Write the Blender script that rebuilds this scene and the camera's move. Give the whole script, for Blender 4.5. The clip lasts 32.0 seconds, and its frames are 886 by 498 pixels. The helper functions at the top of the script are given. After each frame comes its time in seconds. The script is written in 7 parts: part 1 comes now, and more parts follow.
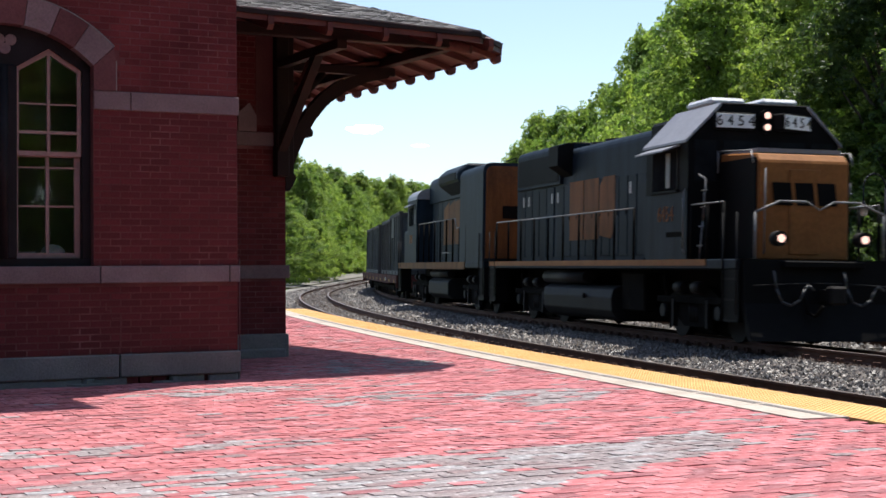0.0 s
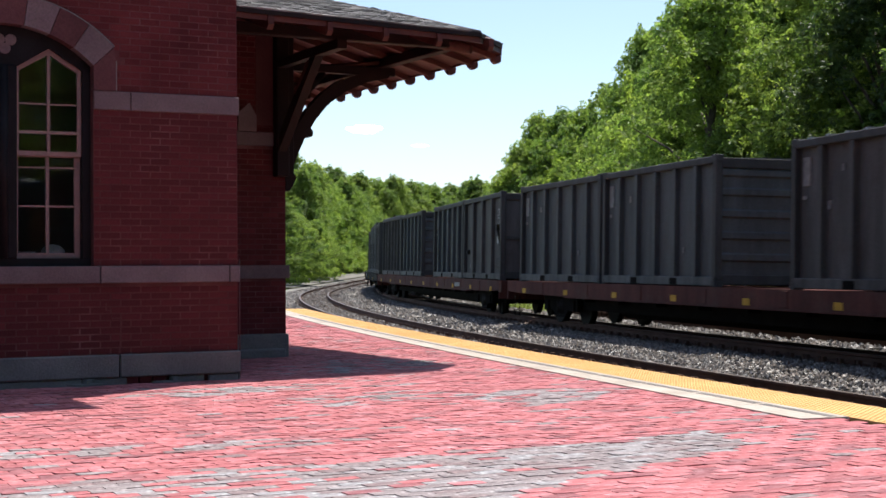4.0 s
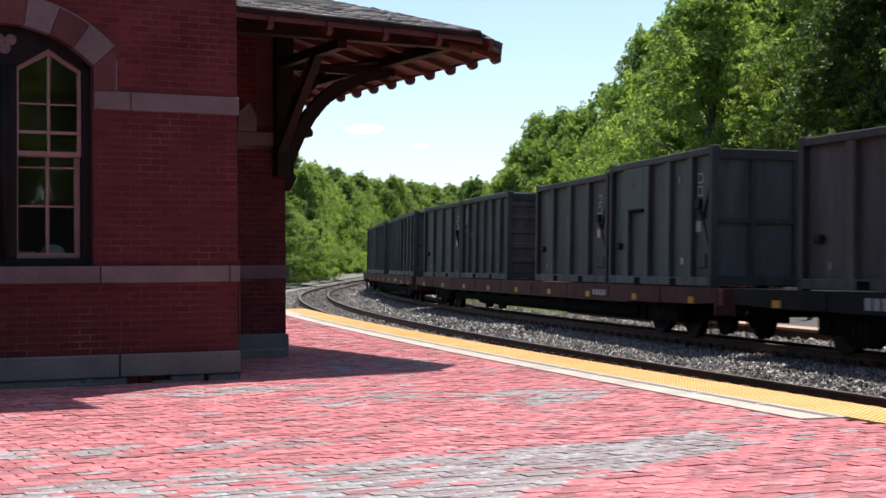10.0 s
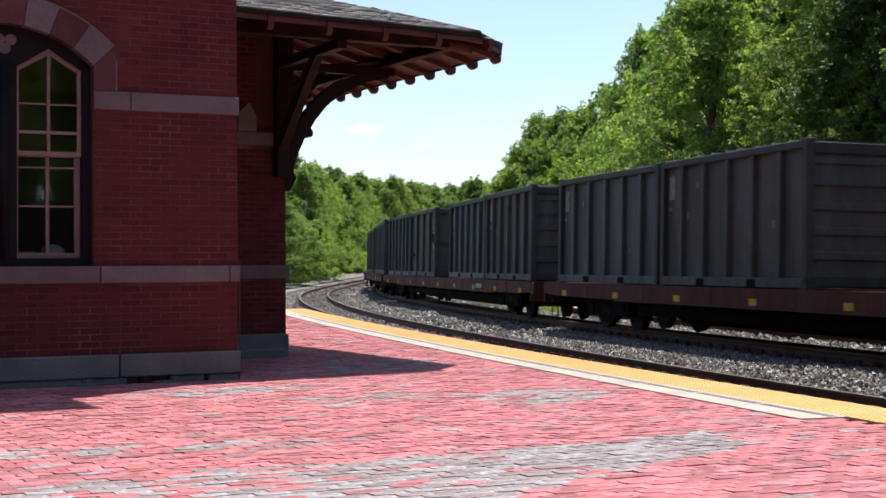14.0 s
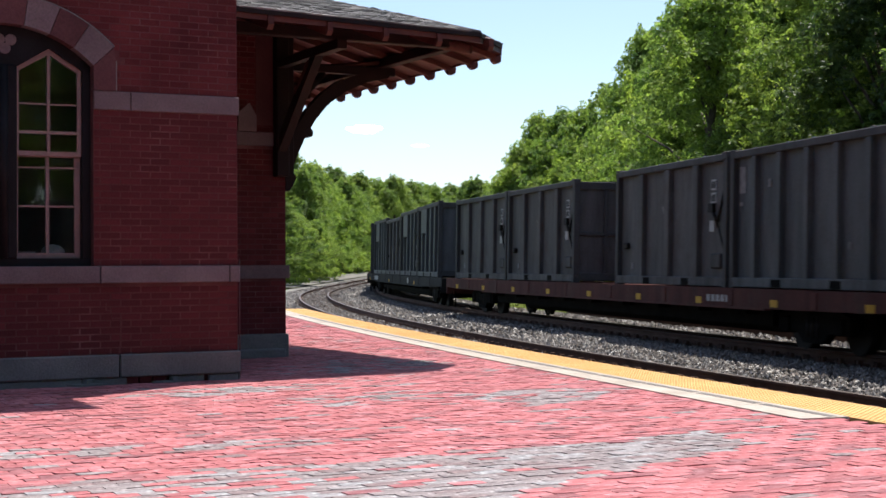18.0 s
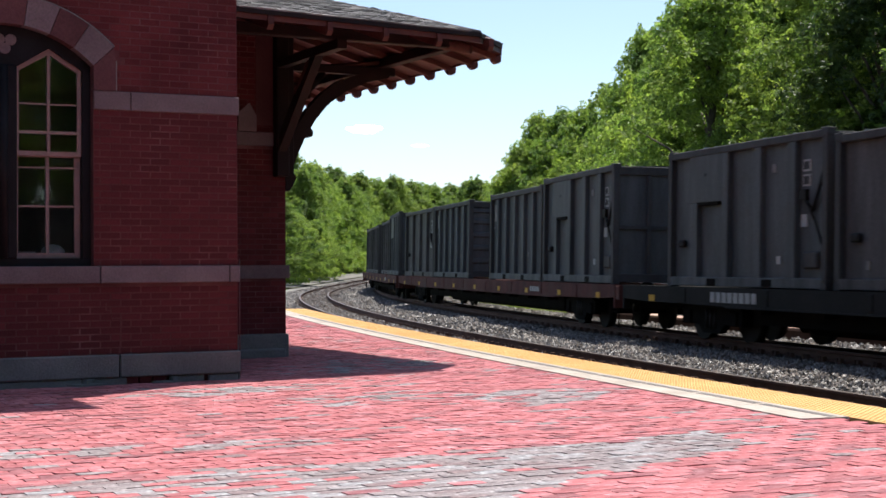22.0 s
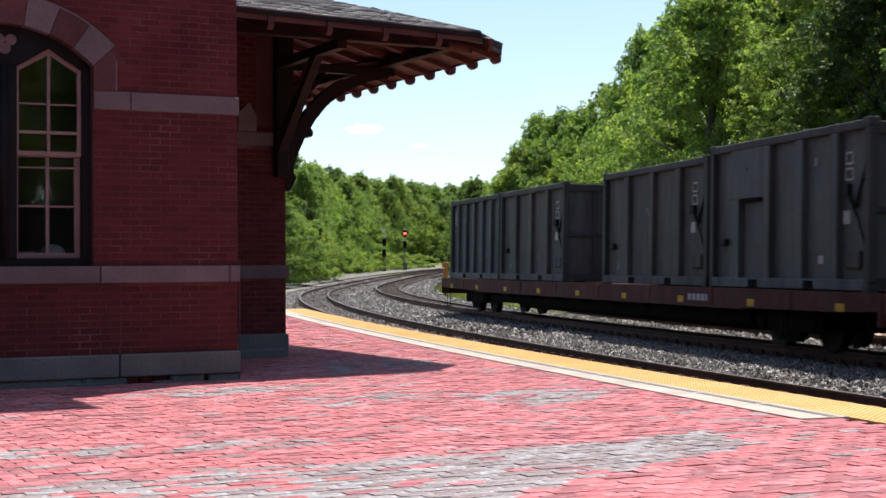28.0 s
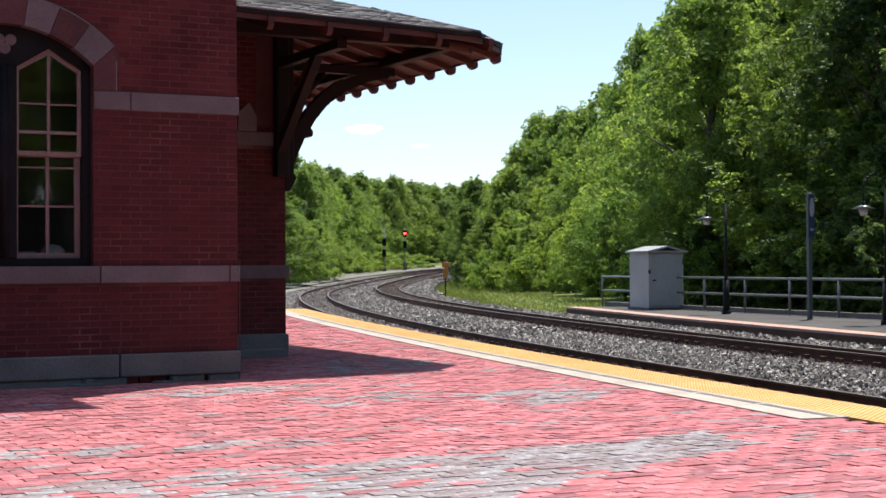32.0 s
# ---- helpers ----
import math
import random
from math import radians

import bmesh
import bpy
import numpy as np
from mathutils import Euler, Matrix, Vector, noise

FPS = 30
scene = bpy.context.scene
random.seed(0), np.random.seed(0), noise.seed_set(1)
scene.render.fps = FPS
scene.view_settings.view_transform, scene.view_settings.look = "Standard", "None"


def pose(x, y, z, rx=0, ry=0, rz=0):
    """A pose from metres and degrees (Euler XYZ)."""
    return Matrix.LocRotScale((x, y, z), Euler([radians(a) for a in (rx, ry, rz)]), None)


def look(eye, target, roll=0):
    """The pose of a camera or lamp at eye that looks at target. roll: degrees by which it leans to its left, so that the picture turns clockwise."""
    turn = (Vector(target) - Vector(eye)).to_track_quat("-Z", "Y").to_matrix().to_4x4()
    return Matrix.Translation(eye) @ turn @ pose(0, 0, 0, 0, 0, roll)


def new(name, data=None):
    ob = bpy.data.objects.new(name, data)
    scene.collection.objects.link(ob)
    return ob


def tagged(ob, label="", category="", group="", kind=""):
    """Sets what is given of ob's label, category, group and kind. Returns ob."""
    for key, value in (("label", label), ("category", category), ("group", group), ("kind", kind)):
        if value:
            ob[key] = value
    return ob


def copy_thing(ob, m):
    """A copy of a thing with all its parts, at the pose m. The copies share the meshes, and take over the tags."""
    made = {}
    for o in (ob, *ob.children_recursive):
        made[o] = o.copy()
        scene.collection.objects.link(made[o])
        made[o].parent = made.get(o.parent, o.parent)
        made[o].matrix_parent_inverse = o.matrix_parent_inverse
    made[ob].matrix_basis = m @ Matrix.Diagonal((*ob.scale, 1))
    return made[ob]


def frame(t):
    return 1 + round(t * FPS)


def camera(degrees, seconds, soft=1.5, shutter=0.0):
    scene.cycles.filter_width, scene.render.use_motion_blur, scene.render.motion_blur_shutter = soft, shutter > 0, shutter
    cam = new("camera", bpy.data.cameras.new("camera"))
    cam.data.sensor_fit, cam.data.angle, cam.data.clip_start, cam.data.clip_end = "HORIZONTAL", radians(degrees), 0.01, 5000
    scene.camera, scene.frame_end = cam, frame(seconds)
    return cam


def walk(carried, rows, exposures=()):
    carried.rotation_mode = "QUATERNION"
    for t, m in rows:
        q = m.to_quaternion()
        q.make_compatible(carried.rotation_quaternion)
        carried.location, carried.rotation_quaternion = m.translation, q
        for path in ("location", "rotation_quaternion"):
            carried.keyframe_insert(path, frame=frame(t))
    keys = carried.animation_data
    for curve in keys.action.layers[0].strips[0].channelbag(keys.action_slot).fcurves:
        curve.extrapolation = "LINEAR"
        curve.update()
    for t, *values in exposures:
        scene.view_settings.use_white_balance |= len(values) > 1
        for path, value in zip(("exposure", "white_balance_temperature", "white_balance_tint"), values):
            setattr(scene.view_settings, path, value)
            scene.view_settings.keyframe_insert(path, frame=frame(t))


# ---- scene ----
# ---- camera ----
cam = camera(33.57, 32.0, soft=1.6, shutter=0.25)
EYE = Vector((0.0, 0.0, 1.17))
HEAD = look(EYE, (0.0, 100.0, 1.17 + 100.0 * 27.0 / 2600.0), -0.3)
walk(cam, [(0.0, HEAD), (32.0, HEAD)], [(0.0, 0.83), (32.0, 0.83)])

# ---- world, sun ----
SUN_EL, SUN_AZ = radians(71.2), radians(27.0)
SUN_DIR = Vector((math.sin(SUN_AZ) * math.cos(SUN_EL), math.cos(SUN_AZ) * math.cos(SUN_EL), math.sin(SUN_EL)))
world = bpy.data.worlds.new("world")
scene.world = world
world.use_nodes = True
wn, wl = world.node_tree.nodes, world.node_tree.links
sky = wn.new("ShaderNodeTexSky")
sky.sky_type, sky.sun_disc = "NISHITA", False
sky.sun_elevation, sky.sun_rotation = SUN_EL, SUN_AZ
sky.air_density, sky.dust_density, sky.ozone_density = 0.8, 0.9, 1.0
wn["Background"].inputs["Strength"].default_value = 0.117
wl.new(sky.outputs[0], wn["Background"].inputs["Color"])
sun = new("sun", bpy.data.lights.new("sun", "SUN"))
sun.data.energy, sun.data.angle, sun.data.color = 4.2, radians(0.53), (1.0, 0.96, 0.9)
sun.matrix_world = look(SUN_DIR * 60, (0, 0, 0))


# ---- materials ----
def nodes_of(name):
    m = bpy.data.materials.new(name)
    m.use_nodes = True
    nt = m.node_tree
    return m, nt.nodes, nt.links, nt.nodes["Principled BSDF"]


def ramp(nodes, stops):
    r = nodes.new("ShaderNodeValToRGB")
    while len(r.color_ramp.elements) < len(stops):
        r.color_ramp.elements.new(0.5)
    for e, (p, c) in zip(r.color_ramp.elements, stops):
        e.position, e.color = p, (*c, 1)
    return r


def noise_tex(nodes, links, coord, scale, detail=4.0, rough=0.6):
    n = nodes.new("ShaderNodeTexNoise")
    n.inputs["Scale"].default_value = scale
    n.inputs["Detail"].default_value = detail
    n.inputs["Roughness"].default_value = rough
    links.new(coord, n.inputs["Vector"])
    return n


def mixed(nodes, links, mode, fac, a, b):
    x = nodes.new("ShaderNodeMix")
    x.data_type, x.blend_type = "RGBA", mode
    for sock, v in ((x.inputs[0], fac), (x.inputs[6], a), (x.inputs[7], b)):
        if hasattr(v, "default_value") or hasattr(v, "is_output"):
            links.new(v, sock)
        elif isinstance(v, tuple):
            sock.default_value = (*v, 1)
        else:
            sock.default_value = v
    return x.outputs[2]


def mat(name, c1, c2, rough=0.7, metal=0.0, scale=2.0, fine=30.0, bump=0.15, spread=0.0, c3=None, island=False, spec=0.5, tint=None):
    """Two-scale varied surface: c1 to c2 by large stains, fine grain and relief; spread: change from piece to piece."""
    m, n, l, p = nodes_of(name)
    tc = n.new("ShaderNodeTexCoord")
    big = noise_tex(n, l, tc.outputs["Object"], scale, 5)
    small = noise_tex(n, l, tc.outputs["Object"], fine, 3)
    r = ramp(n, [(0.32, c1), (0.68, c2)] if c3 is None else [(0.3, c1), (0.55, c2), (0.72, c3)])
    l.new(big.outputs["Fac"], r.inputs["Fac"])
    g = ramp(n, [(0.25, (0.72, 0.72, 0.72)), (0.75, (1.12, 1.12, 1.12))])
    l.new(small.outputs["Fac"], g.inputs["Fac"])
    col = mixed(n, l, "MULTIPLY", 0.8, r.outputs["Color"], g.outputs["Color"])
    if spread:
        if island:
            rnd = n.new("ShaderNodeNewGeometry").outputs["Random Per Island"]
        else:
            rnd = n.new("ShaderNodeObjectInfo").outputs["Random"]
        v = ramp(n, [(0.0, (1 - spread,) * 3), (1.0, (1 + spread,) * 3)] if tint is None else [(0.0, tuple((1 - spread) * c for c in tint)), (0.3, (1 - spread * 0.3,) * 3), (0.7, (1 + spread * 0.4,) * 3), (1.0, (1 + spread * 0.6, 1 + spread * 1.2, 1 + spread * 1.3))])
        l.new(rnd, v.inputs["Fac"])
        col = mixed(n, l, "MULTIPLY", 1.0, col, v.outputs["Color"])
    l.new(col, p.inputs["Base Color"])
    p.inputs["Roughness"].default_value, p.inputs["Metallic"].default_value = rough, metal
    p.inputs["Specular IOR Level"].default_value = spec
    if bump:
        b = n.new("ShaderNodeBump")
        b.inputs["Strength"].default_value, b.inputs["Distance"].default_value = bump, 0.02
        l.new(small.outputs["Fac"], b.inputs["Height"])
        l.new(b.outputs[0], p.inputs["Normal"])
    return m


def streaked(name, c1, c2, stain, rough, spec, spread, amount=0.62):
    """Painted sheet steel with vertical dirt runs, rust blooms and chalky wear."""
    m, n, l, p = nodes_of(name)
    tc = n.new("ShaderNodeTexCoord")
    sq = n.new("ShaderNodeVectorMath")
    sq.operation = "MULTIPLY"
    sq.inputs[1].default_value = (2.0, 2.0, 0.34)
    l.new(tc.outputs["Object"], sq.inputs[0])
    oi = n.new("ShaderNodeObjectInfo")
    run = noise_tex(n, l, sq.outputs[0], 1.0, 5, 0.65)
    bloom = noise_tex(n, l, tc.outputs["Object"], 1.1, 6, 0.7)
    fine = noise_tex(n, l, tc.outputs["Object"], 24.0, 3)
    r = ramp(n, [(0.3, c1), (0.7, c2)])
    l.new(run.outputs["Fac"], r.inputs["Fac"])
    k = ramp(n, [(0.52, (0, 0, 0)), (0.72, (amount,) * 3)])
    l.new(bloom.outputs["Fac"], k.inputs["Fac"])
    col = mixed(n, l, "MIX", k.outputs["Color"], r.outputs["Color"], stain)
    g = ramp(n, [(0.3, (0.78, 0.78, 0.78)), (0.7, (1.12, 1.12, 1.12))])
    l.new(fine.outputs["Fac"], g.inputs["Fac"])
    col = mixed(n, l, "MULTIPLY", 0.8, col, g.outputs["Color"])
    v = ramp(n, [(0.0, (1 - spread,) * 3), (1.0, (1 + spread,) * 3)])
    l.new(oi.outputs["Random"], v.inputs["Fac"])
    col = mixed(n, l, "MULTIPLY", 1.0, col, v.outputs["Color"])
    l.new(col, p.inputs["Base Color"])
    p.inputs["Roughness"].default_value = rough
    p.inputs["Specular IOR Level"].default_value = spec
    b = n.new("ShaderNodeBump")
    b.inputs["Strength"].default_value, b.inputs["Distance"].default_value = 0.2, 0.03
    l.new(bloom.outputs["Fac"], b.inputs["Height"])
    l.new(b.outputs[0], p.inputs["Normal"])
    return m


def leaf_mat(name, dark, light):
    m, n, l, p = nodes_of(name)
    g = n.new("ShaderNodeNewGeometry")
    o = n.new("ShaderNodeObjectInfo")
    r = ramp(n, [(0.0, dark), (0.6, tuple((a + b) / 2 for a, b in zip(dark, light))), (1.0, light)])
    l.new(g.outputs["Random Per Island"], r.inputs["Fac"])
    v = ramp(n, [(0.0, (0.84, 0.86, 1.02)), (1.0, (1.30, 1.18, 1.34))])
    l.new(o.outputs["Random"], v.inputs["Fac"])
    col = mixed(n, l, "MULTIPLY", 1.0, r.outputs["Color"], v.outputs["Color"])
    tc = n.new("ShaderNodeTexCoord")
    big = noise_tex(n, l, tc.outputs["Object"], 0.55, 3)
    hue = ramp(n, [(0.35, (0.78, 0.86, 0.9)), (0.65, (1.2, 1.12, 0.95))])
    l.new(big.outputs["Fac"], hue.inputs["Fac"])
    col = mixed(n, l, "MULTIPLY", 1.0, col, hue.outputs["Color"])
    t = n.new("ShaderNodeBsdfTranslucent")
    x = n.new("ShaderNodeMixShader")
    x.inputs[0].default_value = 0.62
    l.new(col, p.inputs["Base Color"])
    l.new(mixed(n, l, "MULTIPLY", 1.0, col, (1.20, 1.26, 0.72)), t.inputs["Color"])
    p.inputs["Roughness"].default_value = 0.45
    p.inputs["Specular IOR Level"].default_value = 0.4
    l.new(p.outputs[0], x.inputs[1])
    l.new(t.outputs[0], x.inputs[2])
    l.new(x.outputs[0], n["Material Output"].inputs["Surface"])
    return m


def glow(name, col, strength):
    m, n, l, p = nodes_of(name)
    p.inputs["Base Color"].default_value = (*col, 1)
    p.inputs["Emission Color"].default_value = (*col, 1)
    p.inputs["Emission Strength"].default_value = strength
    return m


def glass_mat(name):
    m, n, l, p = nodes_of(name)
    p.inputs["Base Color"].default_value = (0.9, 0.95, 0.93, 1)
    p.inputs["Roughness"].default_value = 0.02
    p.inputs["Transmission Weight"].default_value = 1.0
    p.inputs["IOR"].default_value = 1.45
    return m


PAVER_RED = dict(c1=(0.30, 0.082, 0.088), c2=(0.45, 0.155, 0.163), c3=(0.60, 0.27, 0.27), rough=0.9, scale=13.0, fine=60, bump=0.4, spread=0.33, spec=0.2, tint=(0.92, 1.2, 1.25))
PAVER_ASH = dict(c1=(0.160, 0.134, 0.137), c2=(0.285, 0.24, 0.24), c3=(0.47, 0.42, 0.41), rough=0.9, scale=20.0, fine=70, bump=0.35, spread=0.28, spec=0.2, tint=(1.2, 1.0, 1.0))
M_PAVER, M_PAVER1 = mat("paver_red", island=True, **PAVER_RED), mat("paver_red_single", **PAVER_RED)
M_PAVER_GREY, M_PAVER_GREY1 = mat("paver_grey", island=True, **PAVER_ASH), mat("paver_grey_single", **PAVER_ASH)
M_JOINT = mat("paver_joint", (0.024, 0.014, 0.014), (0.055, 0.032, 0.031), 0.95, 0, 3, 80, 0.4, spec=0.2)
M_YELLOW = mat("tactile_yellow", (0.63, 0.345, 0.11), (0.72, 0.415, 0.15), 0.8, 0, 0.8, 50, 0.2, 0.06)
M_WHITE = mat("edge_white", (0.36, 0.31, 0.26), (0.48, 0.425, 0.37), 0.9, 0, 1.5, 40, 0.25, spec=0.2)
M_CONC = mat("concrete", (0.105, 0.093, 0.085), (0.165, 0.147, 0.133), 0.9, 0, 1.2, 35, 0.3)
M_BALLAST = mat("ballast_bed", (0.014, 0.012, 0.0108), (0.040, 0.034, 0.029), 0.95, 0, 0.9, 16, 1.0)
M_STONE = mat("ballast_stone", (0.033, 0.026, 0.0205), (0.128, 0.101, 0.080), 0.5, 0, 3.0, 30, 0.3, 0.85, island=True, spec=0.6)
M_RAIL = mat("rail_rust", (0.082, 0.045, 0.032), (0.145, 0.082, 0.060), 0.85, 0.0, 2, 60, 0.3, spec=0.15)
M_RAILTOP = mat("rail_head", (0.10, 0.075, 0.062), (0.17, 0.135, 0.115), 0.5, 0.4, 2, 40, 0.1, spec=0.3)
M_TIE = mat("tie_wood", (0.028, 0.020, 0.016), (0.058, 0.042, 0.033), 0.9, 0, 3, 30, 0.4, 0.2)
M_GRASS = mat("grass_ground", (0.085, 0.115, 0.030), (0.16, 0.19, 0.060), 0.95, 0, 0.25, 6, 0.8, c3=(0.135, 0.155, 0.055), spec=0.1)
M_BRICK = mat("wall_brick", (0.072, 0.0150, 0.0168), (0.128, 0.0295, 0.0310), 0.85, 0, 1.2, 70, 0.3, 0.2, spec=0.2)
M_BRICKI = mat("wall_brick_joined", (0.072, 0.0150, 0.0168), (0.128, 0.0295, 0.0310), 0.85, 0, 1.2, 70, 0.3, 0.2, island=True, spec=0.2)
M_MORTAR = mat("mortar", (0.078, 0.030, 0.030), (0.130, 0.055, 0.054), 0.95, 0, 1.7, 60, 0.3, c3=(0.22, 0.125, 0.120), spec=0.2)
M_SAND = mat("sandstone", (0.132, 0.106, 0.111), (0.198, 0.163, 0.168), 0.85, 0, 1.6, 50, 0.3, 0.1, spec=0.3)
M_SANDRED = mat("brownstone", (0.080, 0.034, 0.036), (0.122, 0.055, 0.056), 0.85, 0, 1.6, 50, 0.3, 0.1, spec=0.3)
M_BASE = mat("base_stone", (0.116, 0.124, 0.122), (0.202, 0.210, 0.203), 0.9, 0, 1.4, 40, 0.4, 0.12, spec=0.3)
M_DARKWOOD = mat("dark_paint", (0.010, 0.006, 0.006), (0.022, 0.011, 0.010), 0.6, 0, 2, 40, 0.15, spec=0.2)
M_REDWOOD = mat("rafter_paint", (0.066, 0.023, 0.019), (0.116, 0.041, 0.033), 0.6, 0, 2, 40, 0.15, 0.15, spec=0.3)
M_BLACKFRAME = mat("window_black_paint", (0.008, 0.008, 0.009), (0.015, 0.015, 0.017), 0.55, 0, 3, 40, 0.1, spec=0.12)
M_SASH = mat("sash_paint", (0.185, 0.128, 0.115), (0.255, 0.180, 0.162), 0.5, 0, 3, 40, 0.1)
M_SHINGLE = mat("slate", (0.10, 0.095, 0.094), (0.20, 0.19, 0.186), 0.85, 0, 2, 40, 0.4, 0.45, island=True, spec=0.3)
M_ROOM = mat("room_plaster", (0.10, 0.095, 0.08), (0.16, 0.15, 0.13), 0.9, 0, 2, 30, 0.1)
M_GLASS = glass_mat("window_glass")
M_BARK = mat("bark", (0.055, 0.042, 0.032), (0.12, 0.10, 0.08), 0.95, 0, 2, 20, 0.8)
M_LEAF = leaf_mat("leaf_green", (0.118, 0.192, 0.038), (0.325, 0.440, 0.120))
M_LEAF2 = leaf_mat("leaf_light", (0.140, 0.220, 0.036), (0.360, 0.470, 0.118))
M_LEAF3 = leaf_mat("leaf_deep", (0.106, 0.170, 0.037), (0.290, 0.390, 0.108))
# darker leaf copy: the wood's shade is put into its colour
M_LEAF_SHADED = leaf_mat("leaf_in_shade", (0.044, 0.078, 0.020), (0.140, 0.203, 0.060))
M_BLADE = leaf_mat("grass_blade", (0.11, 0.145, 0.04), (0.25, 0.275, 0.095))
M_BOX = streaked("container_paint", (0.050, 0.047, 0.0455), (0.117, 0.111, 0.107), (0.060, 0.043, 0.038), 0.65, 0.1, 0.06)
M_BOX_COOL = streaked("container_paint_cool", (0.046, 0.0495, 0.051), (0.111, 0.117, 0.118), (0.072, 0.058, 0.051), 0.6, 0.12, 0.06, 0.5)
M_BOX2 = streaked("container_rib_paint", (0.038, 0.037, 0.037), (0.074, 0.072, 0.070), (0.052, 0.036, 0.032), 0.65, 0.1, 0.06)
M_DECKRED = streaked("car_oxide_red", (0.060, 0.020, 0.017), (0.112, 0.040, 0.033), (0.080, 0.050, 0.042), 0.75, 0.1, 0.12, 0.8)
M_DECKDARK = mat("car_dark_grey", (0.010, 0.010, 0.0092), (0.020, 0.019, 0.0175), 0.75, 0.0, 1.0, 14, 0.2, 0.1, spec=0.1)
M_BLACK = mat("underframe_black", (0.005, 0.0045, 0.004), (0.012, 0.0105, 0.009), 0.85, 0.0, 2, 20, 0.2, spec=0.03)
M_STEEL = mat("wheel_steel", (0.008, 0.007, 0.006), (0.017, 0.014, 0.0125), 0.7, 0.0, 2, 20, 0.1, spec=0.15)
M_REFL = mat("reflector_yellow", (0.46, 0.25, 0.025), (0.58, 0.34, 0.045), 0.6, 0, 4, 30, 0.05, spec=0.1)
M_DECAL = mat("decal_white", (0.27, 0.26, 0.25), (0.36, 0.355, 0.34), 0.6, 0, 6, 40, 0.05)
# both blues' pale runs: weathering, plus door reflections put into the colour
M_BLUE = streaked("loco_blue", (0.0035, 0.0068, 0.0115), (0.0165, 0.0250, 0.0360), (0.0110, 0.0125, 0.0120), 0.55, 0.08, 0.1, 0.5)
M_GREYBLUE = streaked("loco_greyblue", (0.0070, 0.0130, 0.0210), (0.0220, 0.0340, 0.0480), (0.0140, 0.0175, 0.0180), 0.55, 0.07, 0.08, 0.5)
M_LOCOYEL = mat("loco_yellow", (0.21, 0.083, 0.026), (0.29, 0.122, 0.038), 0.55, 0, 0.9, 12, 0.1, spec=0.1)
M_EMBLEM = streaked("faded_emblem", (0.095, 0.038, 0.013), (0.240, 0.098, 0.034), (0.045, 0.030, 0.022), 0.6, 0.1, 0.1, 0.55)
M_LOCOBLACK = mat("loco_black", (0.0045, 0.0042, 0.0042), (0.0085, 0.0080, 0.0080), 0.6, 0, 1, 14, 0.1, spec=0.05)
M_ROOFWHITE = mat("roof_light_grey", (0.50, 0.50, 0.50), (0.62, 0.62, 0.62), 0.45, 0, 1, 14, 0.1)
M_CABROOF = mat("cab_roof_grey", (0.17, 0.165, 0.175), (0.24, 0.235, 0.245), 0.45, 0, 1, 14, 0.1)
M_TANK = mat("tank_grey", (0.009, 0.0088, 0.009), (0.017, 0.0165, 0.0165), 0.6, 0, 1, 14, 0.1, spec=0.12)
M_RAILING = mat("galvanised", (0.17, 0.174, 0.174), (0.25, 0.254, 0.254), 0.4, 0.7, 3, 40, 0.05)
M_HANDRAIL = mat("handrail_paint", (0.14, 0.136, 0.132), (0.22, 0.213, 0.206), 0.5, 0.2, 3, 40, 0.05)
M_SHED = mat("shed_paint", (0.30, 0.30, 0.30), (0.41, 0.41, 0.41), 0.55, 0, 0.8, 30, 0.1)
M_IRON = mat("lamp_iron", (0.010, 0.011, 0.012), (0.020, 0.022, 0.024), 0.6, 0.0, 3, 30, 0.05, spec=0.15)
M_SIGNBLUE = mat("sign_blue", (0.018, 0.032, 0.070), (0.028, 0.046, 0.095), 0.4, 0, 3, 30, 0.03)
M_LENSRED = glow("signal_red", (1.0, 0.04, 0.03), 9.0)
M_HEADLIGHT = glow("headlight_lens", (1.0, 0.62, 0.5), 0.75)
M_GRAVEL = mat("gravel", (0.13, 0.12, 0.10), (0.22, 0.205, 0.175), 0.95, 0, 0.4, 9, 0.8)
M_PEACH = mat("edge_orange", (0.38, 0.225, 0.160), (0.50, 0.32, 0.245), 0.8, 0, 1.0, 30, 0.15)
M_ORANGE = mat("marker_orange", (0.52, 0.17, 0.03), (0.62, 0.24, 0.05), 0.6, 0, 4, 30, 0.1)
M_SHEDDOOR = mat("shed_door_paint", (0.30, 0.31, 0.31), (0.38, 0.39, 0.39), 0.55, 0, 0.8, 30, 0.1)
M_GLASSDARK = mat("cab_glass", (0.010, 0.011, 0.012), (0.016, 0.018, 0.019), 0.6, 0, 3, 40, 0.0, spec=0.0)
M_NUMWHITE = mat("number_white", (0.7, 0.7, 0.69), (0.78, 0.78, 0.77), 0.5, 0, 6, 40, 0.0)
M_HOSE = mat("hose_rubber", (0.028, 0.028, 0.028), (0.05, 0.05, 0.048), 0.6, 0, 6, 40, 0.05)
M_LIDBOW = mat("lid_bow_metal", (0.20, 0.21, 0.20), (0.34, 0.35, 0.33), 0.5, 0.3, 3, 30, 0.05)
M_STONE_RUST = mat("ballast_stone_rusty", (0.046, 0.033, 0.027), (0.105, 0.077, 0.062), 0.7, 0, 0.6, 30, 0.3, 0.5, island=True, spec=0.2)
M_POST = mat("sign_post_grey", (0.070, 0.074, 0.080), (0.105, 0.110, 0.118), 0.5, 0.2, 3, 40, 0.05)
M_ASPHALT = mat("platform_asphalt", (0.062, 0.058, 0.055), (0.105, 0.098, 0.092), 0.9, 0, 1.0, 40, 0.3, spec=0.2)
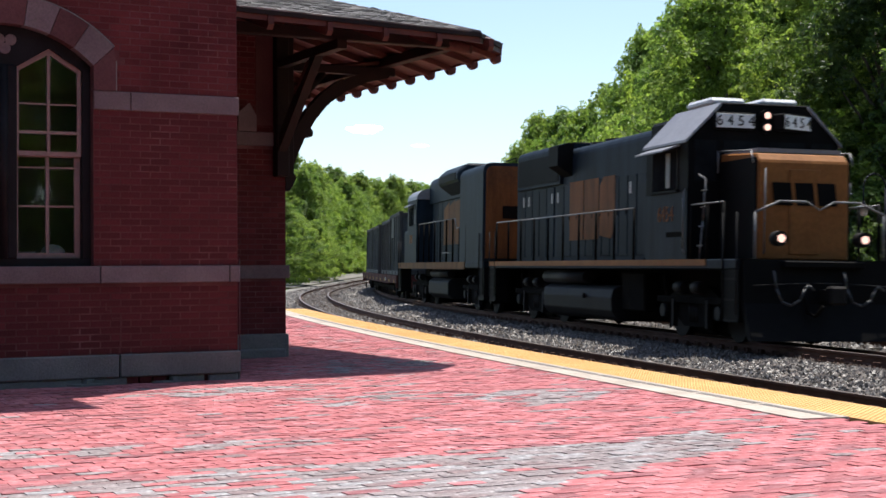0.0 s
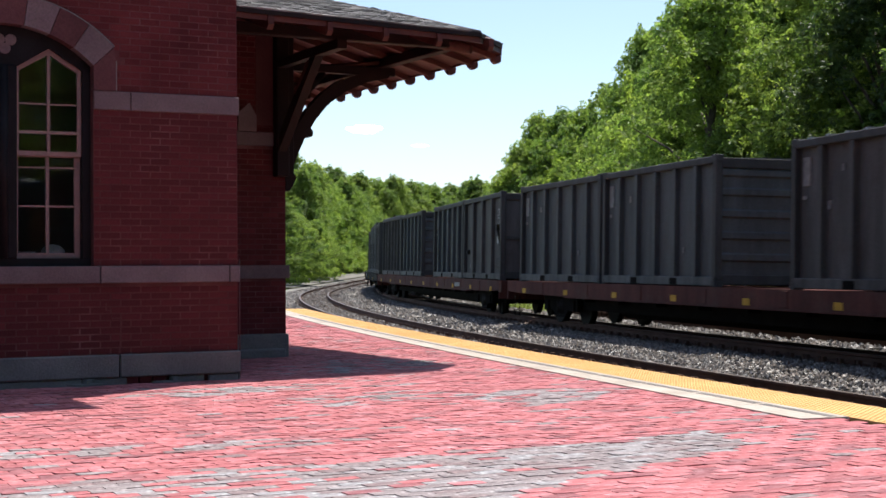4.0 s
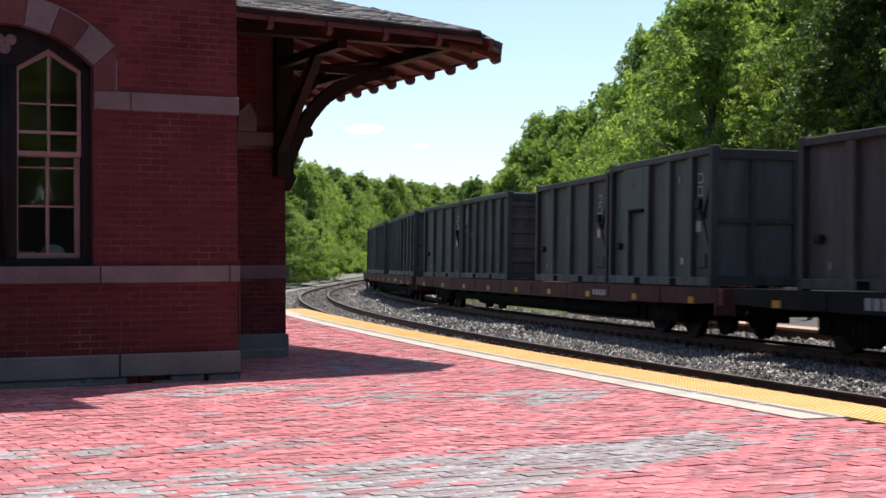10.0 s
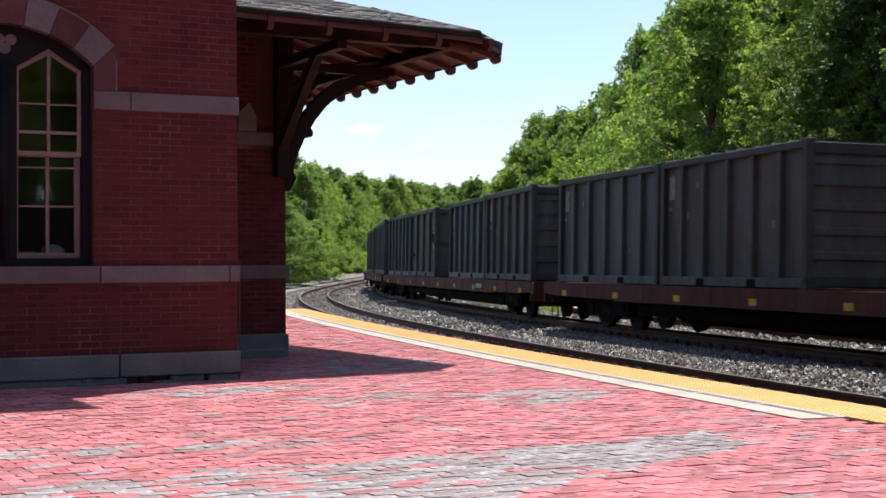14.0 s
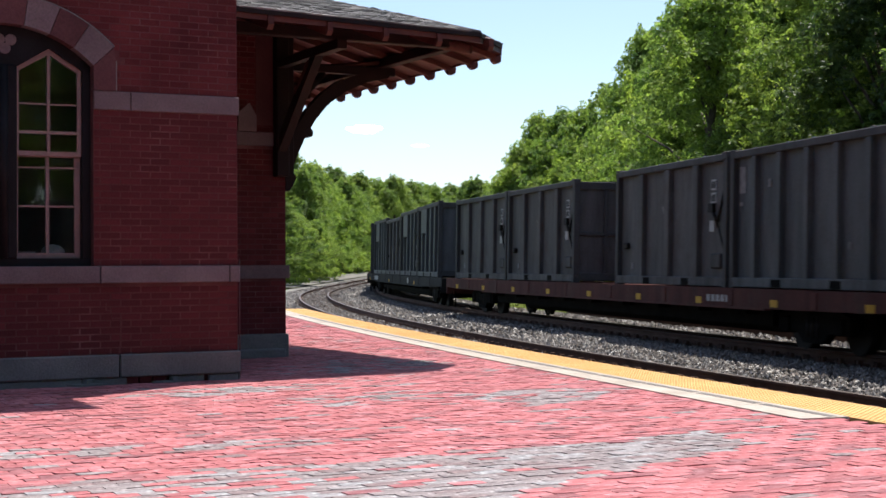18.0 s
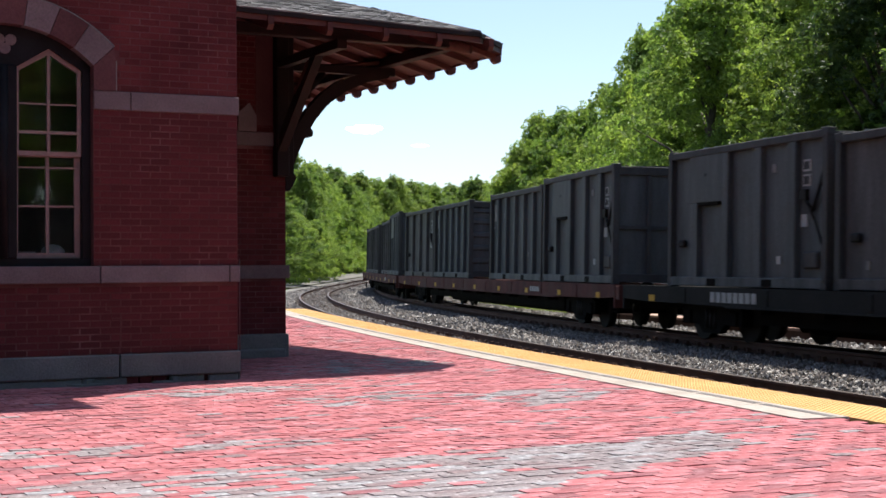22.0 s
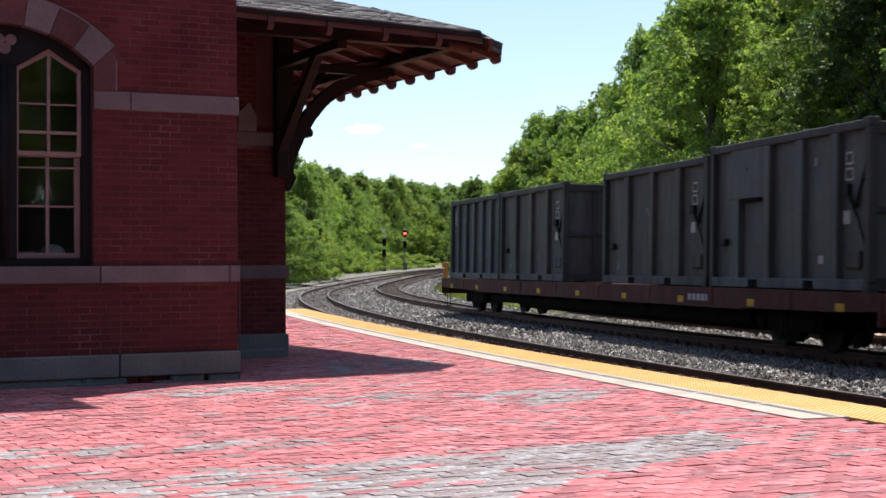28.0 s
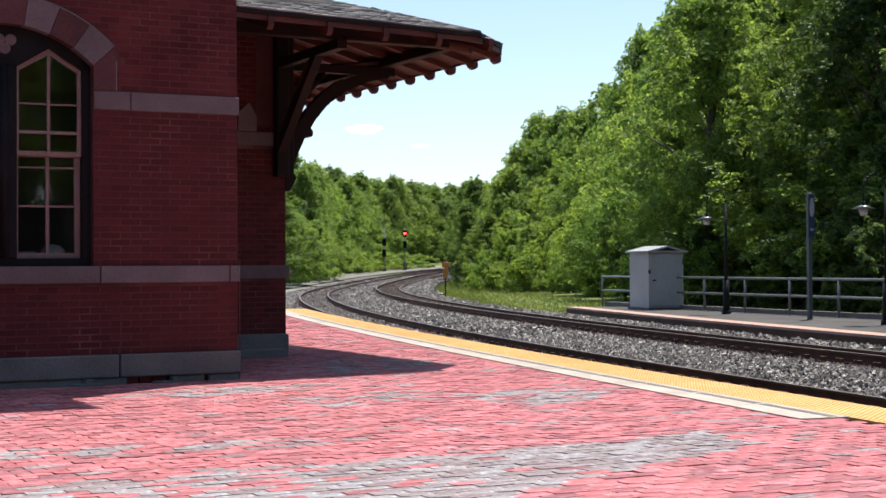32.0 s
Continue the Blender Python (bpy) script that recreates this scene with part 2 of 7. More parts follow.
M_MARK = mat("faded_marking", (0.14, 0.135, 0.13), (0.26, 0.25, 0.24), 0.7, 0, 9, 50, 0.05, spec=0.1)
# the cloud glows evenly in place of sunlight falling on it
M_CLOUD = glow("cloud_glow", (1.0, 1.0, 1.0), 1.0)


# ---- mesh helpers ----
def mesh(name, bm, mats):
    me = bpy.data.meshes.new(name)
    bm.to_mesh(me)
    bm.free()
    for m in mats if isinstance(mats, (list, tuple)) else [mats]:
        me.materials.append(m)
    return me


def part(name, bm, material, parent=None, label=""):
    ob = new(name, bm if isinstance(bm, bpy.types.Mesh) else mesh(name, bm, material))
    if parent is not None:
        ob.parent = parent
    if label:
        ob["label"] = label
    return ob


def thing(name, m, label, category, group="", kind=""):
    ob = new(name)
    ob.empty_display_size = 0.2
    ob.matrix_basis = m
    return tagged(ob, label, category, group, kind)


def box(bm, x0, x1, y0, y1, z0, z1, bev=0.0, m=None, mi=0):
    vs = [bm.verts.new((x, y, z)) for x in (x0, x1) for y in (y0, y1) for z in (z0, z1)]
    if m is not None:
        for v in vs:
            v.co = m @ v.co
    q = ((0, 1, 3, 2), (4, 6, 7, 5), (0, 4, 5, 1), (2, 3, 7, 6), (0, 2, 6, 4), (1, 5, 7, 3))
    fs = [bm.faces.new([vs[i] for i in f]) for f in q]
    for f in fs:
        f.material_index = mi
    if bev:
        es = list({e for f in fs for e in f.edges})
        bmesh.ops.bevel(bm, geom=es, offset=bev, segments=1, affect="EDGES")
    return bm


def cyl(bm, a, b, r, n=10, r2=None, caps=True, mi=0):
    a, b = Vector(a), Vector(b)
    d = (b - a).normalized()
    u = d.orthogonal().normalized()
    w = d.cross(u)
    r2 = r if r2 is None else r2
    ra = [bm.verts.new(a + (u * math.cos(t) + w * math.sin(t)) * r) for t in [2 * math.pi * i / n for i in range(n)]]
    rb = [bm.verts.new(b + (u * math.cos(t) + w * math.sin(t)) * r2) for t in [2 * math.pi * i / n for i in range(n)]]
    for i in range(n):
        f = bm.faces.new((ra[i], ra[(i + 1) % n], rb[(i + 1) % n], rb[i]))
        f.smooth, f.material_index = True, mi
    if caps:
        bm.faces.new(ra[::-1]).material_index = mi
        bm.faces.new(rb).material_index = mi
    return bm


def tube(bm, pts, r, n=8):
    for a, b in zip(pts, pts[1:]):
        cyl(bm, a, b, r, n)
    return bm


def prism(bm, pts, axis, a, b, bev=0.0, mi=0):
    """Extrude a 2D outline along an axis ('x': pts are y,z; 'y': x,z; 'z': x,y)."""
    def at(p, t):
        return {"x": (t, p[0], p[1]), "y": (p[0], t, p[1]), "z": (p[0], p[1], t)}[axis]
    lo = [bm.verts.new(at(p, a)) for p in pts]
    hi = [bm.verts.new(at(p, b)) for p in pts]
    fs = [bm.faces.new(lo), bm.faces.new(hi[::-1])]
    for i in range(len(pts)):
        j = (i + 1) % len(pts)
        fs.append(bm.faces.new((lo[j], lo[i], hi[i], hi[j])))
    for f in fs:
        f.material_index = mi
    bmesh.ops.recalc_face_normals(bm, faces=fs)
    if bev:
        bmesh.ops.bevel(bm, geom=list({e for f in fs for e in f.edges}), offset=bev, segments=1, affect="EDGES")
    return bm


def B():
    return bmesh.new()


# ---- the track's line: arc length s grows away from the camera, off is towards the camera's side ----
S0, DS = -440.0, 0.25
_s = np.arange(S0, 460.0, DS)
_k = np.interp(_s, [-20, 25, 60, 95, 190], [0.0034, 0.0035, 0.0033, 0.0039, 0.0040])
_a = np.cumsum(_k) * DS
_i0 = int(round(-S0 / DS))
_a = _a - _a[_i0] - 0.2794
_x = np.cumsum(np.sin(_a)) * DS
_y = np.cumsum(np.cos(_a)) * DS
_x, _y = _x - _x[_i0] + 6.9411, _y - _y[_i0] + 20.5692


def rise(s):
    d = min(max(s - 75.0, 0.0), 130.0)
    return 0.021 * (d * d / 80.0 if d < 40 else d - 20.0)


def line(s, off=0.0, z=0.0):
    x, y, a = (float(np.interp(s, _s, v)) for v in (_x, _y, _a))
    return Vector((x - off * math.cos(a), y + off * math.sin(a), z + rise(s))), a


Z_F, Z_N = -0.23, -0.41
OFF_EDGE = 5.85


def sweep(name, profile, s0, s1, step, mats, mi=None, closed=True, z=0.0):
    """Sweep an outline (off, z) along the track's line."""
    n = int((s1 - s0) / step) + 1
    vs, fs, ms = [], [], []
    k = len(profile)
    for i in range(n):
        s = s0 + i * step
        for o, zz in profile:
            vs.append(tuple(line(s, o, zz + z)[0]))
    for i in range(n - 1):
        for j in range(k if closed else k - 1):
            j2 = (j + 1) % k
            fs.append((i * k + j, i * k + j2, (i + 1) * k + j2, (i + 1) * k + j))
            ms.append(mi[j] if mi else 0)
    if closed:
        fs += [tuple(range(k))[::-1], tuple((n - 1) * k + j for j in range(k))]
        ms += [0, 0]
    me = bpy.data.meshes.new(name)
    me.from_pydata(vs, [], fs)
    for m in mats:
        me.materials.append(m)
    me.polygons.foreach_set("material_index", ms)
    me.update()
    return me


# ---- ground, track bed ----
def ground_z(x, y):
    far = max(y, 0.0)
    z = -0.78 + rise((far - 20.6) * 1.02)
    i = int(np.argmin((_x - x) ** 2 + (_y - y) ** 2))
    d = math.hypot(_x[i] - x, _y[i] - y)
    if x > _x[i] and d > 7:
        z += min((d - 7) * 0.05, 1.4)
    return z


def make_ground():
    xs = sorted(set([-2500, -900, -350, -180] + list(range(-120, 161, 8)) + [220, 400, 900, 2500]))
    ys = sorted(set([-2500, -900, -300, -120, -60] + list(range(-30, 301, 8)) + [360, 500, 900, 2500]))
    vs = [(x, y, ground_z(x, y)) for y in ys for x in xs]
    w = len(xs)
    fs = [(j * w + i, j * w + i + 1, (j + 1) * w + i + 1, (j + 1) * w + i) for j in range(len(ys) - 1) for i in range(w - 1)]
    me = bpy.data.meshes.new("ground")
    me.from_pydata(vs, [], fs)
    me.materials.append(M_GRASS)
    ob = new("ground", me)
    for p in me.polygons:
        p.use_smooth = True
    tagged(ob, "green grassy ground with bare patches around the tracks", "ground", kind="structure")


make_ground()
bed = new("ballast_bed", sweep("ballast_bed", [(5.9, -0.95), (5.8, -0.62), (4.6, -0.62), (2.9, -0.61), (2.2, -0.56), (0.5, -0.43), (-1.9, -0.47), (-3.0, -0.48), (-3.9, -0.95)], -120, 300, 2.0, [M_BALLAST], closed=False))
tagged(bed, "grey crushed stone track bed under two tracks", "ballast", kind="structure")

RAIL_PROFILE = [(0.036, 0.0), (0.036, -0.035), (0.009, -0.05), (0.009, -0.14), (0.07, -0.158), (0.07, -0.17), (-0.07, -0.17), (-0.07, -0.158), (-0.009, -0.14), (-0.009, -0.05), (-0.036, -0.035), (-0.036, 0.0)]
RAIL_MI = [0, 0, 0, 0, 0, 0, 0, 0, 0, 0, 0, 1]


def make_track(name, near_off, z_near, z_far, label):
    t = thing(name, pose(0, 0, 0), label, "railway track", kind="structure")
    for o, z in ((near_off, z_near), (near_off - 1.435, z_far)):
        part("rail", sweep("rail", [(a + o, b + z) for a, b in RAIL_PROFILE], -90, 260, 1.0, [M_RAIL, M_RAILTOP], RAIL_MI), None, t, "rusty steel rail with a worn bright head")
    bm = B()
    box(bm, -1.3, 1.3, -0.11, 0.11, -0.18, 0.0, 0.012)
    tie = mesh("tie", bm, M_TIE)
    bm = B()
    box(bm, -0.19, 0.19, -0.11, 0.11, 0.0, 0.03)
    for x in (-0.12, 0.12):
        for y in (-0.055, 0.055):
            box(bm, x - 0.035, x + 0.035, y - 0.03, y + 0.03, 0.02, 0.095)
    plate = mesh("tie_plate", bm, M_RAIL)
    for i in range(130):
        s = -9.0 + 0.52 * i
        p, a = line(s, near_off - 0.7175, (z_near + z_far) / 2 - 0.195)
        ob = part("tie", tie, None, t)
        ob.matrix_basis = Matrix.Translation(p) @ Euler((0, math.atan2(z_far - z_near, 1.435), -a)).to_matrix().to_4x4()
        if s > 45:
            continue
        for o, z in ((near_off, z_near), (near_off - 1.435, z_far)):
            q, a = line(s, o, z - 0.19)
            ob = part("tie_plate", plate, None, t)
            ob.matrix_basis = Matrix.Translation(q) @ Euler((0, 0, -a)).to_matrix().to_4x4()
    return t


make_track("track_1", 4.155, Z_N, Z_N, "near curved railway track with dark rusty rails")
make_track("track_2", 0.0, Z_F, Z_F - 0.10, "far curved railway track carrying the freight train")

# ---- platforms ----
PLAT_S0, PLAT_S1 = -40.0, 20.4


def make_platform():
    slab = thing("platform_1", pose(0, 0, 0), "brick paved station platform with a yellow edge", "platform", kind="structure")
    n = 61
    ss = [PLAT_S0 + (PLAT_S1 - PLAT_S0) * i / (n - 1) for i in range(n)]
    edge = [line(s, OFF_EDGE)[0] for s in ss]
    bm = B()
    rows = []
    for p in edge:
        rows.append([bm.verts.new((p.x, p.y, z)) for z in (-0.9, -0.03)] + [bm.verts.new((-14.0, p.y + (p.x + 14) * 0.25, z)) for z in (-0.03, -0.9)])
    for a, b in zip(rows, rows[1:]):
        for j in range(3):
            bm.faces.new((a[j], a[j + 1], b[j + 1], b[j]))
    bm.faces.new(rows[0][::-1])
    bm.faces.new(rows[-1])
    bmesh.ops.recalc_face_normals(bm, faces=bm.faces[:])
    part("slab", bm, M_JOINT, slab)
    part("edge_wall", sweep("edge_wall", [(OFF_EDGE - 0.02, -0.9), (OFF_EDGE - 0.02, -0.03), (OFF_EDGE + 0.03, -0.03), (OFF_EDGE + 0.03, -0.9)], PLAT_S0, PLAT_S1, 1.0, [M_CONC]), None, slab)
    return slab


platform = make_platform()



ROW = radians(28.0)


def station_local(x, y):
    dx, dy = x + 2.12, y - 15.14
    return dx * math.cos(ROW) + dy * math.sin(ROW), -dx * math.sin(ROW) + dy * math.cos(ROW)


def off_of(x, y):
    i = int(np.argmin((_x - x) ** 2 + (_y - y) ** 2))
    return (x - _x[i]) * -math.cos(_a[i]) + (y - _y[i]) * math.sin(_a[i]), _s[i]


# patches relaid with grey pavers: outlines on the ground, and the share of grey in each
GREY_BLOB = ((-0.3, 8.86), (0.19, 9.22), (1.3, 9.86), (1.86, 10.45), (1.99, 9.52), (1.28, 8.48), (0.66, 8.06), (0.2, 7.05), (-0.8, 7.08), (-0.7, 8.2))
GREY_BAND = ((-2.4, 7.7), (-1.56, 8.12), (-1.09, 8.45), (-0.29, 8.86), (-0.6, 8.0), (-0.78, 7.0), (-2.2, 7.0))
GREY_ROW = ((-2.8, 9.29), (-2.3, 9.5), (-1.45, 9.8), (-0.56, 9.98), (-0.54, 9.6), (-1.39, 9.35), (-2.7, 8.96))
GREY_EDGE = ((-2.95, 13.1), (-2.43, 13.86), (-1.25, 14.44), (-1.19, 13.8), (-2.3, 13.14))
GREY_FAR = ((0.2, 12.3), (0.4, 13.45), (1.0, 13.75), (1.7, 13.65), (1.36, 12.87), (0.82, 12.1))
GREY_SHADE = ((-1.54, 17.82), (-0.61, 18.61), (0.1, 17.7), (-0.53, 16.2), (-1.3, 15.9))
GREY_MID = ((-1.42, 12.9), (-0.13, 13.84), (0.22, 13.1), (-0.86, 12.1))
PATCHES = ((GREY_BLOB, 0.93), (GREY_BAND, 0.7), (GREY_ROW, 0.6), (GREY_EDGE, 0.7), (GREY_FAR, 0.75), (GREY_SHADE, 0.5), (GREY_MID, 0.45))


def inside(x, y, poly):
    odd = False
    for (ax, ay), (bx, by) in zip(poly, poly[1:] + poly[:1]):
        if (ay > y) != (by > y) and x < ax + (bx - ax) * (y - ay) / (by - ay):
            odd = not odd
    return odd


def is_grey(x, y, r):
    k = r.random()
    jx, jy = 0.12 * noise.noise((x * 1.7, y * 1.7, 3.0)), 0.16 * noise.noise((x * 1.7, y * 1.7, 8.0))
    for poly, share in PATCHES:
        if inside(x + jx, y + jy, poly):
            return k < share
    return k < (0.10 if noise.noise((x * 0.6, y * 0.9, 5.0)) > 0.25 else 0.035)


def make_pavers():
    r = random.Random(3)
    vs, fs, ms = [], [], []
    singles = []
    ca, sa = math.cos(ROW), math.sin(ROW)
    for j in range(-150, 300):
        v = j * 0.1
        for i in range(-80, 110):
            u = (i + 0.5 * (j % 2)) * 0.205
            x, y = u * ca - v * sa, 7.0 + u * sa + v * ca
            if y < -5.0 or y > 41 or abs(x) > max(0.315 * y + 0.5, 4.5):
                continue
            lu, lv = station_local(x, y)
            if (lu < -0.05 and lv > 0.05) or (lu < 1.75 and lv > 3.3):
                continue
            o, s = off_of(x, y)
            if o < OFF_EDGE + 0.70 or s > PLAT_S1 - 0.1:
                continue
            tilt = (r.uniform(-0.0022, 0.0022), r.uniform(-0.0016, 0.0016), r.uniform(-0.003, 0.002))
            grey = is_grey(x, y, r)
            if 7.2 < y < 8.2 and abs(x) < 2.3 and len(singles) < 300:
                singles.append((x, y, grey, tilt))
                continue
            hu, hv = 0.0992 - r.random() * 0.003, 0.0496 - 0.0026 * r.random() ** 3
            b = len(vs)
            cu, cv = 0.016 + r.random() * 0.016, 0.014 + r.random() * 0.016
            shape = ((-hu + cu, -hv), (hu - cu * 0.3, -hv), (hu, -hv + cv * 0.3), (hu, hv - cv), (hu - cu, hv), (-hu + cu * 0.3, hv), (-hu, hv - cv * 0.3), (-hu, -hv + cv))
            for z, k in ((-0.035, 0.0), (0.0, 1.0)):
                for du, dv in shape:
                    zz = z + k * (du / hu * tilt[0] + dv / hv * tilt[1] + tilt[2])
                    vs.append((x + du * ca - dv * sa, y + du * sa + dv * ca, zz))
            fs += [tuple(range(b + 8, b + 16))] + [(b + q, b + (q + 1) % 8, b + 8 + (q + 1) % 8, b + 8 + q) for q in range(8)]
            ms += [1 if grey else 0] * 9
    me = bpy.data.meshes.new("pavers")
    me.from_pydata(vs, [], fs)
    me.materials.append(M_PAVER)
    me.materials.append(M_PAVER_GREY)
    me.polygons.foreach_set("material_index", ms)
    ob = new("paver_field", me)
    ob.parent = platform
    tagged(ob, kind="stuff")
    meshes = []
    for m in (M_PAVER1, M_PAVER_GREY1):
        bm = B()
        prism(bm, [(-0.0845, -0.0485), (0.0955, -0.0485), (0.0995, -0.046), (0.0995, 0.038), (0.085, 0.0485), (-0.0955, 0.0485), (-0.0995, 0.046), (-0.0995, -0.038)], "z", -0.035, 0.0)
        meshes.append(mesh("paver", bm, m))
    return singles, meshes


PAVER_SINGLES, PAVER_MESHES = make_pavers()

# plain paving around the modelled part
bm = B()
for a, b in zip(range(-40, 20), range(-39, 21)):
    p, q = line(a, OFF_EDGE + 0.66)[0], line(b, OFF_EDGE + 0.66)[0]
    bm.faces.new([bm.verts.new(c) for c in ((p.x, p.y, -0.022), (-13.9, p.y + (p.x + 14) * 0.25, -0.022), (-13.9, q.y + (q.x + 14) * 0.25, -0.022), (q.x, q.y, -0.022))])
bmesh.ops.recalc_face_normals(bm, faces=bm.faces[:])
part("paving_bed", bm, M_JOINT, platform)


def paving_mat():
    """Rows of red and grey pavers at their true size."""
    m, n, l, p = nodes_of("paver_rows")
    tc = n.new("ShaderNodeTexCoord")
    mp = n.new("ShaderNodeMapping")
    mp.inputs["Rotation"].default_value = (0, 0, -ROW)
    l.new(tc.outputs["Object"], mp.inputs["Vector"])
    b = n.new("ShaderNodeTexBrick")
    b.inputs["Color1"].default_value, b.inputs["Color2"].default_value = (0.36, 0.105, 0.115, 1), (0.48, 0.19, 0.2, 1)
    b.inputs["Mortar"].default_value = (0.07, 0.04, 0.04, 1)
    b.inputs["Scale"].default_value, b.inputs["Mortar Size"].default_value = 1.0, 0.003
    b.inputs["Brick Width"].default_value, b.inputs["Row Height"].default_value = 0.205, 0.1
    l.new(mp.outputs[0], b.inputs["Vector"])
    k = noise_tex(n, l, tc.outputs["Object"], 0.8, 4)
    g = ramp(n, [(0.55, (0, 0, 0)), (0.7, (0.7, 0.7, 0.7))])
    l.new(k.outputs["Fac"], g.inputs["Fac"])
    l.new(mixed(n, l, "MIX", g.outputs["Color"], b.outputs["Color"], (0.27, 0.225, 0.225)), p.inputs["Base Color"])
    p.inputs["Roughness"].default_value = 0.9
    return m


def outer_paving():
    bm = B()
    ss = [-40 + 0.5 * i for i in range(122)]
    pts = sorted((line(q, OFF_EDGE + 0.66)[0].y, line(q, OFF_EDGE + 0.66)[0].x) for q in ss)
    ey, ex = [p[0] for p in pts], [p[1] for p in pts]

    def quad(x0, x1, x2, x3, y0, y1):
        if x1 > x0 or x2 > x3:
            bm.faces.new([bm.verts.new(c) for c in ((x0, y0, -0.004), (max(x0, x1), y0, -0.004), (max(x2, x3), y1, -0.004), (x3, y1, -0.004))])
    y = ey[0]
    while y < 14.0:
        y1 = y + 1.0
        e0, e1 = float(np.interp(y, ey, ex)), float(np.interp(y1, ey, ex))
        if y < -5.0:
            quad(-13.9, e0, e1, -13.9, y, y1)
        else:
            h0, h1 = max(0.315 * y + 0.4, 4.4), max(0.315 * y1 + 0.4, 4.4)
            if y < 9:
                quad(-13.9, -h0, -h1, -13.9, y, y1)
            quad(h0, e0, e1, h1, y, y1)
        y = y1
    bmesh.ops.recalc_face_normals(bm, faces=bm.faces[:])
    for f in bm.faces:
        if f.normal.z < 0:
            f.normal_flip()
    part("outer_paving", bm, paving_mat(), platform, "red paving away from the tracks")


outer_paving()

# tactile edge and pale stone strip
s = PLAT_S0
while s < PLAT_S1 - 0.3:
    part("tactile_panel", sweep("tactile_panel", [(OFF_EDGE - 0.03, -0.06), (OFF_EDGE - 0.03, 0.004), (OFF_EDGE + 0.61, 0.004), (OFF_EDGE + 0.61, -0.06)], s, s + 0.6041, 0.604, [M_YELLOW]), None, platform, "yellow ribbed tactile warning panel")
    s += 0.61
s = -7.9
while s < PLAT_S1 - 0.5:
    part("edge_stone", sweep("edge_stone", [(OFF_EDGE + 0.625, -0.06), (OFF_EDGE + 0.625, 0.010), (OFF_EDGE + 1.04, 0.010), (OFF_EDGE + 1.04, -0.06)], s, s + 1.0941, 1.094, [M_WHITE]), None, platform, "pale stone border block, chipped")
    part("edge_joint", sweep("edge_joint", [(OFF_EDGE + 0.70, 0.0), (OFF_EDGE + 0.70, 0.0125), (OFF_EDGE + 0.775, 0.0125), (OFF_EDGE + 0.775, 0.0)], s + 0.04, s + 1.06, 1.02, [M_CONC]), None, platform, "worn grey line along the border stones")
    s += 1.1


def make_domes():
    vs, fs = [], []
    s = -14.0
    while s < 20:
        for k in range(10):
            o = OFF_EDGE + 0.03 + 0.061 * k
            c = line(s, o, 0.004)[0]
            b = len(vs)
            for r, z in ((0.018, 0.0), (0.010, 0.007)):
                for q in range(5):
                    t = q * 1.2566
                    vs.append((c.x + r * math.cos(t), c.y + r * math.sin(t), z + 0.004))
            fs += [(b + q, b + (q + 1) % 5, b + 5 + (q + 1) % 5, b + 5 + q) for q in range(5)] + [tuple(b + 5 + q for q in range(5))]
        s += 0.061
    me = bpy.data.meshes.new("domes")
    me.from_pydata(vs, [], fs)
    me.materials.append(M_YELLOW)
    ob = new("tactile_domes", me)
    ob.parent = platform
    tagged(ob, kind="stuff")


make_domes()


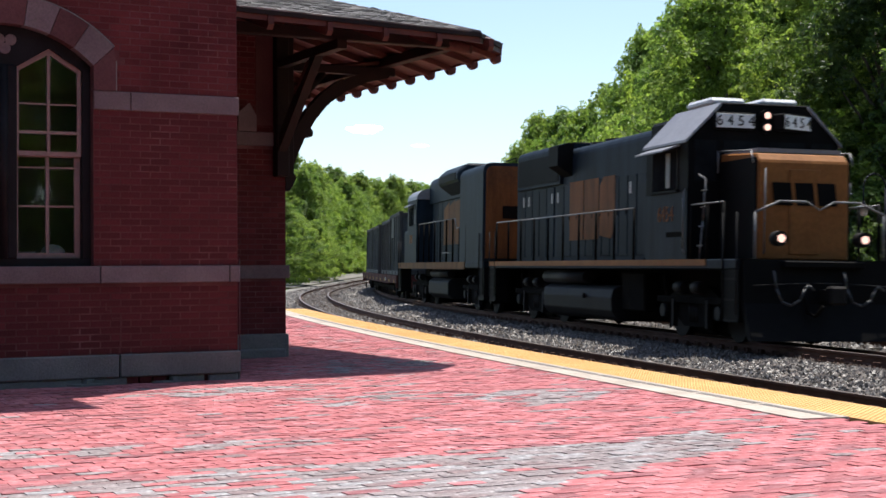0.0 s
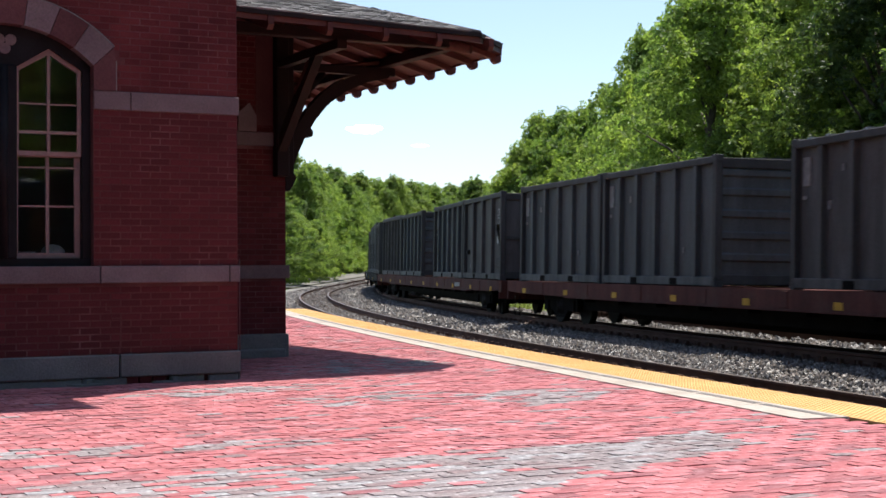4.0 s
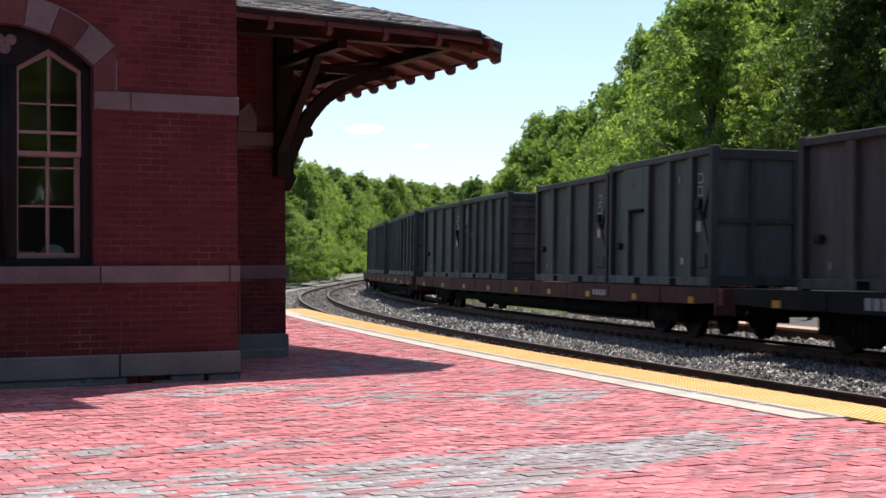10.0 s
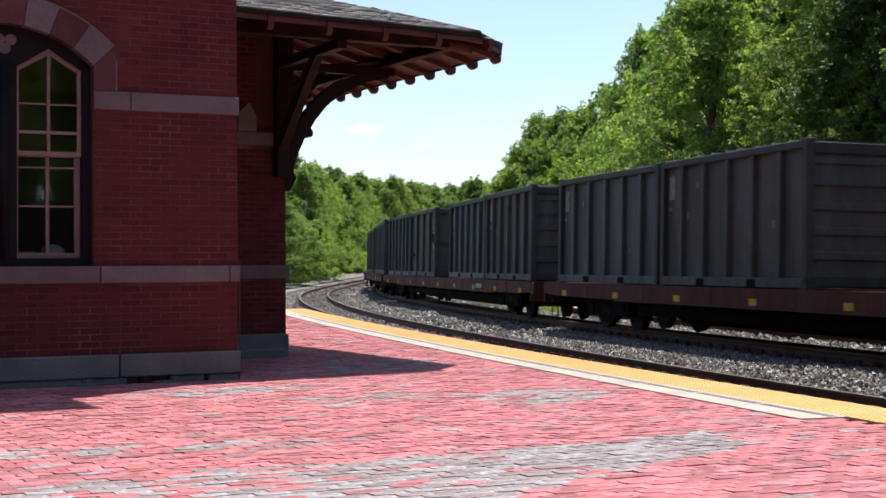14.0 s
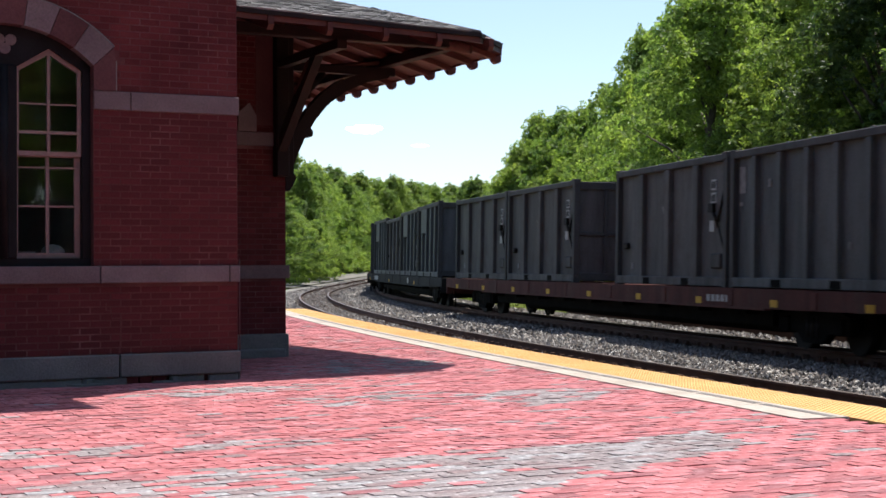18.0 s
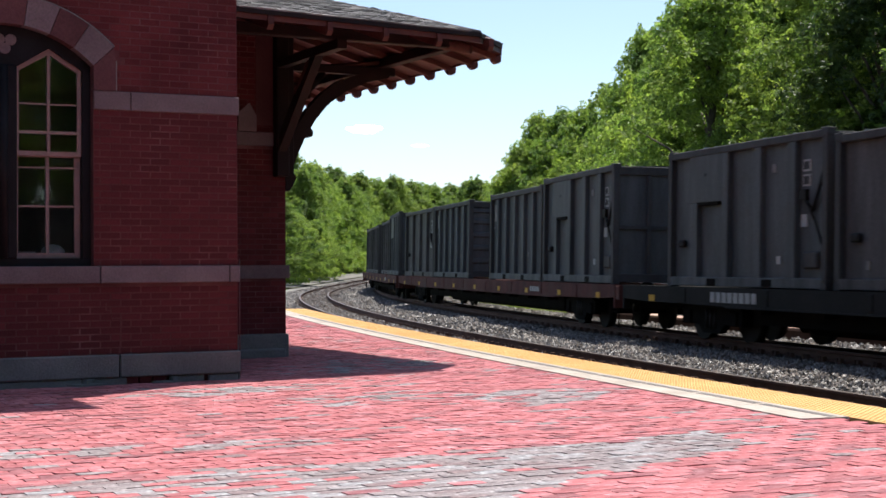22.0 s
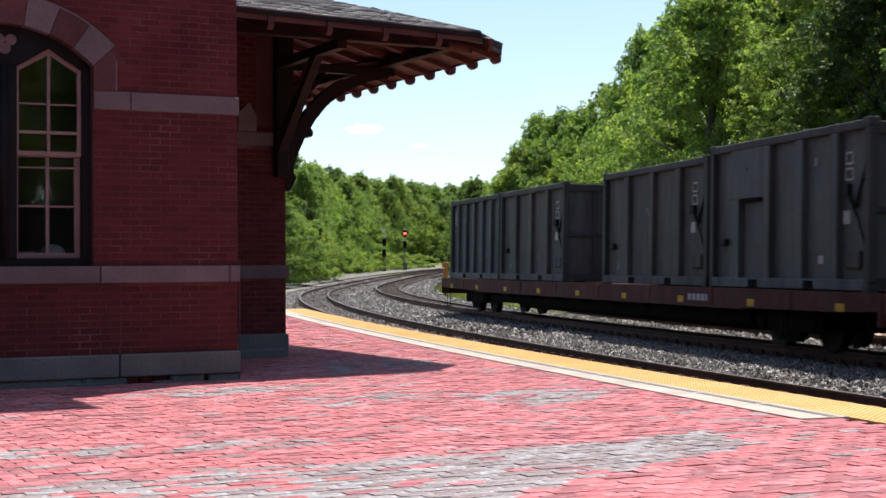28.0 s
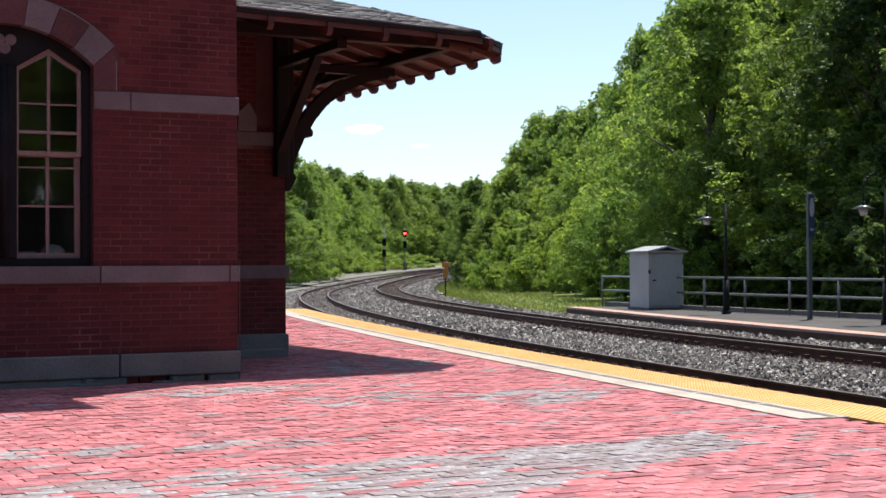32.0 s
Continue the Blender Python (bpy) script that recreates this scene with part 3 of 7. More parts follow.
# ---- ballast stones ----
def make_stones():
    r = np.random.default_rng(5)
    vs, fs = [], []
    rust = []

    def bed_z(o):
        return float(np.interp(o, [-3.3, -1.9, 0.5, 2.2, 2.9, 4.6, 5.8], [-0.46, -0.47, -0.43, -0.56, -0.61, -0.62, -0.62]))
    for o0, o1, s0, s1, n, size in ((0.12, 2.6, -8, 14, 15000, 0.034), (0.12, 2.6, 14, 60, 10000, 0.048), (-3.2, -1.55, -8, 30, 5200, 0.05), (-1.35, 0.25, -8, 30, 4200, 0.045), (-1.35, 0.2, 30, 75, 3200, 0.06), (2.85, 4.05, -6, 60, 5500, 0.055),
                                    (4.3, 5.75, 8, 60, 4500, 0.06), (-3.0, -1.55, 30, 60, 2600, 0.06), (-3.6, -1.55, 60, 110, 4200, 0.08), (-1.3, 5.6, 60, 120, 10000, 0.08)):
        so, ss = r.uniform(o0, o1, n), r.uniform(s0, s1, n)
        for o, s in zip(so, ss):
            p, _ = line(float(s), float(o), bed_z(float(o)))
            k = size * (0.6 + 0.8 * r.random())
            heap = 0.05 * max(0.0, noise.noise((p.x * 0.5, p.y * 0.5, 1.0))) if 0.6 < o < 2.2 else 0.0
            b = len(vs)
            pts = r.normal(size=(6, 3)) * 0.18 + np.array([(1, 0, 0), (0, 1, 0), (-1, 0, 0), (0, -1, 0), (0, 0, 0.8), (0, 0, -0.6)])
            c = np.array([p.x, p.y, p.z + k * 0.35 + heap])
            ang = r.random() * 6.28
            rot = np.array([[math.cos(ang), -math.sin(ang), 0], [math.sin(ang), math.cos(ang), 0], [0, 0, 1]])
            vs.extend((c + (pts @ rot.T) * k).tolist())
            rust += [1 if -1.45 < o < 0.25 or (2.1 < o < 4.4 and r.random() < 0.45) else 0] * 8
            fs.extend([(b, b + 1, b + 4), (b + 1, b + 2, b + 4), (b + 2, b + 3, b + 4), (b + 3, b, b + 4), (b + 1, b, b + 5), (b + 2, b + 1, b + 5), (b + 3, b + 2, b + 5), (b, b + 3, b + 5)])
    me = bpy.data.meshes.new("ballast_stones")
    me.from_pydata(vs, [], fs)
    me.materials.append(M_STONE)
    me.materials.append(M_STONE_RUST)
    me.polygons.foreach_set("material_index", rust)
    tagged(new("ballast_stones", me), "loose grey crushed ballast stones between the rails", "ballast", kind="stuff")


make_stones()

# gravel shoulder past the platform's end
tagged(new("gravel_shoulder", sweep("gravel_shoulder", [(5.7, -0.66), (7.4, -0.70), (7.9, -0.9)], 20.6, 130, 2.0, [M_GRAVEL], closed=False)), "pale gravel strip beside the near track", "gravel", kind="structure")


tagged(new("gravel_apron", sweep("gravel_apron", [(7.2, -0.60), (13.5, -0.62), (14.0, -0.95)], 92, 170, 2.0, [M_GRAVEL], closed=False)), "pale gravel yard beside the bend", "gravel", kind="structure")


# ---- far platform, railing, shed, lamps, signs ----
def make_far_platform():
    t = thing("platform_2", pose(0, 0, 0), "low grey concrete platform across the tracks", "platform", kind="structure")
    bm = B()
    rows = []
    for i in range(35):
        s = 27.6 - 2.0 * i
        back = -min(5.2 + 0.24 * (27.6 - s), 11.2)
        a, b = line(s, -3.5)[0], line(s, back)[0]
        rows.append([bm.verts.new((p.x, p.y, z)) for p, z in ((a, -0.95), (a, -0.25), (b, -0.25), (b, -0.95))])
    for p, q in zip(rows, rows[1:]):
        for j in range(3):
            bm.faces.new((p[j], p[j + 1], q[j + 1], q[j]))
    bm.faces.new(rows[0])
    bm.faces.new(rows[-1][::-1])
    bmesh.ops.recalc_face_normals(bm, faces=bm.faces[:])
    part("slab", bm, M_ASPHALT, t)
    part("edge_board", sweep("edge_board", [(-3.44, -0.95), (-3.44, -0.30), (-3.51, -0.30), (-3.51, -0.95)], -40, 27.5, 1.5, [M_RAIL]), None, t, "dark timber platform edge face")
    part("edge_strip", sweep("edge_strip", [(-3.42, -0.30), (-3.42, -0.242), (-4.0, -0.242), (-4.0, -0.30)], -40, 27.5, 1.5, [M_PEACH]), None, t, "faded orange platform edge strip")
    return t


make_far_platform()


def make_railing():
    a, b = Vector((5.35, 49.4, -0.25)), Vector((14.9, 25.8, -0.25))
    d = (b - a).normalized()
    n = 13
    t = thing("railing", Matrix.Translation(a) @ Euler((0, 0, math.atan2(d.y, d.x))).to_matrix().to_4x4(), "galvanised steel two-rail railing along the far platform", "railing")
    length = (b - a).length
    for z in (0.52, 0.98):
        part("rail", cyl(B(), (0, 0, z), (length, 0, z), 0.035, 8), M_RAILING, t)
    post = mesh("post", cyl(B(), (0, 0, 0), (0, 0, 0.98), 0.034, 8), M_RAILING)
    foot = mesh("base_plate", box(B(), -0.08, 0.08, -0.08, 0.08, 0, 0.02), M_RAILING)
    for i in range(n):
        p = part("post", post, None, t)
        p.location = (length * i / (n - 1), 0, 0)
        part("base_plate", foot, None, p)
    kerb = part("kerb", box(B(), 0, length, -0.1, 0.12, -0.4, 0.13), M_CONC, t)
    kerb.location = (0, 0.2, 0)


make_railing()


def make_shed():
    t = thing("equipment_cabinet", pose(6.24, 44.6, -0.25, 0, 0, 20), "light grey metal equipment cabinet with a gabled lid", "cabinet")
    w, d, h = 1.2, 1.25, 1.75
    part("body", box(B(), 0, w, 0, d, 0.06, h, 0.01), M_SHED, t)
    part("plinth", box(B(), -0.05, w + 0.05, -0.05, d + 0.05, 0, 0.06), M_CONC, t)
    bm = B()
    prism(bm, [(-0.09, h), (w + 0.09, h), (w + 0.09, h + 0.04), (w / 2, h + 0.2), (-0.09, h + 0.04)], "y", -0.1, d + 0.1)
    part("lid", bm, M_SHED, t)
    bm = B()
    prism(bm, [(0.2, h + 0.045), (w - 0.2, h + 0.045), (w / 2, h + 0.15)], "y", -0.105, -0.09)
    part("gable_vent", bm, M_IRON, t)
    door = part("door", box(B(), 0.06, w - 0.06, -0.025, 0, 0.12, h - 0.06, 0.006), M_SHEDDOOR, t, "grey steel door")
    part("handle", box(B(), 0.12, 0.24, -0.05, -0.025, 0.88, 0.92, 0.005), M_IRON, door)
    for z in (0.4, 1.4):
        part("hinge", cyl(B(), (w - 0.05, -0.03, z), (w - 0.05, -0.03, z + 0.14), 0.015, 6), M_RAILING, door)
    part("latch", box(B(), 0.0, 0.05, -0.03, 0.05, 1.1, 1.22), M_IRON, t)


make_shed()


def make_lamp(x, y):
    t = thing("platform_lamp", pose(x, y, -0.25, 0, 0, 200), "black iron platform lamp with a hooked arm", "lamp post", "lamps on the far platform")
    bm = B()
    cyl(bm, (0, 0, 0), (0, 0, 0.1), 0.13, 12)
    cyl(bm, (0, 0, 0.1), (0, 0, 0.95), 0.10, 12, 0.085)
    part("base", bm, M_IRON, t)
    part("post", cyl(B(), (0, 0, 0.95), (0, 0, 3.1), 0.045, 10, 0.03), M_IRON, t)
    pts = [(0, 0, 3.1)] + [(0.3 - 0.3 * math.cos(q), 0, 3.1 + 0.32 * math.sin(q)) for q in [math.pi * i / 10 for i in range(1, 11)]] + [(0.6, 0, 2.75)]
    part("arm", tube(B(), pts, 0.018, 6), M_IRON, t)
    shade = part("shade", cyl(B(), (0.6, 0, 2.62), (0.6, 0, 2.7), 0.29, 16, 0.06), M_RAILING, t, "pale flared enamel shade")
    part("cap", cyl(B(), (0.6, 0, 2.7), (0.6, 0, 2.8), 0.06, 10, 0.03), M_IRON, shade)
    part("globe", cyl(B(), (0.6, 0, 2.47), (0.6, 0, 2.62), 0.07, 12, 0.12), M_ROOFWHITE, t, "pale glass globe")


make_lamp(7.84, 40.7)
make_lamp(10.05, 33.3)


def make_sign_post():
    t = thing("station_sign", pose(9.08, 36.4, -0.25, 0, 0, 25), "blue station sign panel on a grey steel post", "sign")
    part("post", box(B(), -0.055, 0.055, -0.05, 0.05, 0, 3.14, 0.01), M_POST, t)
    panel = part("panel", box(B(), -0.1, 0.1, -0.1, -0.055, 2.05, 3.12, 0.005), M_SIGNBLUE, t, "blue sign panel")
    bm = B()
    prism(bm, [(0.07 * math.cos(q), 2.78 + 0.24 * math.sin(q)) for q in [6.283 * i / 14 for i in range(14)]], "y", -0.106, -0.1)
    part("emblem", bm, M_DECAL, panel, "white oval emblem")
    part("lettering_bar", box(B(), -0.05, 0.05, -0.105, -0.1, 2.2, 2.26), M_DECAL, panel)


make_sign_post()


def make_marker():
    t = thing("track_marker", pose(0.12, 73.6, -0.75), "orange lineside marker plate on a dark post", "marker")
    part("post", box(B(), -0.035, 0.035, -0.035, 0.035, 0, 2.0), M_IRON, t)
    part("plate", box(B(), -0.12, 0.12, -0.06, -0.04, 1.22, 1.72, 0.01), M_ORANGE, t, "weathered orange plate")
    part("head_plate", box(B(), -0.18, 0.18, -0.06, -0.04, 1.76, 2.02, 0.01), M_ORANGE, t, "weathered orange head plate")


make_marker()


def make_signal(x, y, lit):
    t = thing("railway_signal", pose(x, y, ground_z(x, y)), "tall railway signal showing a red light" if lit else "unlit railway signal with dark heads", "signal", "signals beyond the bend")
    part("mast", cyl(B(), (0, 0, 0), (0, 0, 4.9), 0.05, 8), M_RAILING, t)
    part("cabinet", box(B(), -0.2, 0.2, 0.1, 0.4, 0, 0.9), M_POST, t)
    for i, z in enumerate((4.28, 3.0) if lit else (3.35, 2.1)):
        h = part("head", box(B(), -0.22, 0.22, -0.3, -0.1, z - 0.4, z + 0.45, 0.05), M_IRON, t)
        lens = M_LENSRED if lit and i == 0 else M_BLACK
        part("lens", cyl(B(), (0, -0.34, z + 0.05), (0, -0.29, z + 0.05), 0.12, 14), lens, h, "glowing red lens" if lit and i == 0 else "dark lens")
        part("hood", cyl(B(), (0, -0.55, z + 0.16), (0, -0.3, z + 0.16), 0.2, 10, 0.2, False), M_IRON, h)
    for k in (-0.09, 0.09):
        part("ladder_rail", cyl(B(), (k, 0.15, 0.2), (k, 0.15, 4.0), 0.012, 6), M_POST, t)


make_signal(-4.4, 170.0, True)
make_signal(-6.6, 165.0, False)


def make_grass():
    r = np.random.default_rng(9)
    vs, fs = [], []
    for s0, s1, o0, o1, n, h in ((28, 75, -9.5, -3.2, 15000, 0.16), (14, 29, -12, -7.5, 2500, 0.3), (21, 90, 7.6, 14, 7000, 0.2), (75, 120, -9, -3.6, 5000, 0.25), (-6, 27, -9.5, -5.6, 1500, 0.35)):
        for s, o in zip(r.uniform(s0, s1, n), r.uniform(o0, o1, n)):
            p, _ = line(float(s), float(o))
            z = ground_z(p.x, p.y) - 0.02
            k = h * (0.5 + r.random())
            a = r.random() * 6.28
            dx, dy = math.cos(a) * 0.03, math.sin(a) * 0.03
            lx, ly = r.normal(0, 0.3, 2) * k
            b = len(vs)
            vs += [(p.x - dx, p.y - dy, z), (p.x + dx, p.y + dy, z), (p.x + dx * 0.6 + lx * 0.5, p.y + dy * 0.6 + ly * 0.5, z + k * 0.7), (p.x + lx, p.y + ly, z + k)]
            fs.append((b, b + 1, b + 2, b + 3))
    me = bpy.data.meshes.new("grass_blades")
    me.from_pydata(vs, [], fs)
    me.materials.append(M_BLADE)
    tagged(new("grass_blades", me), "rough green grass beside the tracks", "grass", kind="stuff")


make_grass()


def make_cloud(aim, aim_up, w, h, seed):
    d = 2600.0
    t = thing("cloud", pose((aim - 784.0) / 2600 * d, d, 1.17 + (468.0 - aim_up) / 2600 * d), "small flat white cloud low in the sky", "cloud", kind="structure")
    r = random.Random(seed)
    for i in range(9):
        x = (i - 4) / 4.2 * w
        bm = B()
        bmesh.ops.create_icosphere(bm, subdivisions=3, radius=1.0)
        k = 1 - (abs(i - 4) / 5.5) ** 2
        for v in bm.verts:
            n = 1 + 0.25 * noise.noise(v.co * 2.1 + Vector((i, seed, 0)))
            v.co = Vector((v.co.x * w * 0.28 * n, v.co.y * w * 0.28 * n, v.co.z * h * k * n))
        for f in bm.faces:
            f.smooth = True
        p = part("puff", bm, M_CLOUD, t)
        p.location = (x, r.uniform(-5, 5), r.uniform(-0.15, 0.15) * h)


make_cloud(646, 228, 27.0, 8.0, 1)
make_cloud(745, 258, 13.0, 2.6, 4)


# ---- station: u along the front, v back, z up ----
BM = pose(-2.12, 15.14, 0.0, 0, 0, 28.0)
WIN_C, WIN_H, ARCH_Z, ARCH_IN, ARCH_OUT = -2.34, 0.85, 2.32, 1.18, 1.46
BRICK_L, BRICK_H = 0.2035, 0.0675
U_MAIN, V_MAIN = 1.83, 3.23
EAVE_U, EAVE_V, EAVE_Z, PITCH, CUT = 3.90, 0.62, 3.795, 0.3, 0.66

station = thing("station_building", BM, "red brick railway station with stone bands and bracketed eaves", "building")


def arc_pts(r, a0, a1, n):
    return [(WIN_C + r * math.sin(radians(a0 + (a1 - a0) * i / n)), ARCH_Z + r * math.cos(radians(a0 + (a1 - a0) * i / n))) for i in range(n + 1)]


def front_from(z):
    """Where the brickwork right of the window begins at height z."""
    if z < 1.17:
        return -7.0
    if z < 2.905:
        return WIN_C + WIN_H
    if z < 3.2:
        return -1.27
    k = ARCH_OUT ** 2 - (z - ARCH_Z) ** 2
    return WIN_C + math.sqrt(k) + 0.005 if k > 0 else -7.0


def make_walls():
    # front wall of the bay: mortar backing with a real opening
    bm = B()
    box(bm, -7.0, -3.2, 0, 0.42, 0.0, 7.0)
    part("wall", bm, M_MORTAR, station)
    part("wall", box(B(), -1.49, 0.0, 0, 0.42, 0.0, 7.0), M_MORTAR, station)
    part("wall", box(B(), -3.2, -1.49, 0, 0.42, 0.0, 1.1), M_MORTAR, station)
    bm = B()
    prism(bm, [(-3.1885, 7.0)] + arc_pts(1.2, -45, 45, 12) + [(-1.4915, 7.0)], "y", 0.0, 0.42)
    part("wall", bm, M_MORTAR, station)
    part("wall", box(B(), -0.42, 0.0, 0.42, V_MAIN, 0.0, 7.0), M_MORTAR, station)
    part("wall", box(B(), -7.0, -0.42, V_MAIN + 0.01, V_MAIN + 0.4, 4.31, 7.0), M_MORTAR, station)
    # main block
    part("wall", box(B(), -7.0, U_MAIN, V_MAIN, V_MAIN + 0.4, 0.0, 4.3), M_MORTAR, station)
    part("wall", box(B(), U_MAIN - 0.4, U_MAIN, V_MAIN + 0.4, 14.0, 0.0, 4.3), M_MORTAR, station)
    part("wall", box(B(), -7.0, U_MAIN - 0.4, 13.6, 14.0, 0.0, 4.3), M_MORTAR, station)
    part("wall", box(B(), -7.4, -7.0, 0, 14.0, 0.0, 4.0), M_MORTAR, station)
    # room behind the window
    part("floor", box(B(), -7.0, -0.42, 0.42, V_MAIN, 0.3, 0.5), M_TIE, station)
    part("inner_wall", box(B(), -7.0, -0.42, V_MAIN - 0.1, V_MAIN - 0.02, 0.5, 6.0), M_ROOM, station)
    part("inner_ceiling", box(B(), -7.0, -0.42, 0.42, V_MAIN, 3.8, 3.88), M_ROOM, station)


def brick_boxes(out, u0f, u1, z0, z1, jit):
    z, row = z0, int(round(z0 / BRICK_H))
    while z + BRICK_H * 0.6 < z1:
        h = min(BRICK_H - 0.011, z1 - z - 0.004)
        u = u1 - (BRICK_L if row % 2 else BRICK_L / 2)
        edge = u1
        lo = u0f(z + BRICK_H / 2)
        while edge > lo + 0.03:
            a = max(u, lo)
            out.append((a + 0.0055, edge - 0.0055, z, z + h, jit.uniform(0.0008, 0.0022)))
            edge = u
            u -= BRICK_L
        z += BRICK_H
        row += 1


def quads(out, face):
    """Mesh data of shallow boxes; face maps (along, out, up) to the building's space."""
    vs, fs = [], []
    for a, b, z0, z1, d in out:
        k = len(vs)
        for w in (0.0, d):
            e = 0.0 if w == 0 else 0.002
            vs += [face(a + e, w, z0 + e), face(b - e, w, z0 + e), face(b - e, w, z1 - e), face(a + e, w, z1 - e)]
        fs += [(k + 4, k + 5, k + 6, k + 7), (k, k + 1, k + 5, k + 4), (k + 1, k + 2, k + 6, k + 5), (k + 2, k + 3, k + 7, k + 6), (k + 3, k, k + 4, k + 7)]
    return vs, fs


def make_bricks():
    r = random.Random(11)
    front = []
    brick_boxes(front, front_from, 0.0, 0.30, 1.0, r)
    brick_boxes(front, front_from, 0.0, 1.172, 2.71, r)
    brick_boxes(front, front_from, 0.0, 2.905, 3.97, r)
    left = []
    brick_boxes(left, lambda z: -7.0, -3.2, 1.172, 3.2, r)
    brick_boxes(left, lambda z: -7.0, 0.0, 3.975, 6.95, r)
    near = [q for q in front if q[0] > -2.5 and q[2] < 2.72]
    singles = near[:300]
    rest = near[300:] + [q for q in front if not (q[0] > -2.5 and q[2] < 2.72)] + left
    vs, fs = quads(rest, lambda a, w, z: (a, -w, z))
    k = len(vs)
    side = []
    brick_boxes(side, lambda z: 0.02, V_MAIN - 0.02, 0.30, 6.95, r)
    v2, f2 = quads(side, lambda a, w, z: (w, a, z))
    vs, fs = vs + v2, fs + [tuple(i + k for i in f) for f in f2]
    k = len(vs)
    back = []
    for z0, z1 in ((0.30, 1.0), (1.172, 2.69), (2.87, 4.25)):
        brick_boxes(back, lambda z: 0.02, U_MAIN - 0.003, z0, z1, r)
    v2, f2 = quads(back, lambda a, w, z: (a, V_MAIN - w, z))
    vs, fs = vs + v2, fs + [tuple(i + k for i in f) for f in f2]
    k = len(vs)
    track = []
    brick_boxes(track, lambda z: V_MAIN, 14.0, 0.30, 4.25, r)
    v2, f2 = quads(track, lambda a, w, z: (U_MAIN + w, a, z))
    vs, fs = vs + v2, fs + [tuple(i + k for i in f) for f in f2]
    me = bpy.data.meshes.new("brickwork")
    me.from_pydata(vs, [], fs)
    me.materials.append(M_BRICKI)
    bm = B()
    bm.from_mesh(me)
    bmesh.ops.recalc_face_normals(bm, faces=bm.faces[:])
    bm.to_mesh(me)
    bm.free()
    ob = part("brickwork", me, None, station)
    tagged(ob, kind="stuff")
    return singles


def make_stonework():
    # base course, sill band, upper band in single blocks
    for a, b in ((-7.0, -4.6), (-4.6, -3.0), (-3.0, -1.253), (-1.247, 0.012)):
        part("base_stone", box(B(), a + 0.003, b - 0.003, -0.075, 0.3, 0.07, 0.295, 0.012), M_BASE, station)
    for a, b in ((-7.0, -3.9), (-3.9, -1.6), (-1.6, -1.15), (-0.75, -0.35), (-0.35, 0.008)):
        part("footing_stone", box(B(), a + 0.02, b - 0.02, -0.05, 0.3, -0.02, 0.07, 0.015), M_BASE, station)
    # spalled chips and old bricks at the foot of the wall
    for a, b, d, h in ((-1.78, -1.36, 0.15, 0.022), (-1.62, -1.50, 0.10, 0.065), (-0.92, -0.62, 0.13, 0.020), (-0.74, -0.66, 0.09, 0.055)):
        bm = B()
        prism(bm, [(a, -0.04), (a + 0.3 * (b - a), -d), (a + 0.7 * (b - a), -d + 0.02), (b, -0.05), (b - 0.02, 0.0), (a + 0.02, 0.0)], "z", 0.0, h)
        part("stone_chip", bm, M_BASE, station, "pale spalled stone")
    for u in (-1.12, -0.98, -0.84):
        part("footing_brick", box(B(), u - 0.06, u + 0.06, -0.035, 0.1, 0.004, 0.066, 0.004), M_BRICK, station)
    part("base_stone", box(B(), 0.0, 0.012, -0.04, V_MAIN, 0.0, 0.295, 0.01), M_BASE, station)
    part("base_stone", box(B(), 0.04, U_MAIN + 0.02, V_MAIN - 0.06, V_MAIN + 0.3, 0.0, 0.295, 0.012), M_BASE, station)
    part("footing_stone", box(B(), 0.04, U_MAIN - 0.06, V_MAIN - 0.16, V_MAIN + 0.3, -0.02, 0.11, 0.015), M_BASE, station)
    part("base_stone", box(B(), U_MAIN - 0.1, U_MAIN + 0.05, V_MAIN + 0.3, 14.0, 0.0, 0.295, 0.01), M_BASE, station)
    for a, b in ((-7.0, -3.3), (-3.3, -1.435), (-1.43, -0.1), (-0.095, 0.016)):
        part("sill_stone", box(B(), a + 0.002, b - 0.002, -0.045, 0.3, 1.0, 1.17, 0.008), M_SAND, station)
    part("sill_stone", box(B(), 0.0, 0.014, 0.0, V_MAIN, 1.0, 1.17, 0.006), M_SAND, station)
    part("sill_stone", box(B(), 0.05, U_MAIN + 0.04, V_MAIN - 0.04, V_MAIN + 0.2, 1.0, 1.17, 0.006), M_SAND, station)
    part("sill_stone", box(B(), U_MAIN - 0.1, U_MAIN + 0.04, V_MAIN + 0.2, 14.0, 1.0, 1.17, 0.006), M_SAND, station)
    for a, b in ((WIN_C + WIN_H, -1.12), (-1.116, 0.02)):
        part("band_stone", box(B(), a + 0.002, b - 0.002, -0.02, 0.3, 2.715, 2.90, 0.006), M_SAND, station)
    part("band_stone", box(B(), -7.0, -3.22, -0.02, 0.3, 2.715, 2.90, 0.006), M_SAND, station)
    part("band_stone", box(B(), 0.0, 0.02, 0.02, V_MAIN, 2.715, 2.90, 0.005), M_SAND, station)
    part("band_stone", box(B(), 0.03, U_MAIN + 0.02, V_MAIN - 0.03, V_MAIN + 0.2, 2.69, 2.865, 0.006), M_SAND, station)
    bm = B()
    prism(bm, [(1.19, 2.87), (1.43, 2.87), (1.43, 3.07), (1.34, 3.23), (1.19, 3.1)], "y", V_MAIN - 0.03, V_MAIN + 0.1)
    part("pointed_stone", bm, M_SAND, station)
    part("recess_panel", box(B(), 1.43, U_MAIN - 0.05, V_MAIN - 0.012, V_MAIN, 2.95, 4.1), M_SANDRED, station)
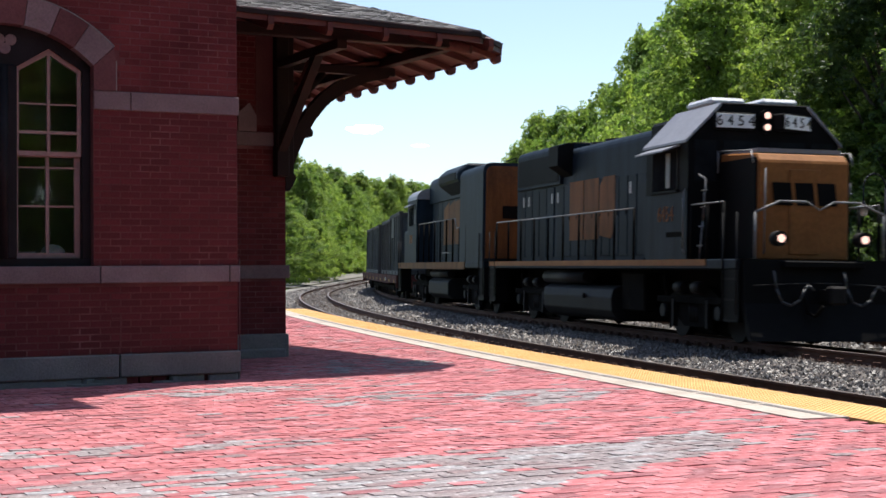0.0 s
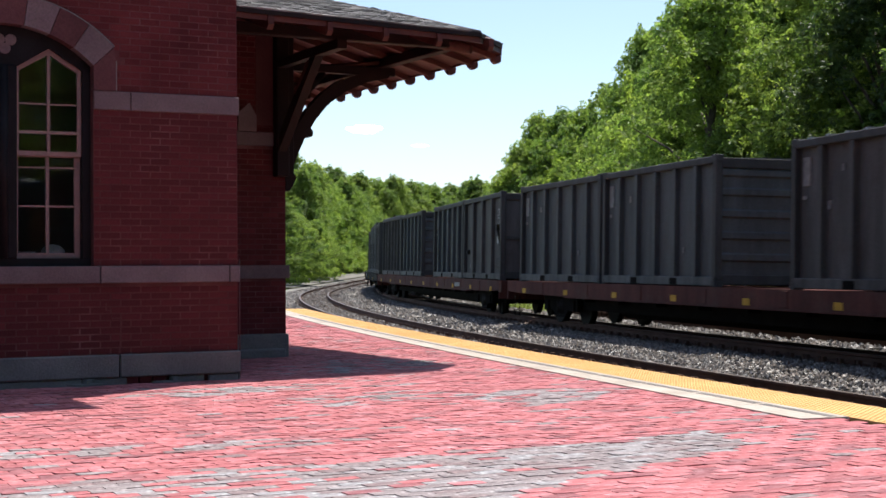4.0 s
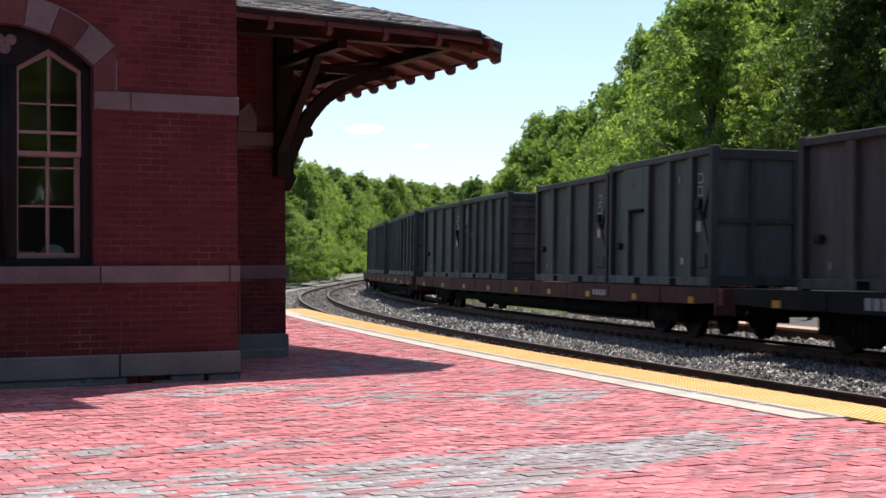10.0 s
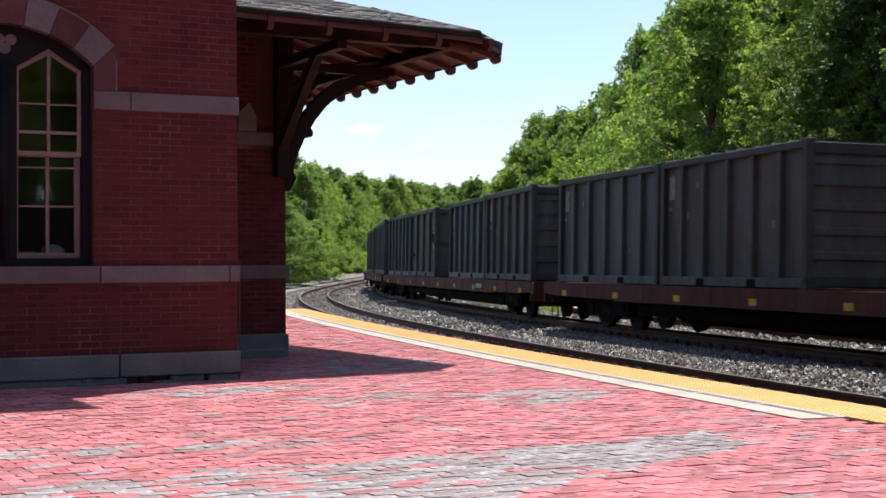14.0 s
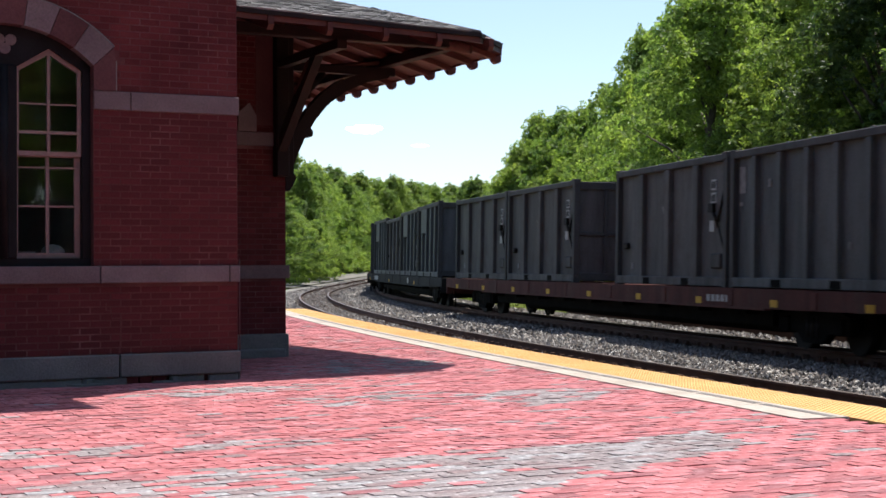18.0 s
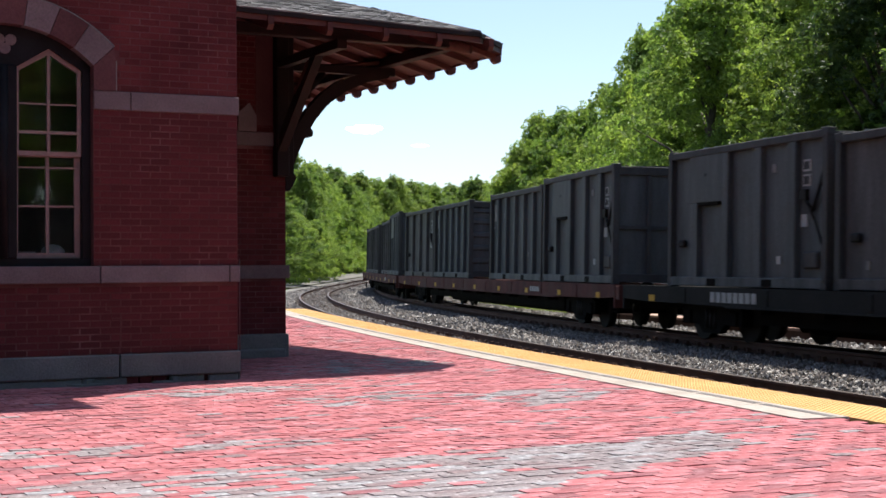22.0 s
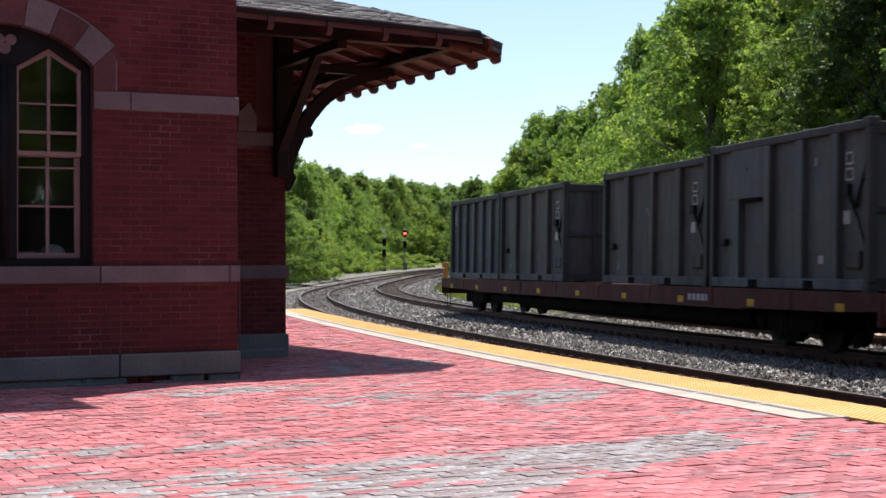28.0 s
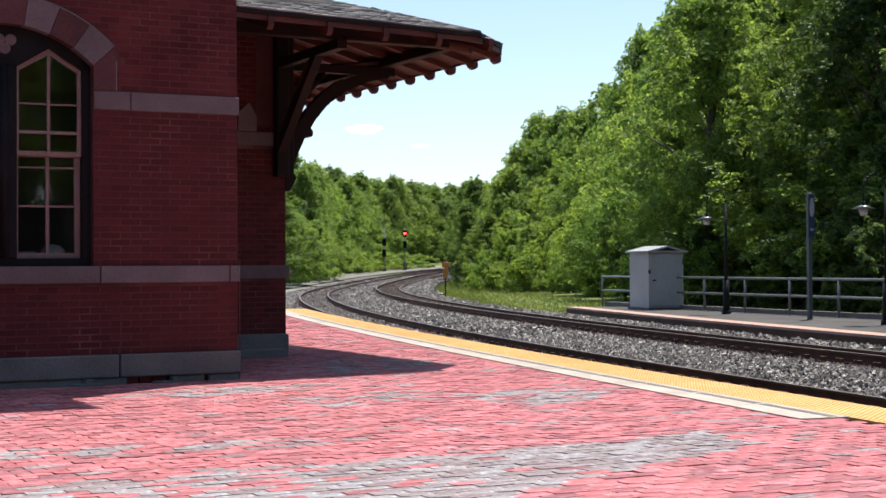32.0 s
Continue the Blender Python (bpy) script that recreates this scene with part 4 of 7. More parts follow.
    # window arch
    for i, a in enumerate((-46, -33.5, -21, -8.5, 8.5, 21, 33.5)):
        b = (-33.5, -21, -8.5, 8.5, 21, 33.5, 46)[i]
        bm = B()
        prism(bm, arc_pts(ARCH_IN, a + 0.2, b - 0.2, 4) + arc_pts(ARCH_OUT, b - 0.15, a + 0.15, 4), "y", -0.03, 0.3)
        part("voussoir", bm, M_SAND if i in (0, 2, 4, 6) else M_SANDRED, station)
    for sgn in (1, -1):
        bm = B()
        e = WIN_C + sgn * WIN_H
        f = WIN_C + sgn * 1.07
        k = arc_pts(ARCH_OUT, 46 * sgn, 46 * sgn, 1)[0]
        k2 = arc_pts(ARCH_IN, 46 * sgn, 46 * sgn, 1)[0]
        prism(bm, [(e, 2.905), (f, 2.905), (f, 3.2), (k[0], k[1] - 0.004), (k2[0], k2[1] - 0.004)], "y", -0.03, 0.3)
        part("jamb_stone", bm, M_SANDRED, station)
        # pale pointing round the arch and down the jamb
        bm = B()
        a, b = (9.0, 46.0) if sgn > 0 else (-46.0, -9.0)
        prism(bm, arc_pts(ARCH_OUT + 0.003, a, b, 14) + arc_pts(ARCH_OUT + 0.015, b, a, 14), "y", -0.026, 0.1)
        box(bm, min(f, f + sgn * 0.011), max(f, f + sgn * 0.011), -0.026, 0.1, 2.905, 3.2)
        part("pointing", bm, M_BASE, station, "pale mortar pointing")


def make_conduit():
    part("conduit", cyl(B(), (0.02, -0.008, 0.02), (0.02, -0.008, 1.24), 0.006, 8), M_SANDRED, station, "thin stone-grey conduit at the corner")


def make_crack():
    bm = B()
    u, z = -1.24, 0.30
    for du, dz in ((0.01, 0.07), (0.0, 0.07), (0.012, 0.06), (-0.01, 0.075), (0.015, 0.07), (-0.1, 0.01), (0.0, 0.07), (-0.06, 0.008), (0.008, 0.07)):
        box(bm, min(u, u + du) - 0.004, max(u, u + du) + 0.004, -0.0065, 0.0, min(z, z + dz), max(z, z + dz) + 0.004)
        u, z = u + du, z + dz
    part("mortar_crack", bm, M_MORTAR, station, "pale repointed crack stepping through the bricks")


make_crack()


def make_window():
    w = part("window", box(B(), -3.19, -1.49, 0.1, 0.26, 1.17, 1.245), M_BLACKFRAME, station, "paired pointed sash windows in a black frame")
    # frame: jambs, mullion and tympanum with cut-outs left open
    for a, b in ((-3.19, -3.11), (-1.575, -1.49)):
        part("frame", box(B(), a, b, 0.1, 0.26, 1.245, 3.2, 0.006), M_BLACKFRAME, w)
    part("mullion", box(B(), -2.47, -2.21, 0.08, 0.26, 1.245, 3.12, 0.01), M_BLACKFRAME, w)
    part("mullion", cyl(B(), (-2.34, 0.085, 1.25), (-2.34, 0.085, 3.1), 0.05, 10), M_BLACKFRAME, w)
    for c in (-1.895, -2.785):
        lo, hi = c - 0.32, c + 0.32
        sgn = 1 if c > WIN_C else -1
        out = c + sgn * 0.405
        inn = c - sgn * 0.445
        arc = [(WIN_C + sgn * abs(x - WIN_C), z) for x, z in arc_pts(ARCH_IN - 0.003, 45, 0, 10)]
        bm = B()
        pts = [(out, 3.1), (c + sgn * 0.32, 3.1), (c, 3.30), (c - sgn * 0.32, 3.1), (inn, 3.1)] + arc[::-1]
        prism(bm, pts, "y", 0.1, 0.26)
        part("tympanum", bm, M_BLACKFRAME, w)
        # upper sash
        s = part("sash", box(B(), lo, lo + 0.034, 0.135, 0.18, 2.25, 3.12), M_SASH, w, "pale painted timber sash")
        part("stile", box(B(), hi - 0.04, hi, 0.135, 0.18, 2.25, 3.12), M_SASH, s)
        part("glazing_bar", box(B(), c - 0.015, c + 0.015, 0.132, 0.182, 2.25, 3.28), M_SASH, s)
        for z, h in ((2.75, 0.015), (2.465, 0.03), (2.25, 0.045)):
            part("glazing_bar", box(B(), lo, hi, 0.138, 0.178, z, z + h), M_SASH, s)
        for a in (-1, 1):
            bm = B()
            prism(bm, [(c + a * 0.32, 3.10), (c + a * 0.275, 3.08), (c, 3.245), (c, 3.30)], "y", 0.136, 0.179)
            part("glazing_bar", bm, M_SASH, s)
        bm = B()
        prism(bm, [(lo, 2.25), (hi, 2.25), (hi, 3.1), (c, 3.28), (lo, 3.1)], "y", 0.155, 0.160)
        pane = part("pane", bm, M_GLASS, s)
        pane.visible_shadow = False
        # lower sash
        s = part("sash", box(B(), lo, lo + 0.036, 0.19, 0.235, 1.25, 2.29), M_SASH, w, "pale painted timber sash")
        part("stile", box(B(), hi - 0.055, hi, 0.19, 0.235, 1.25, 2.29), M_SASH, s)
        part("glazing_bar", box(B(), c - 0.016, c + 0.016, 0.187, 0.238, 1.25, 2.29), M_SASH, s)
        for z, h in ((1.75, 0.018), (1.25, 0.05), (2.24, 0.05), (2.13, 0.016)):
            part("glazing_bar", box(B(), lo, hi, 0.192, 0.232, z, z + h), M_SASH, s)
        pane = part("pane", box(B(), lo + 0.02, hi - 0.02, 0.208, 0.213, 1.26, 2.28), M_GLASS, s)
        pane.visible_shadow = False
    # trefoil
    bm = B()
    for dx, dz in ((-0.055, 0.03), (0.055, 0.03), (0.0, -0.055)):
        cyl(bm, (WIN_C + 0.02 + dx, 0.09, 3.33 + dz), (WIN_C + 0.02 + dx, 0.13, 3.33 + dz), 0.055, 12)
    part("trefoil", bm, M_SAND, w, "pale carved trefoil")
    # things on the inner sill
    part("inner_sill", box(B(), -3.19, -1.49, 0.42, 0.8, 1.2, 1.26), M_TIE, station)


def sill_things():
    def at(u, v, z):
        return BM @ Matrix.Translation((u, v, z))
    # unidentified round white object, built as a shell on a rim
    t = thing("round_helmet", at(-1.76, 0.55, 1.26), "round white object lying on the window sill", "ornament")
    bm = B()
    bmesh.ops.create_uvsphere(bm, u_segments=16, v_segments=10, radius=0.1)
    for v in bm.verts:
        v.co.z = max(v.co.z * 0.8 + 0.05, 0.0)
        v.co.x *= 1.2
    for f in bm.faces:
        f.smooth = True
    part("shell", bm, M_ROOFWHITE, t)
    part("rim", cyl(B(), (0, 0, 0.0), (0, 0, 0.02), 0.125, 16), M_DECAL, t)
    # unspecified sill clutter, drawn as stacked papers
    t = thing("paper_pile", at(-2.05, 0.56, 1.26), "low pile of papers on the window sill", "papers")
    for i in range(4):
        p = part("sheet_stack", box(B(), -0.1, 0.1, -0.07, 0.07, 0.016 * i, 0.016 * i + 0.014), M_DECAL, t)
        p.rotation_euler.z = 0.2 * i


make_walls()
BRICK_SINGLES = make_bricks()
make_stonework()
make_conduit()
make_window()
sill_things()


# ---- roof with rafters and brackets ----
SKEW = 0.42


def front_edge(u):
    """The front eave runs out a little towards the bay."""
    return EAVE_V - SKEW * min(1.0, max(0.0, 1 - u / (EAVE_U - CUT)))


def roof_z(u, v):
    a, b = v - front_edge(u), EAVE_U - u
    return EAVE_Z + 0.09 + PITCH * min(a, b, (a + b - CUT) * 0.7071)


def make_roof():
    k = 6.0
    w = CUT * 1.707
    p1, p2, top_3 = (EAVE_U - CUT, EAVE_V), (EAVE_U, EAVE_V + CUT), (EAVE_U - w, EAVE_V + w)
    polys = ([(0.0, front_edge(0)), p1, top_3, (EAVE_U - k, EAVE_V + k), (-7.0, EAVE_V + k), (-7.0, V_MAIN), (0.0, V_MAIN)],
             [p2, (EAVE_U, 16.0), (EAVE_U - k, 16.0), (EAVE_U - k, EAVE_V + k), top_3], [p1, p2, top_3])
    roof = None
    for poly in polys:
        bm = B()
        top = [bm.verts.new((u, v, roof_z(u, v))) for u, v in poly]
        low = [bm.verts.new((u, v, roof_z(u, v) - 0.115)) for u, v in poly]
        bm.faces.new(top)
        bm.faces.new(low[::-1])
        for i in range(len(poly)):
            j = (i + 1) % len(poly)
            bm.faces.new((top[j], top[i], low[i], low[j]))
        bmesh.ops.recalc_face_normals(bm, faces=bm.faces[:])
        p = part("roof", bm, M_SHINGLE if len(poly) == 3 else M_REDWOOD, station, "red painted roof boarding")
        roof = roof or p
    part("flat_roof", box(B(), -7.0, EAVE_U - k, EAVE_V + k, 16.0, roof_z(-2, 9) - 0.3, roof_z(EAVE_U - k, EAVE_V + k)), M_SHINGLE, station)
    # shingles: overlapping courses on both slopes
    r = random.Random(21)
    vs, fs = [], []

    def slab(p, e, w, up, d):
        b = len(vs)
        n = Vector(e).cross(Vector(up)).normalized()
        if n.z < 0:
            n = -n
        q = [Vector(p), Vector(p) + Vector(e) * w, Vector(p) + Vector(e) * w + Vector(up) * d, Vector(p) + Vector(up) * d]
        t = 0.009 + r.random() * 0.008
        vs.extend(tuple(c + n * (0.004 + (t if i < 2 else 0.001))) for i, c in enumerate(q))
        vs.extend(tuple(c) for c in q)
        fs.extend([(b, b + 1, b + 2, b + 3), (b, b + 1, b + 5, b + 4), (b + 1, b + 2, b + 6, b + 5), (b + 3, b, b + 4, b + 7)])
    cs = 1.0 / math.sqrt(1 + PITCH * PITCH)
    for row in range(40):
        up = row * 0.13 - 0.03
        u = -0.1 + (row % 2) * 0.1
        while u < min(EAVE_U - 0.15 - up, EAVE_U - CUT - 0.19 - 0.414 * max(up, 0.0)):
            v = front_edge(u) + up
            if not (u < 0.0 and v > V_MAIN - 0.1):
                slab((u, v, EAVE_Z + 0.09 + PITCH * up), (0.9946, 0.1035, 0), 0.19 + r.random() * 0.008, (0, cs, PITCH * cs), 0.2)
            u += 0.2
    for row in range(40):
        u = EAVE_U + 0.035 - row * 0.13
        v = EAVE_V + max(EAVE_U - u, CUT + 0.414 * max(EAVE_U - u, 0.0)) + (row % 2) * 0.05
        while v < 15.8:
            slab((u, v, EAVE_Z + 0.09 + PITCH * (EAVE_U - u)), (0, 1, 0), 0.19 + r.random() * 0.008, (-cs, 0, PITCH * cs), 0.2)
            v += 0.2
    me = bpy.data.meshes.new("shingles")
    me.from_pydata(vs, [], fs)
    me.materials.append(M_SHINGLE)
    ob = part("shingles", me, None, station)
    tagged(ob, kind="stuff")
    for q in (p1, p2, (EAVE_U - 6, EAVE_V + 6)):
        part("hip_cap", tube(B(), [(*q, roof_z(*q) + 0.005), (*top_3, roof_z(*top_3) + 0.005)], 0.022, 8), M_SHINGLE, station)
    # fascias and gutters
    part("fascia", prism(B(), [(0.0, front_edge(0) - 0.03), (EAVE_U - CUT, EAVE_V - 0.03), (EAVE_U - CUT, EAVE_V), (0.0, front_edge(0))], "z", EAVE_Z + 0.035, EAVE_Z + 0.09), M_DARKWOOD, station, "dark painted fascia board")
    part("fascia", box(B(), EAVE_U, EAVE_U + 0.03, EAVE_V + CUT + 0.02, 16.0, EAVE_Z - 0.045, EAVE_Z + 0.09), M_REDWOOD, station, "red painted fascia board")
    bm = B()
    prism(bm, [(EAVE_U - CUT + 0.005, EAVE_V - 0.025), (EAVE_U + 0.025, EAVE_V + CUT - 0.005), (EAVE_U, EAVE_V + CUT + 0.015), (EAVE_U - CUT - 0.015, EAVE_V)], "z", EAVE_Z + 0.03, EAVE_Z + 0.088)
    part("fascia", bm, M_DARKWOOD, station, "dark painted corner fascia board")
    # rafters, trackside
    v = EAVE_V + CUT + 0.16
    while v < 15.5:
        bm = B()
        u0 = max(U_MAIN, EAVE_U - (v - EAVE_V) - 0.1) if v < V_MAIN else U_MAIN
        a, b = u0, EAVE_U + 0.06
        za, zb = EAVE_Z + 0.03 + PITCH * (EAVE_U - a), EAVE_Z + 0.02
        prism(bm, [(a, za), (a, za - 0.16), (b - 0.11, zb - 0.095), (b - 0.085, zb - 0.135), (b - 0.05, zb - 0.155), (b - 0.02, zb - 0.155), (b + 0.015, zb - 0.13), (b + 0.02, zb - 0.09), (b + 0.02, zb)], "y", v - 0.042, v + 0.042)
        part("rafter", bm, M_REDWOOD, station)
        v += 0.59
    # rafters of the front eave
    for i in range(6):
        u = 0.47 + 0.725 * i
        if u > EAVE_U - 0.3:
            break
        bm = B()
        a, b = min(V_MAIN, EAVE_V + (EAVE_U - u)), front_edge(u) - 0.01
        za, zb = EAVE_Z + 0.03 + PITCH * (a - front_edge(u)), EAVE_Z + 0.02
        prism(bm, [(a, za), (a, za - 0.15), (b + 0.12, zb - 0.11), (b + 0.02, zb - 0.14), (b - 0.03, zb - 0.09), (b - 0.03, zb)], "x", u - 0.032, u + 0.032)
        part("rafter", bm, M_REDWOOD, station)
    bm = B()
    d = Vector((1, -1, -PITCH)).normalized()
    e = Vector((EAVE_U - 0.5, EAVE_V + 0.5, EAVE_Z - 0.02))
    tube(bm, [e, e - d * 2.6], 0.07, 6)
    part("hip_rafter", bm, M_REDWOOD, station)
    # purlin and brackets
    part("purlin", box(B(), 3.2, 3.34, EAVE_V + 0.75, 14.0, 3.79, 3.92, 0.01), M_DARKWOOD, station)
    part("purlin", box(B(), 0.05, 3.2, 1.26, 1.4, 3.79, 3.92, 0.01), M_DARKWOOD, station)
    for v in (3.3, 6.2, 9.1, 12.0):
        br = part("bracket", box(B(), U_MAIN, U_MAIN + 0.12, v - 0.08, v + 0.08, 2.3, 4.25, 0.01), M_DARKWOOD, station, "dark timber eaves bracket")
        bm = B()
        prism(bm, [(U_MAIN, 2.12), (U_MAIN + 0.05, 2.12), (U_MAIN + 0.1, 2.2), (U_MAIN + 0.15, 2.3), (U_MAIN + 0.12, 2.34), (U_MAIN, 2.34)], "y", v - 0.09, v + 0.09)
        part("pendant", bm, M_DARKWOOD, br)
        part("arm", box(B(), U_MAIN, 3.42, v - 0.06, v + 0.06, 3.68, 3.79, 0.01), M_DARKWOOD, br)
        # knee brace: nearly straight at the wall, bending out under the arm
        outer = [(1.86, 2.28), (1.95, 2.45), (2.01, 2.61), (2.12, 2.84), (2.26, 3.06), (2.44, 3.27), (2.70, 3.45), (3.0, 3.58), (3.32, 3.66)]
        inner = [(3.32, 3.70), (2.94, 3.70), (2.62, 3.60), (2.34, 3.40), (2.13, 3.17), (1.98, 2.93), (1.88, 2.7), (1.83, 2.5), (1.83, 2.28)]
        bm = B()
        prism(bm, outer + inner, "y", v - 0.07, v + 0.07)
        part("brace", bm, M_DARKWOOD, br)
        bm = B()
        prism(bm, [(2.10, 2.88), (2.16, 2.82), (2.21, 2.84), (2.22, 2.90), (2.18, 2.95)], "y", v - 0.075, v + 0.075)
        part("cusp", bm, M_DARKWOOD, br)
        bm = B()
        tube(bm, [(U_MAIN + 0.08, v, 3.15), (2.40, v, 3.68)], 0.05, 6)
        part("strut", bm, M_DARKWOOD, br)
        bm = B()
        tube(bm, [(2.45, v, 3.76), (3.2, v, 3.86)], 0.035, 6)
        part("strut", bm, M_REDWOOD, br)
    # one bracket under the front eave, square to the wall
    br = part("bracket", box(B(), U_MAIN - 0.17, U_MAIN, V_MAIN - 0.15, V_MAIN, 2.3, 4.2, 0.01), M_DARKWOOD, station, "dark timber eaves bracket")
    part("arm", box(B(), U_MAIN - 0.16, U_MAIN - 0.04, 1.2, V_MAIN, 3.68, 3.79), M_DARKWOOD, br)
    bm = B()
    prism(bm, [(V_MAIN - 0.02, 2.50), (V_MAIN - 0.02, 2.70), (2.55, 3.30), (2.05, 3.68), (1.88, 3.68), (2.42, 3.20)], "x", U_MAIN - 0.15, U_MAIN - 0.04)
    part("brace", bm, M_DARKWOOD, br)
    # redder strip along the dark brace paints its lit edge
    bm = B()
    prism(bm, [(2.52, 3.28), (2.56, 3.31), (2.10, 3.66), (2.05, 3.64)], "x", U_MAIN - 0.16, U_MAIN - 0.15)
    part("brace_moulding", bm, M_REDWOOD, br)
    # bay roof above
    part("roof", box(B(), -7.6, -0.09, -1.0, 4.2, 7.0, 7.09), M_REDWOOD, station)
    bm = B()
    prism(bm, [(-0.98, 7.095), (4.18, 7.095), (1.6, 8.9)], "x", -7.58, -0.1)
    part("roof", bm, M_SHINGLE, station, "grey slate gable roof of the bay")


make_roof()


# ---- trees ----
def leaf_cloud(rng, blobs, count, size, spray=0.42):
    """Leaves in flat sprays that cover the outside of blobs (centre, radii); each leaf a small folded quad."""
    tot = sum(r[0] * r[1] for _, r in blobs)
    per = 15
    vs, fs = [], []
    base = 0
    for c, r in blobs:
        k = max(3, int(count / per * r[0] * r[1] / tot))
        d = rng.normal(size=(k, 3))
        d[:, 2] += 0.25
        d /= np.linalg.norm(d, axis=1)[:, None]
        rad = 0.40 + 0.66 * rng.random(k) ** 0.7
        mid = c + d * rad[:, None] * np.array(r)
        up = d * 0.65 + np.array([0, 0, 0.55]) + rng.normal(size=(k, 3)) * 0.32
        up /= np.linalg.norm(up, axis=1)[:, None]
        e = np.cross(up, rng.normal(size=(k, 3)))
        e /= np.linalg.norm(e, axis=1)[:, None]
        f = np.cross(up, e)
        wide = spray * (0.55 + 0.9 * rng.random(k))
        q = np.repeat(np.arange(k), per)
        m = len(q)
        ang, rr = rng.random(m) * 6.2832, np.sqrt(rng.random(m))
        lift = (1 - rr * rr) * 0.3 + rng.normal(size=m) * 0.13
        p = mid[q] + wide[q][:, None] * (e[q] * (np.cos(ang) * rr * 1.25)[:, None] + f[q] * (np.sin(ang) * rr * 0.8)[:, None] + up[q] * lift[:, None])
        nrm = up[q] + rng.normal(size=(m, 3)) * 0.42
        nrm /= np.linalg.norm(nrm, axis=1)[:, None]
        t = np.cross(nrm, rng.normal(size=(m, 3)))
        t /= np.linalg.norm(t, axis=1)[:, None]
        b = np.cross(nrm, t)
        sz = size * (0.65 + 0.7 * rng.random(m))[:, None]
        quad = np.stack([p - t * sz, p - b * sz * 0.55 + nrm * sz * 0.16, p + t * sz, p + b * sz * 0.55 + nrm * sz * 0.16], 1).reshape(-1, 3)
        vs.extend(quad.tolist())
        fs.extend([(base + 4 * i, base + 4 * i + 1, base + 4 * i + 2, base + 4 * i + 3) for i in range(m)])
        base += 4 * m
    return vs, fs


def tree_kind(seed, h, w, count, size, low=0.28, lean=0.0, clumps=170):
    """Crown and trunk meshes of a tree h high and w wide."""
    rng = np.random.default_rng(seed)
    blobs, tips = [], []
    p1, p2 = rng.random(2) * 6.283
    for i in range(clumps):
        u = rng.random() ** 0.9
        z = low + (0.925 - low) * u
        prof = math.sin(math.pi * min(1.0, 0.10 + 0.86 * u) ** 0.72)
        a = rng.random() * 6.283
        lobe = 1 + 0.20 * math.sin(2 * a + p1 + 3 * u) + 0.16 * math.sin(3 * a + p2 + 7 * u) + 0.10 * rng.normal()
        deep = i % 5 == 0
        rr = w * 0.46 * prof * lobe * (0.45 * rng.random() if deep else 0.60 + 0.40 * rng.random() ** 0.6)
        c = np.array([math.cos(a) * rr + lean * z, math.sin(a) * rr, z * h])
        k = w * (0.10 if deep else 0.048 + 0.050 * rng.random())
        blobs.append((c, (k * (0.9 + 0.5 * rng.random()), k * (0.9 + 0.5 * rng.random()), k * (0.55 + 0.35 * rng.random()))))
        tips.append(c)
        if not deep and u > 0.25:
            # a shoot that breaks the outline
            q = c * np.array([1.10, 1.10, 1.0]) + np.array([0, 0, h * (0.02 + 0.045 * rng.random())])
            k = w * 0.020
            blobs.append((q, (k, k, k * 2.4)))
    vs, fs = leaf_cloud(rng, blobs, count, size, 0.024 * w)
    crown = bpy.data.meshes.new("crown")
    crown.from_pydata(vs, [], fs)
    bm = B()
    x = Vector((0, 0, -0.4))
    r = h * 0.018 + 0.06
    for i in range(5):
        y = Vector((rng.normal() * 0.12, rng.normal() * 0.12, h * (i + 1) * 0.15))
        cyl(bm, x, y, r, 8, r * 0.8, False)
        x, r = y, r * 0.8
    for c in tips[:22]:
        a = Vector((0, 0, max(0.12 * h, float(c[2]) - 0.3 * h * (0.5 + rng.random() * 0.5))))
        mid = a.lerp(Vector(c), 0.5) + Vector((0, 0, 0.03 * h))
        cyl(bm, a, mid, 0.05 * (h / 10), 5, 0.035 * (h / 10), False)
        cyl(bm, mid, Vector(c), 0.035 * (h / 10), 5, 0.012, False)
    trunk = mesh("trunk", bm, M_BARK)
    return crown, trunk


TREE_KINDS = []
for seed, h, w, n, sz, low, mt in ((1, 12, 9.0, 62000, 0.088, 0.04, M_LEAF), (2, 13, 8.0, 60000, 0.086, 0.06, M_LEAF3), (3, 11, 9.5, 62000, 0.088, 0.03, M_LEAF), (4, 10, 7.0, 50000, 0.080, 0.02, M_LEAF2), (5, 14, 8.5, 60000, 0.088, 0.10, M_LEAF3)):
    crown, trunk = tree_kind(seed, h, w, n, sz, low)
    crown.materials.append(mt)
    TREE_KINDS.append((h, w, crown, trunk))
# a tree copy in the leaf darkened for shade
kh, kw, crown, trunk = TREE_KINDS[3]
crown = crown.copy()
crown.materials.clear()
crown.materials.append(M_LEAF_SHADED)
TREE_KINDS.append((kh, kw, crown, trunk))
crown, trunk = tree_kind(31, 12, 7.5, 17000, 0.088, 0.12)
crown.materials.append(M_LEAF3)
TREE_KINDS.append((12, 7.5, crown, trunk))
# the first kind's darker leaf paints the shaded side of the wood
FINE_KINDS = []
for seed, h, w, n, sz, low, mt in ((21, 15, 8.0, 56000, 0.074, 0.06, M_LEAF_SHADED), (22, 16, 8.0, 56000, 0.074, 0.1, M_LEAF3), (23, 14, 8.0, 56000, 0.074, 0.06, M_LEAF)):
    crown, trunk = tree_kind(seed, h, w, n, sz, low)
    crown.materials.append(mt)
    FINE_KINDS.append((h, w, crown, trunk))
BUSH_KINDS = []
